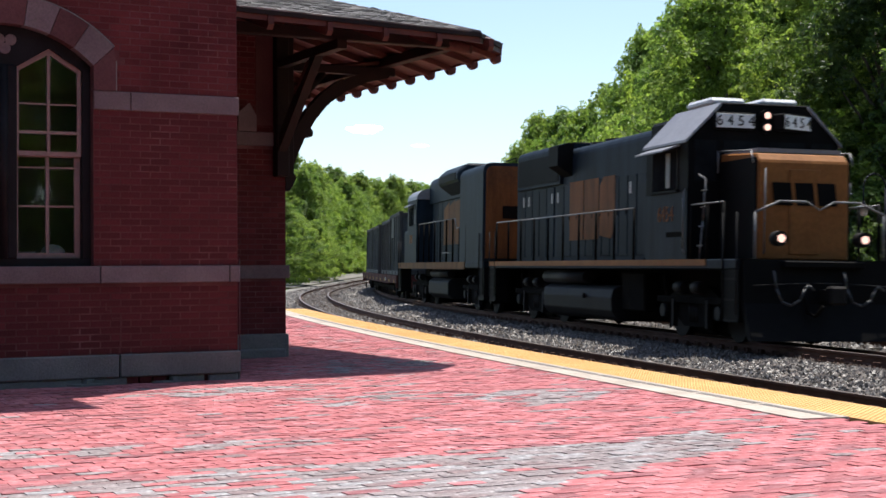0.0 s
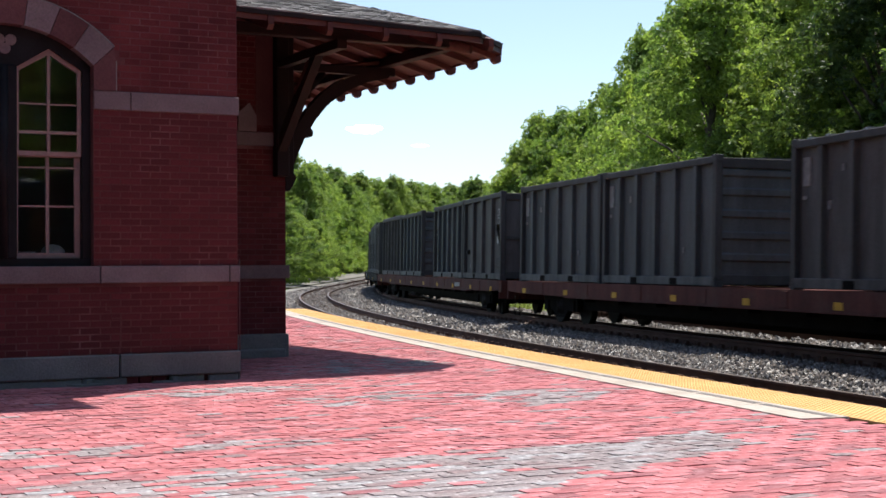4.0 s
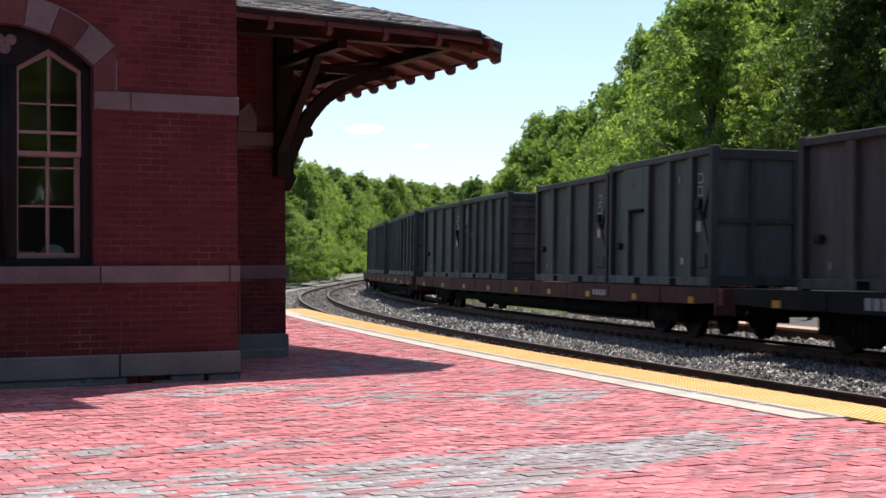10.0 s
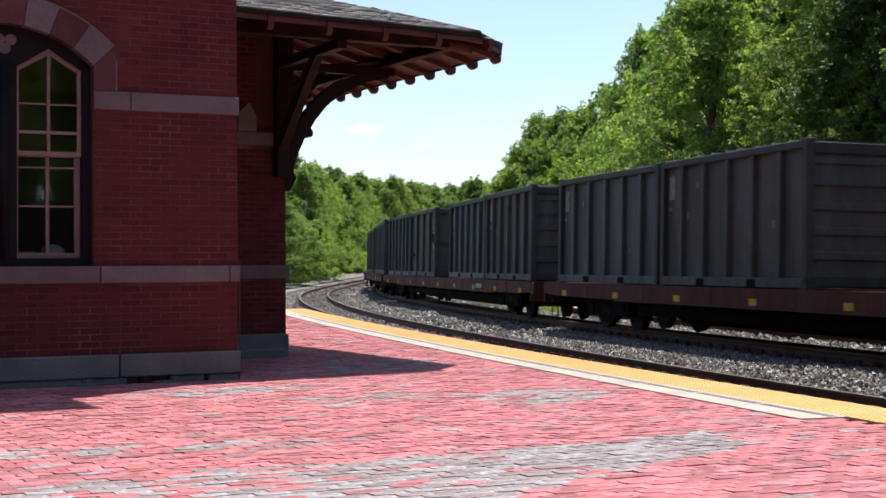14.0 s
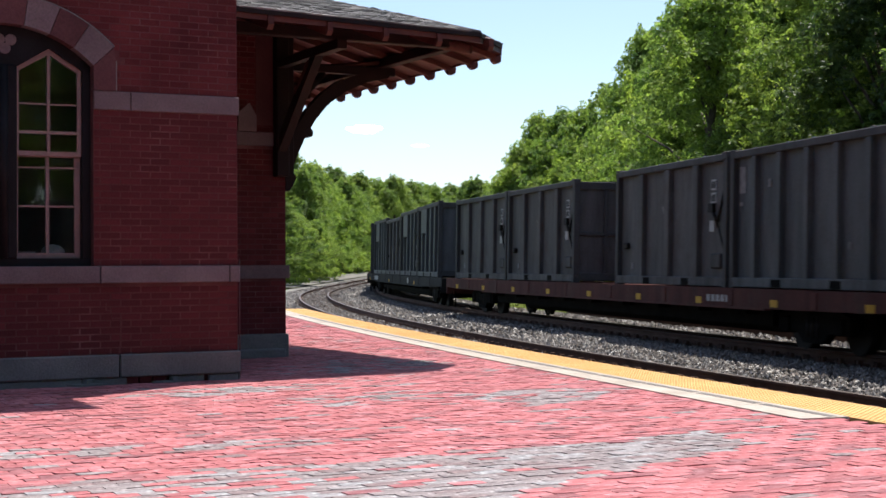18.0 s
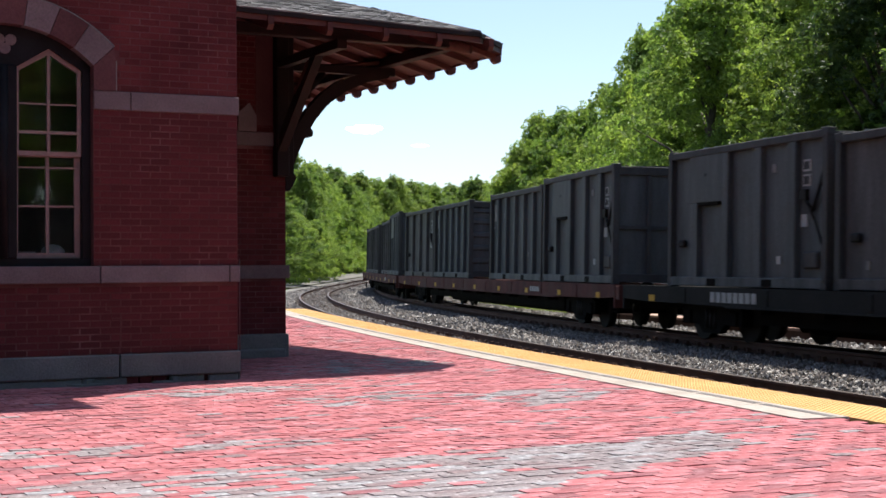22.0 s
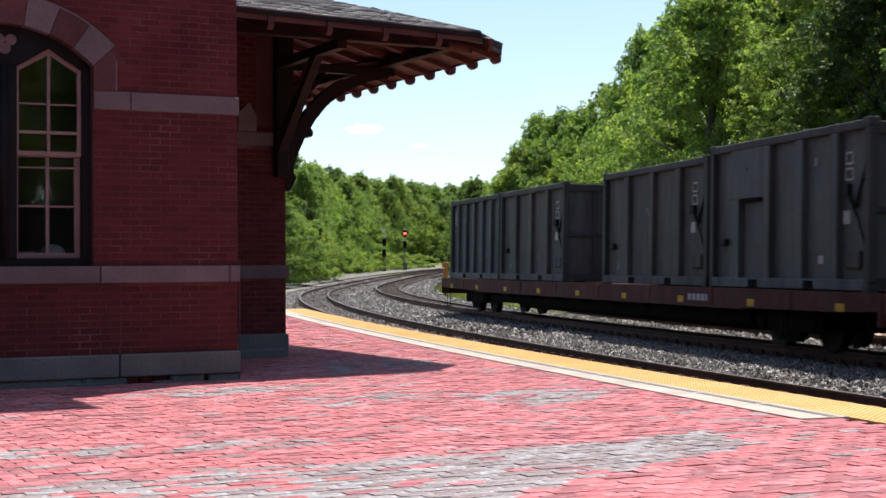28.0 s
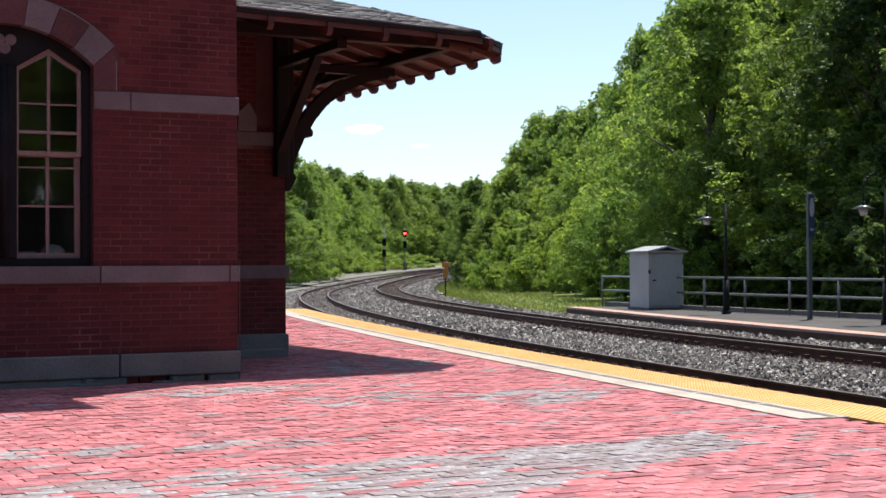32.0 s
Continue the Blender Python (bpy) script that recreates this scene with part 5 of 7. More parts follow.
for seed, h, w, n, sz, mt in ((11, 4, 4.6, 16000, 0.066, M_LEAF2), (12, 4, 5.0, 16000, 0.068, M_LEAF2), (13, 3, 4.0, 14000, 0.064, M_LEAF2)):
    crown, trunk = tree_kind(seed, h, w, n, sz, 0.06, clumps=90)
    crown.materials.append(mt)
    BUSH_KINDS.append((h, w, crown, trunk))
# bush copies whose leaf colour holds the shade beneath the trees
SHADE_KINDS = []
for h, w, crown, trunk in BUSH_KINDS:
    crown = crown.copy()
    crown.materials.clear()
    crown.materials.append(M_LEAF_SHADED)
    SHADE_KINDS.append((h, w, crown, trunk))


def plant(kind, x, y, h, w, turn, name="tree", label="leafy green deciduous tree in full spring leaf", group="trees beside the railway"):
    kh, kw, crown, trunk = kind
    t = thing(name, Matrix.Translation((x, y, ground_z(x, y) - 0.1)) @ Euler((0, 0, turn)).to_matrix().to_4x4() @ Matrix.Diagonal((w / kw, w / kw, h / kh, 1)), label, "tree" if name == "tree" else "bush", group)
    part("crown", crown, None, t)
    part("trunk", trunk, None, t)
    return t


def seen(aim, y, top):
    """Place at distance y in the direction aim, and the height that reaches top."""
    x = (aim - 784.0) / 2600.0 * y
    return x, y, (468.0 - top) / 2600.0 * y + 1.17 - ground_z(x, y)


rng = random.Random(7)
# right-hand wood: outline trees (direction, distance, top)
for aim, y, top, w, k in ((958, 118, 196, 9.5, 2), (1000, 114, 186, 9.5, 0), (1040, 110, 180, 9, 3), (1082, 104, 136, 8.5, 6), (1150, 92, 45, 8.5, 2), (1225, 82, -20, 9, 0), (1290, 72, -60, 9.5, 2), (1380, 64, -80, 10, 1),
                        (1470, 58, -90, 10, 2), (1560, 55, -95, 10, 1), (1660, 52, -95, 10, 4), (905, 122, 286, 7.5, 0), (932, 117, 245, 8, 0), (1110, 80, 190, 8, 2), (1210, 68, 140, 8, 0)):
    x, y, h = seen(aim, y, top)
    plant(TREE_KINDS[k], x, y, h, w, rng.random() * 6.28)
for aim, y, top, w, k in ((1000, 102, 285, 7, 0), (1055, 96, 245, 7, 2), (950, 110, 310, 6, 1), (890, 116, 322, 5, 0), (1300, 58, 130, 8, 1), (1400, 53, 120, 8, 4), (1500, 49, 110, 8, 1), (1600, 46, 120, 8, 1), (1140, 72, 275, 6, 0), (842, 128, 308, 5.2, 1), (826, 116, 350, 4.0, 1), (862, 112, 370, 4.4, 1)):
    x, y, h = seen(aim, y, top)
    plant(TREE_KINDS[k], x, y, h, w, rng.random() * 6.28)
for i in range(26):
    y = 85 + i * 4.5
    x = 24 + rng.random() * 60 + (y - 85) * 0.32
    plant(TREE_KINDS[i % 5], x, y, 11 + rng.random() * 5, 9 + rng.random() * 3, rng.random() * 6.28)
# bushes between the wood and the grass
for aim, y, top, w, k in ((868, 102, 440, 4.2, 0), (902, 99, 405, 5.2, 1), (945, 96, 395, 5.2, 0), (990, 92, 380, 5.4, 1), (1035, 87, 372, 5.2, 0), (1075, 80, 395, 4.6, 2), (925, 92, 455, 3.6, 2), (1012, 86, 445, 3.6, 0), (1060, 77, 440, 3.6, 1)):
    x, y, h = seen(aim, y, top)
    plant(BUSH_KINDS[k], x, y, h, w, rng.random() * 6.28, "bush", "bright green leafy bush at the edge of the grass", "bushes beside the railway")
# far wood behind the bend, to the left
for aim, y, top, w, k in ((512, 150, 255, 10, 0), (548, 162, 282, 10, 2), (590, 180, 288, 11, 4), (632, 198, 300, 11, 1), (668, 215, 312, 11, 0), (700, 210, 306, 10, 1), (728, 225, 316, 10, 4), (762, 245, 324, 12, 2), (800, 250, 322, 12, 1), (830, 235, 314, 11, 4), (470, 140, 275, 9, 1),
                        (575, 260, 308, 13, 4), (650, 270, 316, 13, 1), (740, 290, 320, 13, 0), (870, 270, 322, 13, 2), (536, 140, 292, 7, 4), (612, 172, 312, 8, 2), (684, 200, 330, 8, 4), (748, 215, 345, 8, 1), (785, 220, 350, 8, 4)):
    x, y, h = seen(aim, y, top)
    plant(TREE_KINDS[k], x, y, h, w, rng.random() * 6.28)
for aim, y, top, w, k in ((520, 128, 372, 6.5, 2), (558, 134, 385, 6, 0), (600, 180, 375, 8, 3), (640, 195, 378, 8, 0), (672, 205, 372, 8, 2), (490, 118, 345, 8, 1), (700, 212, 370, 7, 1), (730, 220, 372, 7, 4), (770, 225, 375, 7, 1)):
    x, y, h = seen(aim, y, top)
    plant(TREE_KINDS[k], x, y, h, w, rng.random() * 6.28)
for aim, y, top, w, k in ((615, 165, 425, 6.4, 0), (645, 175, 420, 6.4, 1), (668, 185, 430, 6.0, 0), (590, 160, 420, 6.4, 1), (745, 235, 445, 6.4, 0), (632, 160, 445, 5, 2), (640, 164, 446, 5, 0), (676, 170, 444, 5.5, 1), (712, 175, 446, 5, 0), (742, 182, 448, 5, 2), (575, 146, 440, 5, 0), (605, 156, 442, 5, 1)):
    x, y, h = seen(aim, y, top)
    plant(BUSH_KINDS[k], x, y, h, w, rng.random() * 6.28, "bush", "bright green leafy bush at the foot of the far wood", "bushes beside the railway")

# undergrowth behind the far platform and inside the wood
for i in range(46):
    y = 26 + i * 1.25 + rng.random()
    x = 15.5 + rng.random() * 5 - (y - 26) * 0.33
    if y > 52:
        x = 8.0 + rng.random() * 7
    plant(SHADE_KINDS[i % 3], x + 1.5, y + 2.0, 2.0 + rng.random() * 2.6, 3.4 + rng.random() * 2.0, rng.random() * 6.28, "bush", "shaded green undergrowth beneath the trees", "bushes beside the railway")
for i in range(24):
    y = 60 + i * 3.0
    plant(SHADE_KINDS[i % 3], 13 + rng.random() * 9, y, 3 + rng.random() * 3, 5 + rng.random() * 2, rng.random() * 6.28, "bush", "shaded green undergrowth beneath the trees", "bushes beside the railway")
for i in range(16):
    plant(BUSH_KINDS[i % 3], -24 + i * 2.3 + rng.random() * 2, 190 + i * 3.5 + rng.random() * 10, 4 + rng.random() * 2, 7 + rng.random() * 2, rng.random() * 6.28, "bush", "bright green leafy bush at the foot of the far wood", "bushes beside the railway")
# tall trees that shade the far platform's back
for x, y, h, w, k in ((9.9, 54, 13, 7.5, 2), (13.1, 49, 14, 7, 1), (13.7, 45, 13, 7.5, 0), (17.0, 42.5, 14, 8.5, 1), (18.8, 38, 14, 8, 0), (20.6, 33.5, 15, 8.5, 1), (13.0, 58, 15, 9, 2), (16, 51, 16, 9, 0), (19, 44, 16, 9, 1), (13.5, 47, 7.2, 7, 2), (9.7, 60, 11.5, 6.5, 2)):
    plant(FINE_KINDS[k], x, y, h, w, rng.random() * 6.28, label="tall dense green tree shading the far platform")
# unseen trees added behind the viewer for the window to mirror
for i in range(16):
    a = radians(-85 + i * 4.8)
    d = 62 + rng.random() * 16
    if np.min((_x - d * math.cos(a)) ** 2 + (_y - d * math.sin(a)) ** 2) > 100:
        plant(TREE_KINDS[i % 5], d * math.cos(a), d * math.sin(a), 18 + rng.random() * 5, 11 + rng.random() * 3, rng.random() * 6.28)
# unseen tall wood behind the viewer, mirrored in the window, dense to dim skylight
for row, (d0, h0) in enumerate(((23, 15), (31, 18), (40, 21))):
    n = 17 + 4 * row
    for i in range(n):
        a = radians(-196 + 200.0 * (i + 0.5 * (row % 2)) / (n - 1))
        d = d0 + rng.random() * 4
        x, y = d * math.cos(a) - 2, d * math.sin(a) + 4
        lu, lv = station_local(x, y)
        if np.min((_x - x) ** 2 + (_y - y) ** 2) < 110 or (lu < 6 and lv > -6):
            continue
        plant(TREE_KINDS[i % 5], x, y, h0 + rng.random() * 4, 9.5 + rng.random() * 3, rng.random() * 6.28)
# unseen wood added across the tracks behind the viewer, to darken the window's reflection
for i in range(18):
    a = radians(-85 + i * 4.2)
    plant(TREE_KINDS[i % 5], 128 * math.cos(a), 128 * math.sin(a), 24 + rng.random() * 5, 15 + rng.random() * 3, rng.random() * 6.28)
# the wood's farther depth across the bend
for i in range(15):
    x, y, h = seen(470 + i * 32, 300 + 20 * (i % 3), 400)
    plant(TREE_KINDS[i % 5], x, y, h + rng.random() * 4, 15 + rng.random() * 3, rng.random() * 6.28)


# ---- the train ----
CARS = 11
CAR_L = 27.804
HEAD_S = 37.298


def run(t):
    return 11.6858 * t - 0.0149 * t * t


def rail_pose(s, half, lift=0.0):
    """Pose of a vehicle whose centre stands at s, carried by trucks half a base away; x points the way it runs."""
    a, _ = line(s - half, -0.7175, Z_F - 0.05)
    b, _ = line(s + half, -0.7175, Z_F - 0.05)
    x = (a - b).normalized()
    y = Vector((0, 0, 1)).cross(x).normalized()
    z = x.cross(y)
    m = Matrix((x, y, z)).transposed().to_4x4()
    return Matrix.Translation((a + b) / 2) @ m @ pose(0, 0, lift, -1.2)


MOVERS = []   # thing, s of its carrier's centre at the start, half base, pose on the carrier


def carried_by(ob, s, half, m):
    ob.matrix_basis = rail_pose(s, half) @ m
    MOVERS.append((ob, s, half, m))


def bars(name, parent, mt, x0, x1, y, z0, z1, n, out=-1, gap=0.3):
    """A row of plain bars on a side wall, in place of marks."""
    w = (x1 - x0) / n
    for i in range(n):
        part(name, box(B(), x0 + w * i, x0 + w * (i + 1 - gap), min(y, y + out * 0.006), max(y, y + out * 0.006), z0, z1), mt, parent)


def add_truck(parent, x, r, base, mt, frame_h=0.34):
    """Two-axle truck: side frames, bolster, wheels on axles."""
    t = part("truck", box(B(), x - 0.25, x + 0.25, -1.0, 1.0, r - 0.12, r + 0.2, 0.02), mt, parent, "black cast steel truck")
    for y in (-1.02, 1.02):
        bm = B()
        prism(bm, [(x - base - 0.28, r - 0.12), (x - base - 0.28, r + 0.16), (x - base * 0.45, r + frame_h), (x + base * 0.45, r + frame_h), (x + base + 0.28, r + 0.16), (x + base + 0.28, r - 0.12),
                   (x + base * 0.6, r - 0.1), (x + base * 0.35, r - 0.27), (x - base * 0.35, r - 0.27), (x - base * 0.6, r - 0.1)], "y", y - 0.07, y + 0.07)
        part("side_frame", bm, mt, t)
        bm = B()
        for k in (-0.16, 0.0, 0.16):
            cyl(bm, (x + k, y * 1.04, r - 0.18), (x + k, y * 1.04, r + 0.16), 0.06, 8)
        part("spring_nest", bm, M_STEEL, t)
        for a in (-base, base):
            part("journal_box", box(B(), x + a - 0.13, x + a + 0.13, y - 0.11, y + 0.11, r - 0.12, r + 0.14, 0.02), mt, t)
    for a in (-base, base):
        for y in (-0.7175, 0.7175):
            bm = B()
            sg = 1 if y > 0 else -1
            cyl(bm, (x + a, y - 0.065, r), (x + a, y + 0.065, r), r, 24)
            cyl(bm, (x + a, y - sg * 0.065, r), (x + a, y - sg * 0.09, r), r + 0.025, 24)
            part("wheel", bm, M_STEEL, t)
        part("axle", cyl(B(), (x + a, -0.7, r), (x + a, 0.7, r), 0.09, 10), M_STEEL, t)
    return t


def add_coupler(parent, x, sg, z=0.86):
    c = part("coupler", box(B(), min(x, x + sg * 0.45), max(x, x + sg * 0.45), -0.09, 0.09, z - 0.1, z + 0.1, 0.01), M_STEEL, parent)
    part("knuckle", box(B(), min(x + sg * 0.42, x + sg * 0.62), max(x + sg * 0.42, x + sg * 0.62), -0.16, 0.16, z - 0.16, z + 0.16, 0.04), M_STEEL, c)
    pts = [(x + sg * 0.05, -0.35, z - 0.05), (x + sg * 0.2, -0.36, z - 0.3), (x + sg * 0.42, -0.33, z - 0.36), (x + sg * 0.6, -0.28, z - 0.18)]
    part("air_hose", tube(B(), pts, 0.028, 6), M_BLACK, c)


# -- containers: x along, z up from the car's deck --
def band(y, a, b):
    """A thin layer on the side y, from a to b outwards."""
    return min(y * a, y * b), max(y * a, y * b)


def add_linkage(t, W, h, x):
    """Lid gear on the near side: a crossed pair of bars on a pivot plate."""
    g = part("lid_gear", tube(B(), [(x - 0.34, -W + 0.06, h * 0.60), (x - 0.02, -W + 0.06, h * 0.50), (x + 0.30, -W + 0.06, h * 0.74)], 0.03, 6), M_STEEL, t, "dark jointed lid lever")
    part("lever", tube(B(), [(x - 0.30, -W + 0.06, h * 0.60), (x + 0.05, -W + 0.06, h * 0.44), (x + 0.36, -W + 0.06, h * 0.22)], 0.02, 6), M_STEEL, g)
    part("pivot_plate", box(B(), x - 0.40, x - 0.20, -W + 0.03, -W + 0.11, h * 0.57, h * 0.64, 0.01), M_STEEL, g)


def make_container(h, ribs, rib_w, hatch, wear, name="container", label="", corrugated=False, bows=False, gear=False, mark_x=None):
    t = thing(name, pose(0, 0, 0), label, "container", "waste containers on the train")
    L, W = 2.84, 1.22
    r = random.Random(wear)
    skin = M_BOX if wear in (1, 3) else M_BOX_COOL
    part("body", box(B(), -L + 0.05, L - 0.05, -W + 0.105, W - 0.105, 0.1, h - 0.06), skin, t)
    for y in (-1, 1):
        part("bottom_rail", box(B(), -L, L, *band(y, W, W - 0.11), 0.02, 0.19, 0.012), skin, t)
        part("top_rail", box(B(), -L, L, *band(y, W, W - 0.1), h - 0.13, h + 0.004, 0.015), M_BOX2, t)
        for x in (-1, 1):
            part("corner_post", box(B(), *band(x, L, L - 0.15), *band(y, W, W - 0.14), 0.02, h, 0.012), M_BOX2, t)
            part("corner_casting", box(B(), *band(x, L + 0.004, L - 0.18), *band(y, W + 0.004, W - 0.16), 0.0, 0.12, 0.01), M_BOX2, t)
            part("corner_casting", box(B(), *band(x, L + 0.004, L - 0.2), *band(y, W + 0.004, W - 0.16), h - 0.1, h + 0.03, 0.01), M_BOX2, t)
        for x in ribs:
            bm = B()
            prism(bm, [(x - rib_w, y * (W - 0.11)), (x - rib_w, y * (W - 0.02)), (x - rib_w * 0.85, y * (W - 0.003)), (x + rib_w * 0.85, y * (W - 0.003)), (x + rib_w, y * (W - 0.02)), (x + rib_w, y * (W - 0.11))], "z", 0.19, h - 0.13)
            part("rib", bm, skin, t)
        for x in (-1.02, 0.98):
            part("fork_pocket", box(B(), x - 0.17, x + 0.17, *band(y, W + 0.004, W - 0.02), 0.03, 0.16), M_BLACK, t, "dark forklift pocket")
    if hatch:
        # flush plate over a recessed hatch
        part("hatch_plate", box(B(), -1.95, -0.665, -W + 0.006, -W + 0.11, h - 0.98, h - 0.125, 0.008), skin, t)
        part("hatch_bolt", cyl(B(), (-1.3, -W + 0.02, h - 0.48), (-1.3, -W - 0.006, h - 0.48), 0.03, 10), M_BOX2, t)
        # black strip stands for the shade in the slot under the plate
        part("hatch_shade_strip", box(B(), -1.62, -0.80, -W + 0.002, -W + 0.11, h - 1.04, h - 0.975, 0.008), M_BLACK, t, "black strip for the shade under the hatch plate")
        part("hatch_post", box(B(), -1.76, -1.63, -W + 0.008, -W + 0.11, 0.18, h - 0.97, 0.008), skin, t)
    if gear:
        add_linkage(t, W, h, 2.35)
        part("gear_box", box(B(), 2.05, 2.5, -W + 0.04, -W + 0.11, 0.34, 0.62, 0.03), M_BOX2, t)
        part("lock_box", box(B(), -2.45, -2.2, -W + 0.02, -W + 0.11, 0.74, 0.88, 0.03), M_STEEL, t)
        # outlined warning labels and two plain plates
        for z in (h - 0.62, h - 0.86):
            part("label_frame", box(B(), 1.98, 2.2, -W + 0.088, -W + 0.108, z, z + 0.19), M_DECAL, t, "pale outlined label")
            part("label_field", box(B(), 2.01, 2.17, -W + 0.084, -W + 0.098, z + 0.03, z + 0.16), M_BOX2, t)
        part("plate", box(B(), 1.92, 2.12, -W + 0.087, -W + 0.108, 1.02, 1.22), M_DECAL, t, "square white plate")
        part("plate", box(B(), 1.15, 1.3, -W + 0.087, -W + 0.108, 0.42, 0.55), M_DECAL, t, "square white plate")
    if mark_x is not None:
        part("mark", box(B(), mark_x, mark_x + 0.24, -W + 0.087, -W + 0.108, h - 0.74, h - 0.28), M_MARK, t, "faded pale stencil block")
        bars("stencil_bar", t, M_MARK, mark_x, mark_x + 0.2, -W + 0.088, h - 0.96, h - 0.9, 1)
    for x in (-1, 1):
        for z in (0.14, h - 0.12):
            part("end_beam", box(B(), *band(x, L + 0.004, L - 0.06), -W + 0.14, W - 0.14, z - 0.09, z + 0.09, 0.01), M_BOX2, t)
        if corrugated:
            for z in (0.55, 0.95, 1.35, 1.75, 2.1):
                bm = B()
                prism(bm, [(x * (L - 0.06), z - 0.09), (x * (L - 0.005), z - 0.05), (x * (L - 0.005), z + 0.05), (x * (L - 0.06), z + 0.09)], "y", -W + 0.14, W - 0.14)
                part("end_rib", bm, skin, t)
        else:
            for y in (-0.42, 0.42) if gear else (0.0,):
                part("end_rib", box(B(), *band(x, L - 0.002, L - 0.06), y - 0.05, y + 0.05, 0.23, h - 0.2, 0.01), M_BOX2, t)
            if gear:
                part("end_rib", box(B(), *band(x, L - 0.002, L - 0.06), -W + 0.14, W - 0.14, h * 0.46, h * 0.46 + 0.09, 0.01), M_BOX2, t)
    bm = B()
    prism(bm, [(-W + 0.04, h - 0.09), (W - 0.04, h - 0.09), (W - 0.04, h - 0.045), (0.3, h - 0.005), (-0.3, h - 0.005), (-W + 0.04, h - 0.045)], "x", -L + 0.02, L - 0.02)
    part("lid", bm, skin, t, "dull grey sheet lid")
    n = 9 if bows else 4
    for i in range(n):
        x = -L + 2 * L * (i + 1) / (n + 1) + (0 if bows else r.uniform(-0.4, 0.4))
        part("lid_bow", box(B(), x - 0.05, x + 0.05, -W + 0.01, W - 0.02, h - 0.04, h + (0.03 if bows else 0.012) + r.random() * 0.01), M_LIDBOW, t)
    # scuffs and stickers
    for _ in range(3):
        x, z, q = r.uniform(-2.5, 2.4), r.uniform(0.35, h - 0.5), r.uniform(0.03, 0.06)
        part("sticker", box(B(), x - q, x + q, -W + 0.088, -W + 0.108, z - q * 1.2, z + q * 1.2), M_MARK, t, "small faded sticker")
    return t


FOUR, SIX = (-1.40, 0.0, 1.40), (-1.92, -0.98, -0.02, 0.94, 1.9)
PROTO = [make_container(2.40, FOUR, 0.12, False, 1, label="weathered grey four-panel waste container with lid levers", gear=True),
         make_container(2.53, (-0.55, 0.62, 1.75), 0.12, True, 2, label="dark grey waste container with a recessed side hatch", gear=True),
         make_container(2.42, SIX, 0.06, False, 3, label="grey ribbed waste container with pale lid bows", corrugated=True, bows=True, mark_x=-2.6),
         make_container(2.54, (-0.55, 0.62, 1.75), 0.12, True, 5, label="cool grey waste container with a flush hatch plate", mark_x=2.1),
         make_container(2.40, SIX, 0.075, False, 4, label="dull grey narrow-ribbed waste container on a flat car", corrugated=True, mark_x=-2.62)]
for p in PROTO:
    p.matrix_basis = pose(0, 0, -50)


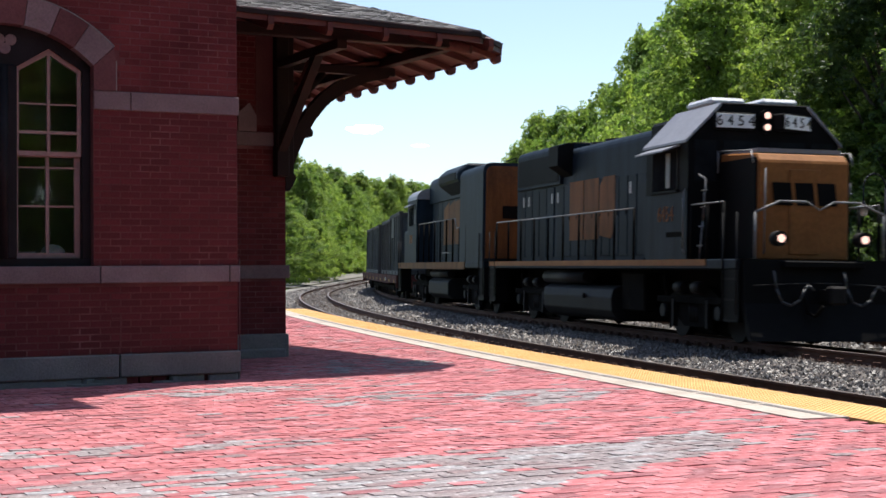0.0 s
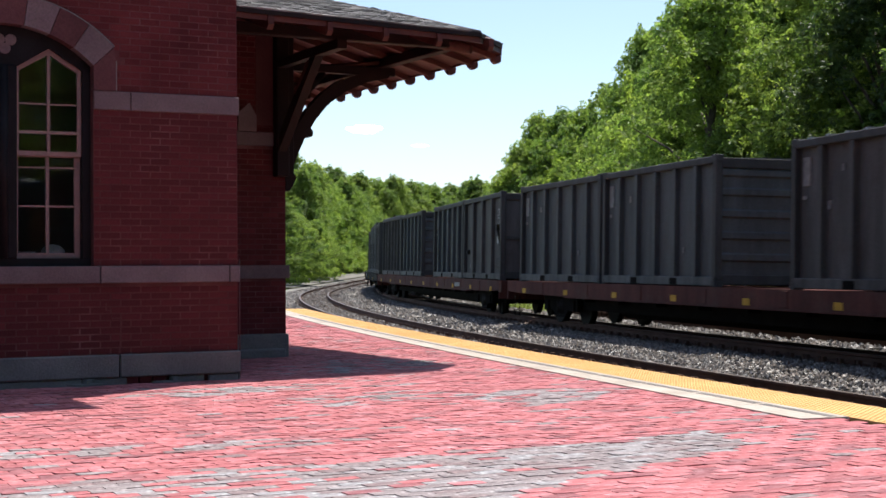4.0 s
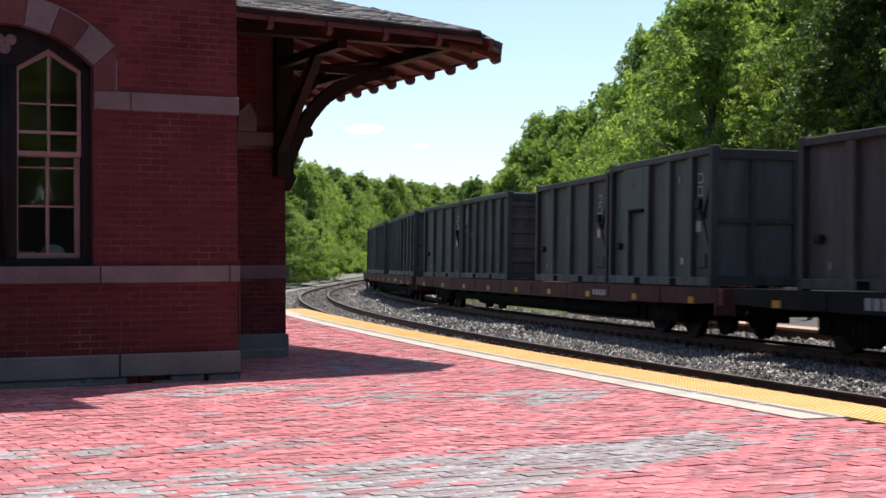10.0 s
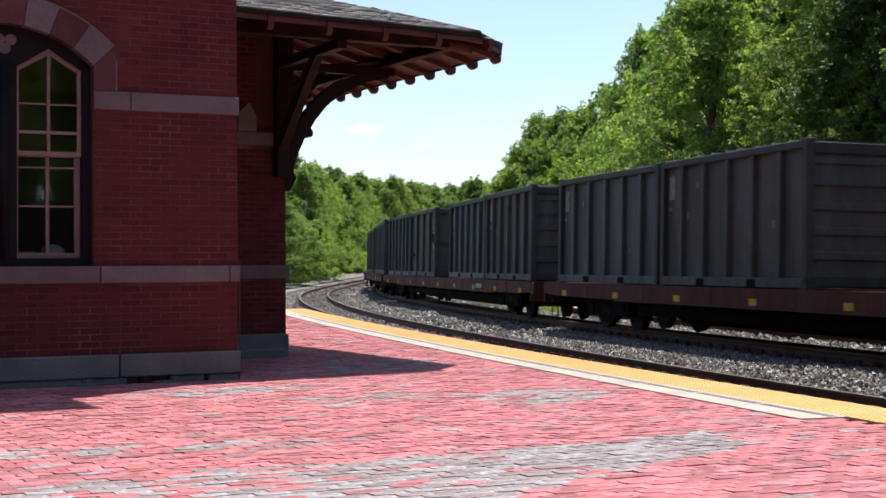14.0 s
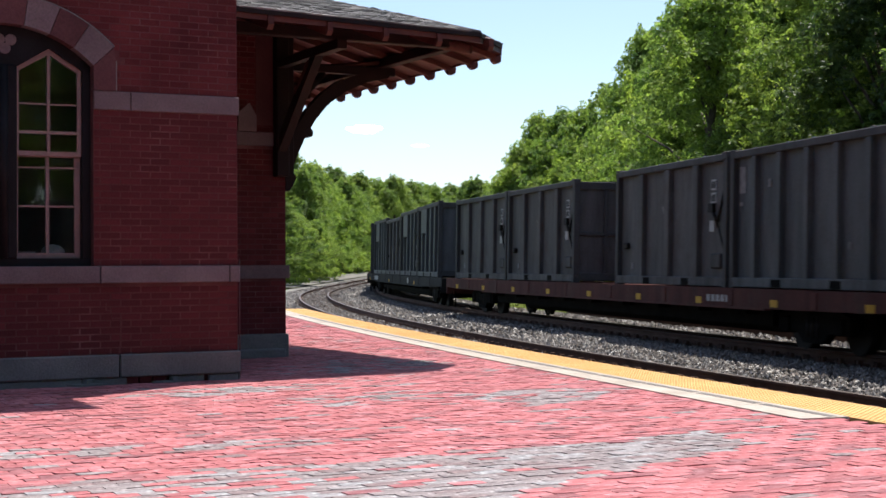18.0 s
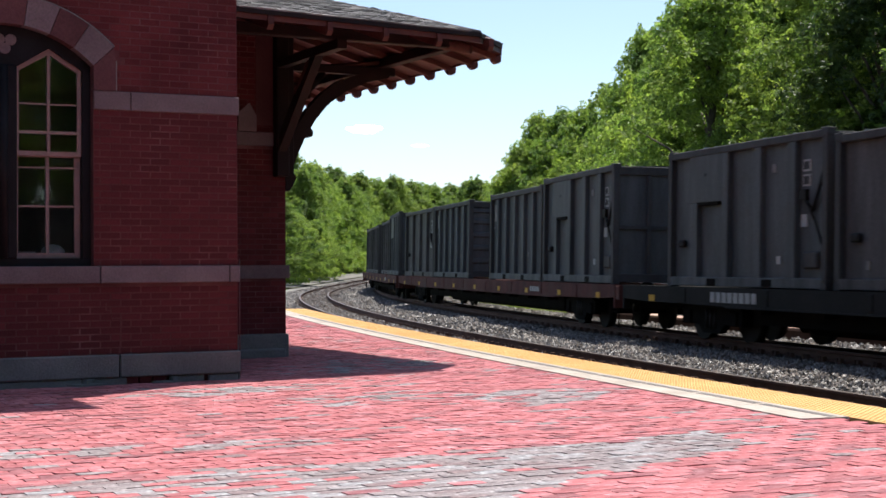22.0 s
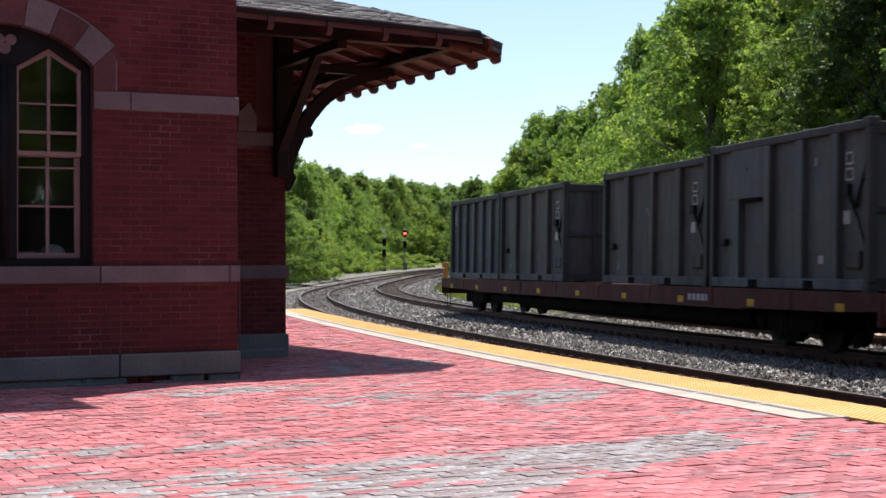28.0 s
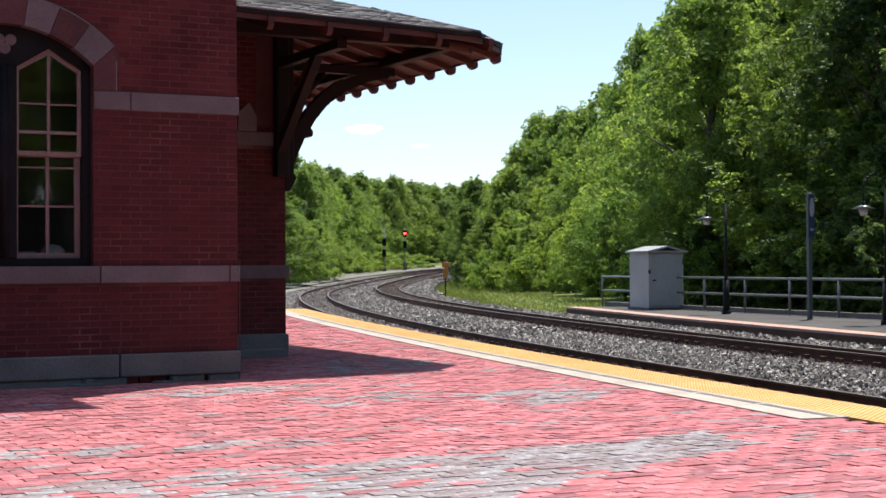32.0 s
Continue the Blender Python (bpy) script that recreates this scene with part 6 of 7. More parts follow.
# -- flat cars --
def make_flat_car(dark):
    mt = M_DECKDARK if dark else M_DECKRED
    t = thing("flat_car", pose(0, 0, 0), "dark grey long container flat car" if dark else "long oxide-red container flat car with reflectors", "railway wagon", "flat cars of the train")
    part("deck", box(B(), -13.35, 13.35, -1.28, 1.28, 0.9, 0.975), mt, t)
    for y in (-1, 1):
        bm = B()
        prism(bm, [(-13.4, 0.72), (-12.3, 0.68), (-9.0, 0.655), (9.0, 0.655), (12.3, 0.68), (13.4, 0.72), (13.4, 0.985), (-13.4, 0.985)], "y", min(y * 1.36, y * 1.29), max(y * 1.36, y * 1.29))
        sill = part("side_sill", bm, mt, t)
        part("sill_flange", box(B(), -9.0, 9.0, min(y * 1.4, y * 1.28), max(y * 1.4, y * 1.28), 0.63, 0.66), mt, sill)
        for i in range(9):
            x = -12.2 + 3.05 * i
            if not dark or i % 3 == 0:
                part("reflector", box(B(), x, x + 0.26, min(y * 1.367, y * 1.358), max(y * 1.367, y * 1.358), 0.69, 0.81), M_REFL, sill, "yellow reflector plate")
            part("stake_pocket", box(B(), x + 1.4, x + 1.6, min(y * 1.375, y * 1.35), max(y * 1.375, y * 1.35), 0.68, 0.96, 0.01), mt, sill)
        if dark:
            bars("stencil_bar", sill, M_DECAL, -9.6, -7.9, y * 1.362, 0.72, 0.9, 8, out=y, gap=0.25)
            part("stencil_box", box(B(), 4.0, 4.5, min(y * 1.367, y * 1.358), max(y * 1.367, y * 1.358), 0.7, 0.92), M_DECAL, sill)
        else:
            bars("stencil_bar", sill, M_DECAL, 6.6, 7.6, y * 1.362, 0.74, 0.86, 5, out=y, gap=0.3)
    bm = B()
    prism(bm, [(-13.3, 0.55), (-8.9, 0.55), (-7.6, 0.22), (7.6, 0.22), (8.9, 0.55), (13.3, 0.55), (13.3, 0.9), (-13.3, 0.9)], "y", -0.4, 0.4)
    part("center_sill", bm, M_BLACK, t)
    for y in (-0.95, 0.95):
        part("side_bearer", box(B(), -8.6, 8.6, y - 0.08, y + 0.08, 0.36, 0.9), M_BLACK, t)
    for i in range(9):
        part("cross_bearer", box(B(), -8.0 + 2.0 * i - 0.06, -8.0 + 2.0 * i + 0.06, -1.28, 1.28, 0.55, 0.9), M_BLACK, t)
    part("air_reservoir", cyl(B(), (2.0, -0.75, 0.55), (3.4, -0.75, 0.55), 0.2, 12), M_BLACK, t)
    part("brake_rod", cyl(B(), (-8.0, -0.5, 0.45), (8.0, -0.5, 0.45), 0.025, 6), M_BLACK, t)
    for sg in (1, -1):
        x = sg * 13.4
        part("end_sill", box(B(), min(x, x + sg * 0.08), max(x, x + sg * 0.08), -1.36, 1.36, 0.5, 0.985, 0.01), mt, t)
        add_coupler(t, x + sg * 0.02, sg)
        for y in (-1.2, 1.2):
            bm = B()
            for z in (0.12, 0.42):
                cyl(bm, (x - sg * 0.5, y, z), (x - sg * 0.1, y, z), 0.015, 6)
            for k in (0.1, 0.5):
                cyl(bm, (x - sg * k, y, 0.1), (x - sg * k, y, 0.6), 0.015, 6)
            part("step", bm, M_BLACK, t)
        add_truck(t, sg * 10.1, 0.42, 0.89, M_BLACK)
    part("brake_wheel", cyl(B(), (-13.5, -0.8, 0.8), (-13.53, -0.8, 0.8), 0.25, 16), M_BLACK, t)
    return t


FLAT = [make_flat_car(False), make_flat_car(True)]
for p in FLAT:
    p.matrix_basis = pose(0, 0, -50)
used = set()


def once(protos, k):
    """The model itself the first time, then copies."""
    p = protos[k]
    if p.name in used:
        return copy_thing(p, pose(0, 0, 0))
    used.add(p.name)
    return p


# front to back: the containers of each car, and how far the load sits off the car's even spacing
ORDER = ((3, 2, 4, 4), (0, 4, 4, 2), (0, 3, 1, 0), (1, 0, 2, 0), (0, 4, 2, 4), (2, 4, 0, 4), (4, 0, 0, 0), (3, 1, 0, 1), (1, 4, 4, 0), (3, 0, 0, 0), (1, 0, 0, 4))
SHIFT = (-0.35, -0.3, 0.12, 0.35, 0.0, -0.2, -0.4, -0.45, 0.0, -0.05, 0.0)
for i in range(CARS):
    s = HEAD_S + CAR_L * (i + 0.5)
    dark = i in (2, 7)
    s -= SHIFT[i]
    carried_by(once(FLAT, 1 if dark else 0), s, 10.1, pose(0, 0, 0))
    for k, x in enumerate((8.85, 2.95, -2.95, -8.85) if dark else (10.06, 4.24, -4.24, -10.06)):
        carried_by(once(PROTO, ORDER[i][k]), s, 10.1, pose(x, 0, 0.98))


# -- lead locomotive: x forward, y left, z up from the rails --
def rounded(bm, x0, x1, w, z0, z1, r, n=5):
    """A hood: straight sides, roof edges rounded with radius r."""
    pts = [(-w, z0), (w, z0)]
    pts += [(w - r + r * math.cos(q), z1 - r + r * math.sin(q)) for q in [math.pi / 2 * i / n for i in range(n + 1)]]
    pts += [(-w + r - r * math.sin(q), z1 - r + r * math.cos(q)) for q in [math.pi / 2 * i / n for i in range(n + 1)]]
    return prism(bm, pts, "x", x0, x1)


def text_mesh(body, size, mt):
    cu = bpy.data.curves.new("text", "FONT")
    cu.body, cu.size, cu.extrude = body, size, 0.004
    cu.align_x, cu.align_y = "CENTER", "CENTER"
    tmp = new("text", cu)
    bpy.context.view_layer.update()
    me = bpy.data.meshes.new_from_object(tmp.evaluated_get(bpy.context.evaluated_depsgraph_get()))
    bpy.data.objects.remove(tmp)
    me.materials.clear()
    me.materials.append(mt)
    return me


def side_handrail(t, x0, x1, y, z0, z1, n, kink=None):
    pts = [(x0, y, z1), (x1, y, z1)] if kink is None else [(x0, y, z1), (kink, y, z1), (kink + 0.3, y, z1 - 0.3), (x1, y, z1 - 0.3)]
    r = part("handrail", tube(B(), pts, 0.016, 6), M_HANDRAIL, t)
    for i in range(n):
        x = x0 + (x1 - x0) * i / (n - 1)
        top = z1 if kink is None or (x - kink) * (x1 - x0) < 0 else z1 - 0.28
        part("stanchion", cyl(B(), (x, y, z0), (x, y, top), 0.03, 6), M_LOCOBLACK, r)


def end_steps(t, x, sg, y):
    st = part("step_well", box(B(), min(x, x - sg * 0.62), max(x, x - sg * 0.62), min(y, y * 0.74), max(y, y * 0.74), 0.42, 1.5), M_LOCOBLACK, t)
    for z in (0.42, 0.78, 1.14):
        part("step", box(B(), min(x, x - sg * 0.6), max(x, x - sg * 0.6), min(y * 1.01, y * 0.72), max(y * 1.01, y * 0.72), z, z + 0.035), M_STEEL, st)
    for k in (0.03, 0.62):
        part("grab_iron", tube(B(), [(x - sg * k, y * 1.02, 0.55), (x - sg * k, y * 1.02, 2.3)], 0.018, 6), M_TANK, st)


def add_motors(truck, x):
    """Traction motors, brake cylinders and outside rigging of a locomotive's truck."""
    for a in (-0.72, 0.72):
        part("traction_motor", box(B(), x + a - 0.6, x + a + 0.6, -0.62, 0.62, 0.08, 0.82, 0.04), M_BLACK, truck)
        part("motor_case", cyl(B(), (x + a, -0.6, 0.5), (x + a, 0.6, 0.5), 0.36, 14), M_BLACK, truck)
        for y in (-1.16, 1.16):
            part("brake_cylinder", cyl(B(), (x + a * 0.6 - 0.2, y, 0.98), (x + a * 0.6 + 0.2, y, 0.98), 0.12, 10), M_TANK, truck)
    for y in (-1.14, 1.14):
        for a in (-1.37, 1.37):
            part("brake_shoe", box(B(), x + a * 0.62 - 0.05, x + a * 0.62 + 0.05, y - 0.05, y + 0.05, 0.22, 0.75), M_STEEL, truck)
            part("journal_cap", cyl(B(), (x + a, y - 0.06, 0.52), (x + a, y + 0.06, 0.52), 0.13, 12), M_TANK, truck)
        part("equaliser", box(B(), x - 1.75, x + 1.75, y - 0.03, y + 0.03, 0.68, 0.8, 0.01), M_BLACK, truck)
    part("sand_pipe", tube(B(), [(x - 1.95, -0.95, 1.2), (x - 1.95, -0.8, 0.15)], 0.025, 6), M_STEEL, truck)


def make_lead():
    t = thing("locomotive", pose(0, 0, 0), "dark blue diesel locomotive with a yellow nose", "locomotive", "locomotives of the train")
    fr = part("underframe", box(B(), -8.55, 8.3, -1.52, 1.52, 1.32, 1.5, 0.02), M_BLUE, t)
    for y in (-1, 1):
        part("sill_stripe", box(B(), -8.5, 6.9, min(y * 1.535, y * 1.515), max(y * 1.535, y * 1.515), 1.385, 1.5), M_LOCOYEL, fr, "dirty yellow frame stripe")
    part("center_frame", box(B(), -8.2, 8.0, -0.5, 0.5, 0.9, 1.35), M_BLACK, t)
    # long hood
    hood = part("long_hood", rounded(B(), -7.85, 3.75, 0.92, 1.5, 4.25, 0.22), M_BLUE, t, "dark blue long hood with doors")
    part("radiator_section", rounded(B(), -7.6, -3.7, 1.0, 3.4, 4.42, 0.2), M_BLUE, hood)
    for y in (-1, 1):
        part("radiator_grille", box(B(), -7.45, -3.85, min(y * 1.015, y * 0.98), max(y * 1.015, y * 0.98), 3.48, 4.16), M_LOCOBLACK, hood)
        bm = B()
        prism(bm, [(y * 0.9, 3.55), (y * 1.3, 3.8), (y * 1.3, 4.28), (y * 0.9, 4.36)], "x", -3.7, -2.95)
        part("brake_blister", bm, M_LOCOBLACK, hood)
        for i in range(13):
            x = -4.1 + 0.58 * i
            d = part("hood_door", box(B(), x, x + 0.53, min(y * 0.945, y * 0.91), max(y * 0.945, y * 0.91), 1.62, 3.35, 0.008), M_BLUE, hood)
            part("latch", box(B(), x + 0.44, x + 0.48, min(y * 0.965, y * 0.94), max(y * 0.965, y * 0.94), 2.5, 2.62), M_STEEL, d)
        for i in range(5):
            x = -7.6 + 0.65 * i
            part("hood_door", box(B(), x, x + 0.6, min(y * 0.945, y * 0.91), max(y * 0.945, y * 0.91), 1.62, 3.35, 0.008), M_BLUE, hood)
        for x in (-7.2, -6.7, -4.6, -4.1, 1.2):
            part("notice", box(B(), x, x + 0.13, min(y * 0.952, y * 0.94), max(y * 0.952, y * 0.94), 2.95, 3.2), M_DECAL, hood, "small white notice")
        # emblem in plain blocks
        for k, (x, w) in enumerate(((-0.25, 1.05), (-1.38, 1.05), (-2.5, 1.05))):
            bm = B()
            sh = ([(x - w / 2, 2.08), (x - w / 2, 3.2), (x - w / 4, 3.4), (x + w / 2, 3.4), (x + w / 2, 2.2), (x + w / 4, 2.0)],
                  [(x - w / 2, 2.0), (x - w / 2, 3.4), (x + w / 2, 3.4), (x + w / 2, 2.0)],
                  [(x - w / 2, 2.0), (x - w / 2, 3.4), (x + w / 2, 3.4), (x + w / 2, 2.0)])[k]
            prism(bm, sh, "y", min(y * 0.956, y * 0.947), max(y * 0.956, y * 0.947))
            part("emblem_block", bm, M_EMBLEM, hood, "faded yellow emblem block")
    part("rear_panel", box(B(), -7.88, -7.84, -0.88, 0.88, 1.6, 4.0), M_LOCOYEL, hood, "yellow hood end")
    for x in (-6.9, -5.9, -4.9):
        part("fan", cyl(B(), (x, 0, 4.4), (x, 0, 4.52), 0.45, 18, 0.42), M_LOCOBLACK, hood)
    for x in (-3.1, -2.0):
        part("fan", cyl(B(), (x, 0, 4.22), (x, 0, 4.4), 0.42, 18, 0.4), M_LOCOBLACK, hood)
    part("exhaust_stack", box(B(), 0.6, 1.3, -0.25, 0.25, 4.22, 4.44, 0.02), M_LOCOBLACK, hood)
    part("blower_duct", box(B(), 2.3, 3.7, -1.05, 1.05, 1.5, 3.2, 0.05), M_BLUE, hood)
    part("turret", box(B(), 2.6, 3.72, -1.0, 1.0, 3.5, 4.3, 0.06), M_LOCOBLACK, hood)
    # cab
    bm = B()
    prism(bm, [(-1.5, 1.5), (1.5, 1.5), (1.5, 3.72), (0.86, 4.38), (-0.86, 4.38), (-1.5, 3.72)], "x", 3.75, 5.95)
    cab = part("cab", bm, M_LOCOBLACK, t, "black and blue driver's cab")
    for y in (-1, 1):
        bm = B()
        prism(bm, [(y * 1.56, 3.66), (y * 1.56, 3.71), (y * 0.88, 4.42), (y * 0.86, 4.37)], "x", 3.7, 6.0)
        part("roof_slope", bm, M_CABROOF, cab, "light grey sloping cab roof")
        part("side_panel", box(B(), 3.76, 5.94, min(y * 1.51, y * 1.495), max(y * 1.51, y * 1.495), 1.5, 2.75), M_BLUE, cab)
        w = part("side_window", box(B(), 4.15, 5.45, min(y * 1.512, y * 1.49), max(y * 1.512, y * 1.49), 2.82, 3.55, 0.01), M_GLASSDARK, cab, "dark sliding cab window")
        for x, q in ((4.12, M_TANK), (5.45, M_TANK)):
            part("window_frame", box(B(), x - 0.02, x + 0.02, min(y * 1.52, y * 1.5), max(y * 1.52, y * 1.5), 2.8, 3.57), q, w)
        part("sliding_pane", box(B(), 4.86, 5.06, min(y * 1.518, y * 1.5), max(y * 1.518, y * 1.5), 2.86, 3.52), M_HANDRAIL, w, "pale sliding window edge")
        part("arm_rest", box(B(), 4.1, 5.5, min(y * 1.56, y * 1.5), max(y * 1.56, y * 1.5), 2.76, 2.81), M_LOCOBLACK, w)
        part("grab_iron", tube(B(), [(5.88, y * 1.53, 1.6), (5.88, y * 1.56, 1.7), (5.88, y * 1.56, 2.7), (5.88, y * 1.53, 2.8)], 0.014, 6), M_HANDRAIL, cab)
        part("cab_vent", box(B(), 4.9, 5.7, min(y * 1.515, y * 1.5), max(y * 1.515, y * 1.5), 1.92, 2.02), M_BLACK, cab)
        bm = B()
        prism(bm, [(y * 1.5, 3.62), (y * 1.85, 3.5), (y * 1.85, 3.53), (y * 1.5, 3.66)], "x", 4.05, 5.55)
        part("sunshade", bm, M_CABROOF, cab)
        me = text_mesh("6454", 0.42, M_EMBLEM)
        n = part("road_number", me, None, cab, "faded yellow road number")
        n.matrix_basis = pose(4.85, y * 1.516, 2.35, 90, 0, 0 if y < 0 else 180)
    part("roof", box(B(), 3.75, 5.95, -0.88, 0.88, 4.37, 4.43, 0.02), M_LOCOBLACK, cab)
    part("roof_unit", box(B(), 4.1, 5.3, -0.82, -0.08, 4.43, 4.60, 0.06), M_ROOFWHITE, cab, "pale roof cooling unit")
    part("roof_unit", box(B(), 4.6, 5.6, 0.1, 0.85, 4.43, 4.58, 0.06), M_ROOFWHITE, cab, "pale roof cooling unit")
    for y0, y1 in ((-1.38, -0.95), (-0.82, -0.1), (0.1, 0.82), (0.95, 1.38)):
        part("windscreen", box(B(), 5.94, 5.965, y0, y1, 2.95 if abs(y0 + y1) > 2 else 3.5, 3.72), M_GLASSDARK, cab)
    for y in (-0.62, 0.62):
        nb = part("number_board", box(B(), 5.9 if y < 0 else 5.5, 6.06, y - 0.42, y + 0.42, 3.92, 4.24, 0.03), M_LOCOBLACK, cab, "white-rimmed number board")
        part("board_rim", box(B(), 6.055, 6.068, y - 0.38, y + 0.38, 3.95, 4.21, 0.004), M_DECAL, nb)
        part("board_face", box(B(), 6.066, 6.074, y - 0.37, y + 0.37, 3.955, 4.205), M_NUMWHITE, nb)
        n = part("road_number", text_mesh("6 4 5 4", 0.27, M_LOCOBLACK), None, nb, "black road number")
        n.matrix_basis = pose(6.08, y, 4.075, 90, 0, 90)
        if y > 0:
            nb.matrix_basis = pose(6.24, 0.20, 0, 0, 0, 26) @ pose(-6.0, -0.20, 0)
    for z in (3.98, 4.2):
        h = part("headlight", cyl(B(), (5.95, 0, z), (6.1, 0, z), 0.115, 14), M_LOCOBLACK, cab)
        part("lens", cyl(B(), (6.1, 0, z), (6.115, 0, z), 0.062, 14), M_HEADLIGHT, h, "lit headlight lens")
    # nose
    bm = B()
    prism(bm, [(5.95, 1.5), (7.65, 1.5), (7.65, 3.24), (7.5, 3.38), (5.95, 3.46)], "y", -0.86, 0.86, 0.03)
    nose = part("nose", bm, M_LOCOYEL, t, "yellow short hood")
    part("nose_top", box(B(), 5.97, 7.45, -0.8, 0.8, 3.40, 3.475), M_CABROOF, nose)
    part("nose_door", box(B(), 7.655, 7.68, -0.28, 0.28, 1.6, 3.1, 0.01), M_LOCOYEL, nose)
    for k, (a, b) in enumerate(((-0.62, -0.22), (-0.2, 0.2), (0.22, 0.62))):
        bm = B()
        prism(bm, [(a + 0.05, 2.46), (b, 2.46), (b - 0.05, 2.86), (a, 2.86)], "x", 7.682, 7.69)
        part("emblem_block", bm, M_LOCOBLACK, nose, "dark emblem block on the nose")
    for y in (-1, 1):
        part("nose_side", box(B(), 6.0, 7.6, min(y * 0.9, y * 0.87), max(y * 0.9, y * 0.87), 1.52, 3.3), M_LOCOBLACK, nose)
        part("sand_cover", box(B(), 6.6, 6.9, y * 0.6 - 0.12, y * 0.6 + 0.12, 3.4, 3.5, 0.02), M_BLUE, nose)
        side_handrail(t, -7.9, 3.0, y * 1.48, 1.5, 2.55, 10)
        side_handrail(t, 6.1, 7.6, y * 1.48, 1.5, 2.5, 3)
        end_steps(t, 8.3, 1, y * 1.5)
        end_steps(t, -8.5, -1, y * 1.5)
    for y in (-1.42, 1.42):
        rail = part("ladder_rail", tube(B(), [(6.35, y, 1.5), (6.5, y, 2.2), (6.62, y, 2.95), (6.3, y, 3.05)], 0.016, 6), M_HANDRAIL, t)
        for z in (1.75, 2.1, 2.45, 2.75):
            part("rung", tube(B(), [(6.2 + (z - 1.5) * 0.2, y, z), (6.45 + (z - 1.5) * 0.2, y, z)], 0.012, 6), M_HANDRAIL, rail)
    for y in (-0.95, 0.95):
        part("nose_handrail", tube(B(), [(6.05, y, 3.1), (6.05, y, 3.5), (7.5, y, 3.42), (7.62, y, 3.2)], 0.016, 6), M_HANDRAIL, t)
    part("nose_handrail", tube(B(), [(7.72, -0.78, 1.6), (7.76, -0.78, 3.1)], 0.014, 6), M_HANDRAIL, t)
    # front platform and pilot
    rail = part("front_handrail", tube(B(), [(8.28, -1.2, 1.5), (8.28, -1.2, 2.3), (8.28, -0.75, 2.5), (8.28, -0.25, 2.5)], 0.022, 6), M_HANDRAIL, t)
    part("handrail", tube(B(), [(8.28, 1.2, 1.5), (8.28, 1.2, 2.3), (8.28, 0.75, 2.5), (8.28, 0.25, 2.5)], 0.022, 6), M_HANDRAIL, rail)
    part("chain", tube(B(), [(8.28, -0.25, 2.5), (8.28, 0.0, 2.36), (8.28, 0.25, 2.5)], 0.015, 6), M_HANDRAIL, rail)
    for y in (-0.78, 0.78):
        d = part("ditch_light", cyl(B(), (8.2, y, 1.86), (8.42, y, 1.86), 0.13, 14), M_STEEL, t)
        part("lens", cyl(B(), (8.42, y, 1.86), (8.435, y, 1.86), 0.07, 14), M_HEADLIGHT, d, "lit ditch light lens")
    bm = B()
    prism(bm, [(8.3, 1.5), (8.34, 1.5), (8.42, 0.75), (8.75, 0.12), (8.6, 0.12), (8.3, 0.7)], "y", -1.45, 1.45)
    pilot = part("pilot_plow", bm, M_LOCOBLACK, t, "black snow plow pilot")
    part("anticlimber", box(B(), 8.3, 8.5, -0.75, 0.75, 1.36, 1.48, 0.02), M_LOCOBLACK, pilot)
    add_coupler(t, 8.4, 1, 0.9)
    add_coupler(t, -8.55, -1, 0.9)
    for y0, y1 in ((-0.95, -0.35), (0.35, 0.95)):
        m = (y0 + y1) / 2
        part("air_hose", tube(B(), [(8.5, y0, 1.3), (8.58, y0 + 0.02, 1.0), (8.63, y0 + 0.1, 0.78), (8.66, m - 0.05, 0.72), (8.65, m + 0.12, 0.82), (8.63, y1 - 0.08, 1.0), (8.6, y1, 1.06), (8.6, y1 + 0.1, 0.98)], 0.022, 8), M_HOSE, t)
    part("uncoupling_lever", tube(B(), [(8.48, -1.3, 1.05), (8.52, -0.3, 1.1), (8.52, 0.3, 1.1), (8.48, 1.3, 1.05)], 0.012, 6), M_TANK, t)
    part("rear_pilot", box(B(), -8.62, -8.5, -1.45, 1.45, 0.35, 1.5), M_LOCOBLACK, t)
    # tank and reservoirs
    bm = B()
    prism(bm, [(-1.36, 0.42), (-1.26, 0.28), (-1.1, 0.2), (1.1, 0.2), (1.26, 0.28), (1.36, 0.42), (1.38, 0.7), (1.33, 0.88), (1.2, 0.96), (-1.2, 0.96), (-1.33, 0.88), (-1.38, 0.7)], "x", -3.75, 1.35, 0.02)
    part("fuel_tank", bm, M_TANK, t, "grey fuel tank")
    for y in (-1.2, 1.2):
        part("air_reservoir", cyl(B(), (-3.9, y, 1.13), (-0.7, y, 1.13), 0.16, 12), M_TANK, t)
        part("equipment_box", box(B(), 1.5, 2.9, min(y, y * 0.7), max(y, y * 0.7), 0.45, 1.25, 0.03), M_BLACK, t)
        part("tank_filler", cyl(B(), (-0.4, y * 1.16, 0.72), (-0.4, y * 1.2, 0.72), 0.06, 10), M_BLACK, t)
    for x in (-5.3, 5.3):
        add_motors(add_truck(t, x, 0.51, 1.37, M_BLACK, 0.5), x)
    return t


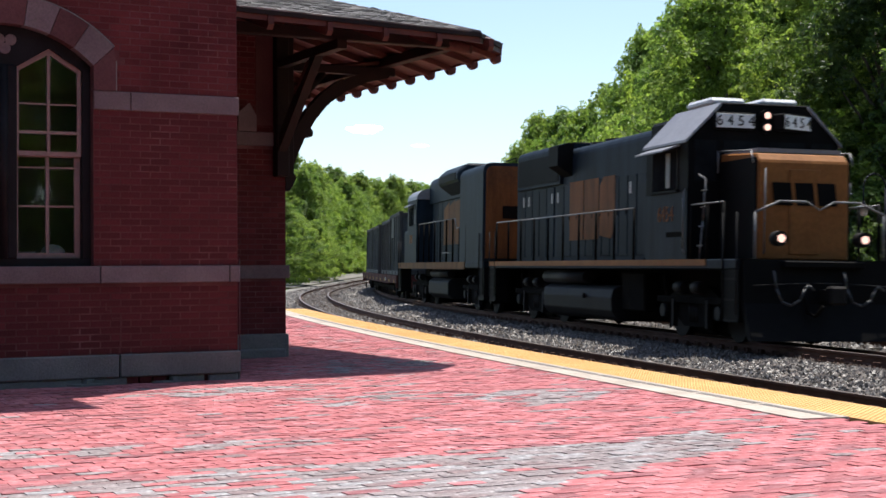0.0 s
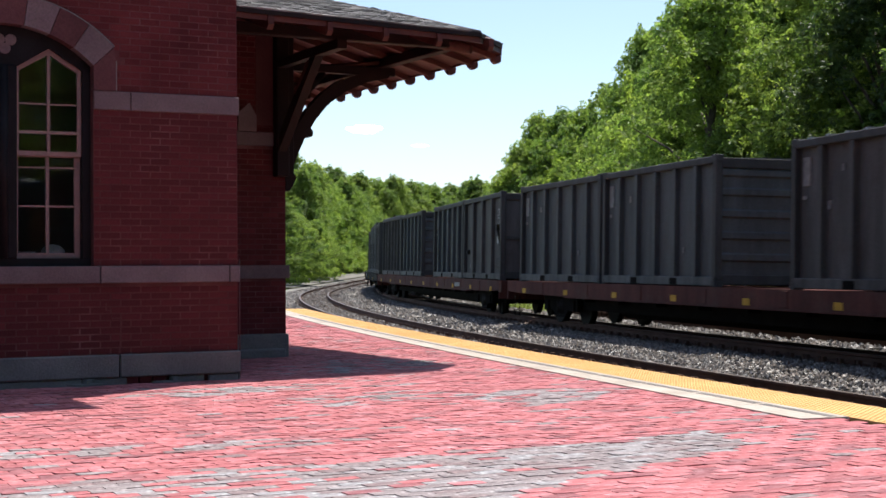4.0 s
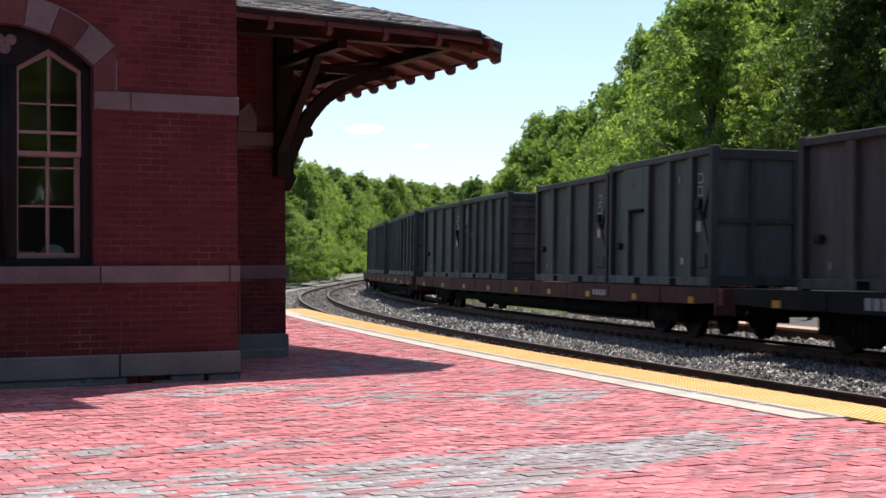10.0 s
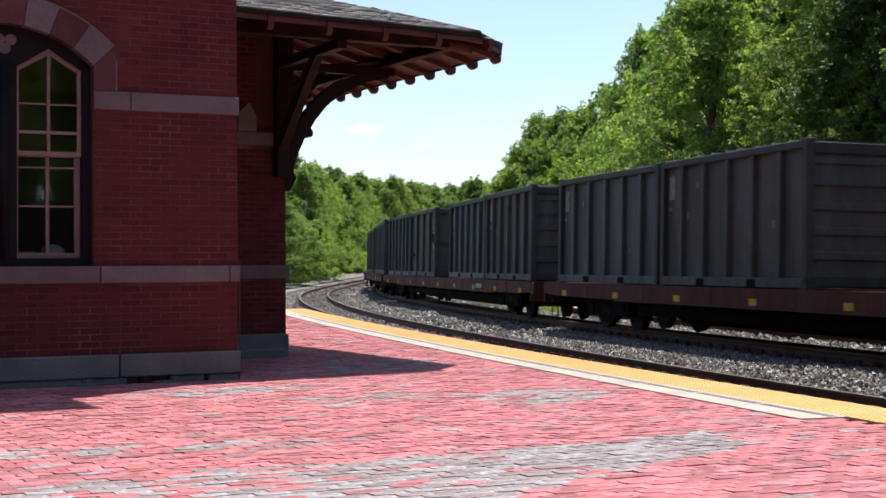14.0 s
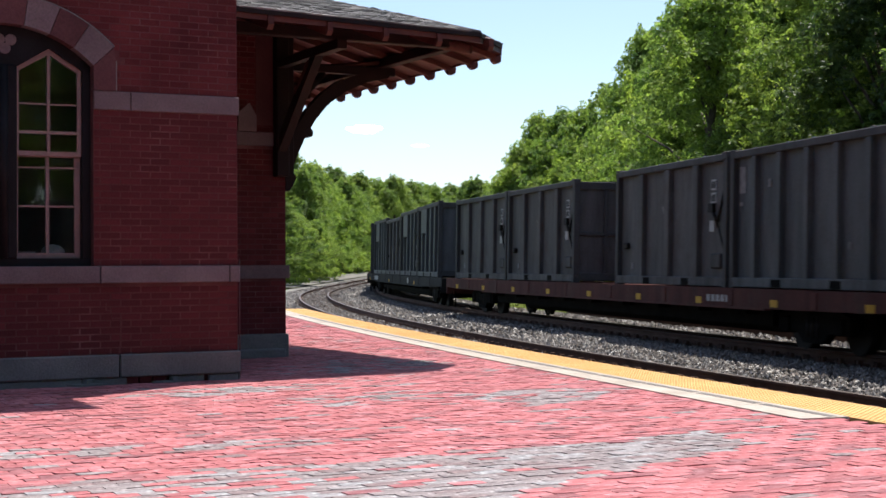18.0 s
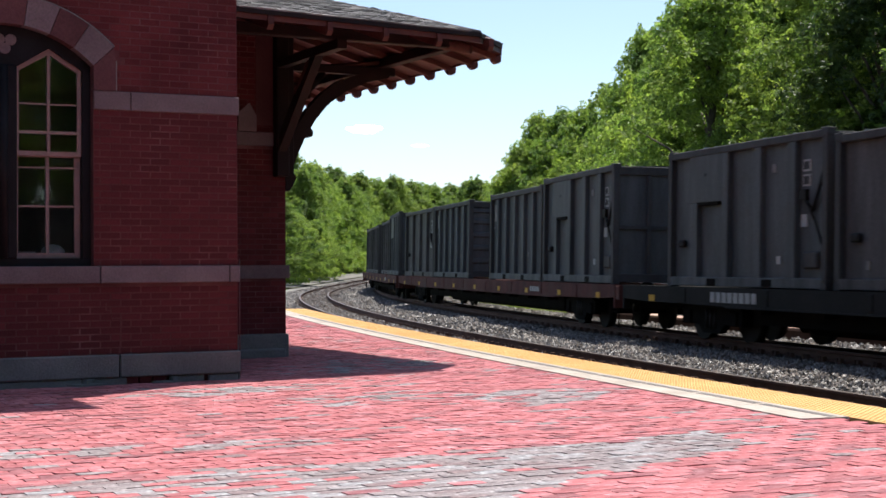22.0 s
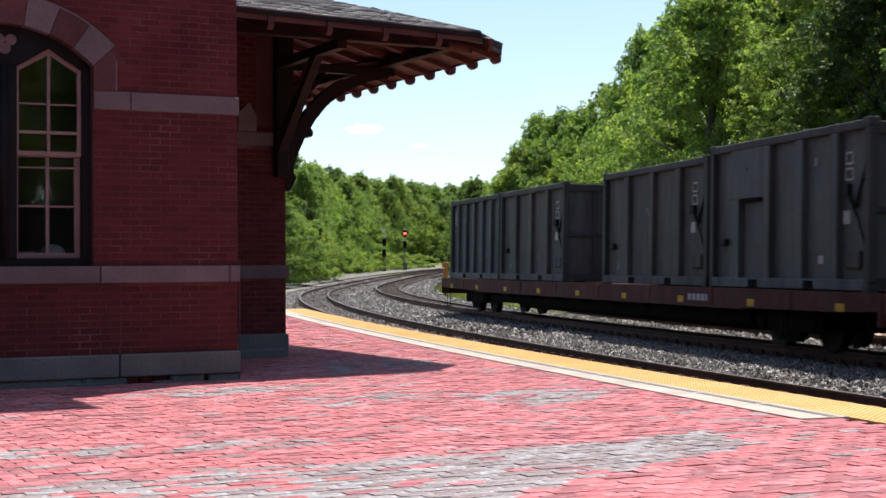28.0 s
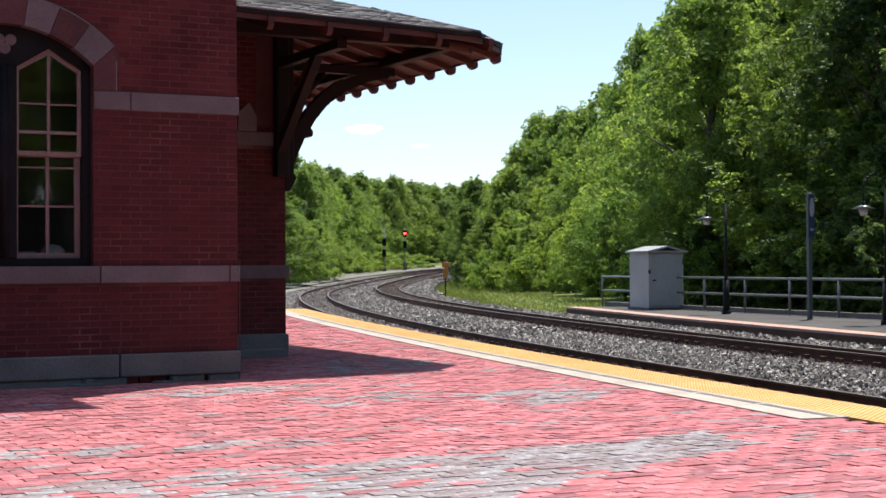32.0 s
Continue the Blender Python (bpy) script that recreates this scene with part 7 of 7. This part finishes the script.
def make_second():
    t = thing("locomotive", pose(0, 0, 0), "blue-grey second locomotive with a dull orange hood end", "locomotive", "locomotives of the train")
    fr = part("underframe", box(B(), -8.2, 8.2, -1.52, 1.52, 1.32, 1.5, 0.02), M_GREYBLUE, t)
    for y in (-1, 1):
        part("sill_stripe", box(B(), -8.1, 5.4, min(y * 1.535, y * 1.515), max(y * 1.535, y * 1.515), 1.28, 1.5), M_EMBLEM, fr, "dull yellow frame stripe")
    part("center_frame", box(B(), -8.0, 8.0, -0.5, 0.5, 0.9, 1.35), M_BLACK, t)
    hood = part("long_hood", rounded(B(), -3.6, 7.7, 0.98, 1.5, 4.18, 0.2), M_GREYBLUE, t, "blue-grey long hood")
    part("hood_front", rounded(B(), 4.4, 7.9, 1.5, 1.5, 4.3, 0.25), M_GREYBLUE, hood)
    part("hood_end", rounded(B(), 7.9, 7.95, 1.42, 1.6, 4.2, 0.2), M_EMBLEM, hood, "dull orange hood end panel")
    for k, (a, b) in enumerate(((-0.95, -0.35), (-0.3, 0.3), (0.35, 0.95))):
        part("emblem_block", box(B(), 7.95, 7.958, a, b, 2.72, 3.08), M_LOCOBLACK, hood, "dark emblem block")
    part("hump", rounded(B(), -3.9, 3.4, 1.05, 3.6, 4.52, 0.3), M_GREYBLUE, hood)
    bm = B()
    prism(bm, [(-1.5, 4.02), (-1.5, 4.3), (-1.2, 4.56), (1.2, 4.56), (1.5, 4.3), (1.5, 4.02), (1.0, 3.66), (-1.0, 3.66)], "x", 0.4, 3.9, 0.06)
    flare = part("radiator_flare", bm, M_GREYBLUE, hood, "flared blue-grey radiator housing")
    for y in (-1, 1):
        part("radiator_grille", box(B(), 0.7, 3.6, min(y * 1.515, y * 1.49), max(y * 1.515, y * 1.49), 4.05, 4.27), M_LOCOBLACK, flare)
    for y in (-1, 1):
        for k, (x, w) in enumerate(((1.35, 1.0), (0.3, 0.95), (-0.75, 1.0))):
            bm = B()
            prism(bm, [(x - w / 2, 2.1), (x - w / 2, 3.5 - 0.1 * k), (x + w / 2, 3.55), (x + w / 2, 2.1)], "y", min(y * 0.995, y * 0.985), max(y * 0.995, y * 0.985))
            part("emblem_block", bm, M_EMBLEM, hood, "faded yellow emblem block")
        for i in range(8):
            x = -3.4 + 0.95 * i
            part("hood_door", box(B(), x, x + 0.88, min(y * 0.992, y * 0.96), max(y * 0.992, y * 0.96), 1.6, 3.6, 0.008), M_BLUE if i < 3 else M_GREYBLUE, hood)
        side_handrail(t, -3.6, 5.4, y * 1.48, 1.5, 2.85, 9, 3.5)
        end_steps(t, 8.2, 1, y * 1.5)
        end_steps(t, -8.2, -1, y * 1.5)
        part("step_light", box(B(), 1.4, 2.6, min(y * 1.5, y * 1.4), max(y * 1.5, y * 1.4), 1.78, 1.82), M_HANDRAIL, t)
    bm = B()
    pts = [(-1.5, 1.5), (1.5, 1.5)] + [(1.5 - 0.5 + 0.5 * math.cos(q), 3.75 + 0.4 * math.sin(q)) for q in [math.pi / 2 * i / 5 for i in range(6)]] + [(-1.0 - 0.5 * math.sin(q), 3.75 + 0.4 * math.cos(q)) for q in [math.pi / 2 * i / 5 for i in range(6)]]
    prism(bm, pts, "x", -6.1, -4.0)
    cab = part("cab", bm, M_GREYBLUE, t, "blue-grey driver's cab")
    for y in (-1, 1):
        w = part("side_window", box(B(), -5.75, -4.75, min(y * 1.512, y * 1.49), max(y * 1.512, y * 1.49), 2.85, 3.5, 0.01), M_GLASSDARK, cab, "dark cab window")
        for x, q in ((-5.77, M_HANDRAIL), (-5.3, M_TANK), (-4.75, M_TANK)):
            part("window_frame", box(B(), x - 0.02, x + 0.02, min(y * 1.525, y * 1.5), max(y * 1.525, y * 1.5), 2.83, 3.52), q, w)
        part("rear_pane", box(B(), -4.36, -4.1, min(y * 1.512, y * 1.49), max(y * 1.512, y * 1.49), 2.9, 3.4, 0.04), M_HANDRAIL, cab, "pale cab door window")
        bm = B()
        prism(bm, [(y * 1.5, 3.6), (y * 1.7, 3.52), (y * 1.7, 3.55), (y * 1.5, 3.64)], "x", -5.85, -4.6)
        part("sunshade", bm, M_CABROOF, cab)
        bars("number_bar", cab, M_EMBLEM, -5.6, -4.9, y * 1.503, 2.2, 2.5, 4, out=y, gap=0.3)
    bm = B()
    prism(bm, [(p[0] * 1.01, p[1] + 0.02) for p in pts[2:]], "x", -6.15, -3.95)
    part("cab_roof", bm, M_CABROOF, cab, "light grey rounded cab roof")
    part("nose", rounded(B(), -7.75, -6.1, 1.36, 1.5, 2.72, 0.12), M_GREYBLUE, t, "low short hood")
    for y in (-1.25, 1.25):
        part("end_handrail", tube(B(), [(-8.15, y, 1.5), (-8.15, y, 2.5), (-7.9, y, 2.6), (-6.3, y, 2.6)], 0.018, 6), M_HANDRAIL, t)
    part("horn", cyl(B(), (6.8, 0.1, 4.3), (6.8, 0.1, 4.5), 0.08, 10), M_STEEL, t)
    part("antenna_rail", tube(B(), [(5.8, -0.4, 4.28), (5.8, -0.4, 4.5), (7.2, -0.4, 4.5), (7.2, -0.4, 4.28)], 0.018, 6), M_STEEL, t)
    add_coupler(t, 8.2, 1, 0.9)
    add_coupler(t, -8.2, -1, 0.9)
    bm = B()
    prism(bm, [(-1.3, 0.45), (-1.1, 0.3), (1.1, 0.3), (1.3, 0.45), (1.3, 0.85), (1.15, 0.98), (-1.15, 0.98), (-1.3, 0.85)], "x", -2.4, 1.4, 0.03)
    part("fuel_tank", bm, M_TANK, t, "grey fuel tank")
    for y in (-1.15, 1.15):
        part("air_reservoir", cyl(B(), (-2.2, y, 1.12), (1.2, y, 1.12), 0.13, 12), M_TANK, t)
    for x in (-5.1, 5.1):
        add_motors(add_truck(t, x, 0.51, 1.37, M_BLACK, 0.5), x)
    return t


lead, second = make_lead(), make_second()
carried_by(lead, 12.2, 5.0, pose(0, 0, 0))
carried_by(second, 28.7, 5.0, pose(0, 0, 0))
lead.scale, second.scale = (0.935, 1, 0.99), (0.965, 1, 0.99)


# ---- single pavers and bricks ----
for x, y, grey, tilt in PAVER_SINGLES:
    ob = part("paver", PAVER_MESHES[1 if grey else 0], None, platform)
    ob.matrix_basis = Matrix.Translation((x, y, tilt[2])) @ Euler((tilt[1] * 12, tilt[0] * 8, ROW)).to_matrix().to_4x4()
_brick_mesh = {}
for a, b, z0, z1, d in BRICK_SINGLES:
    key = (round(b - a, 2), round(z1 - z0, 3))
    if key not in _brick_mesh:
        bm = B()
        box(bm, -key[0] / 2, key[0] / 2, -0.006, 0.02, -key[1] / 2, key[1] / 2)
        for v in bm.verts:
            if v.co.y < 0:
                v.co.x *= 0.985
                v.co.z *= 0.95
        _brick_mesh[key] = mesh("brick", bm, M_BRICK)
    ob = part("brick", _brick_mesh[key], None, station)
    ob.location = ((a + b) / 2, 0.004 - d, (z0 + z1) / 2)


def motions():
    for ob, s, half, m in MOVERS:
        walk(ob, [(0.5 * k, rail_pose(s - run(0.5 * k), half) @ m) for k in range(65)])


motions()
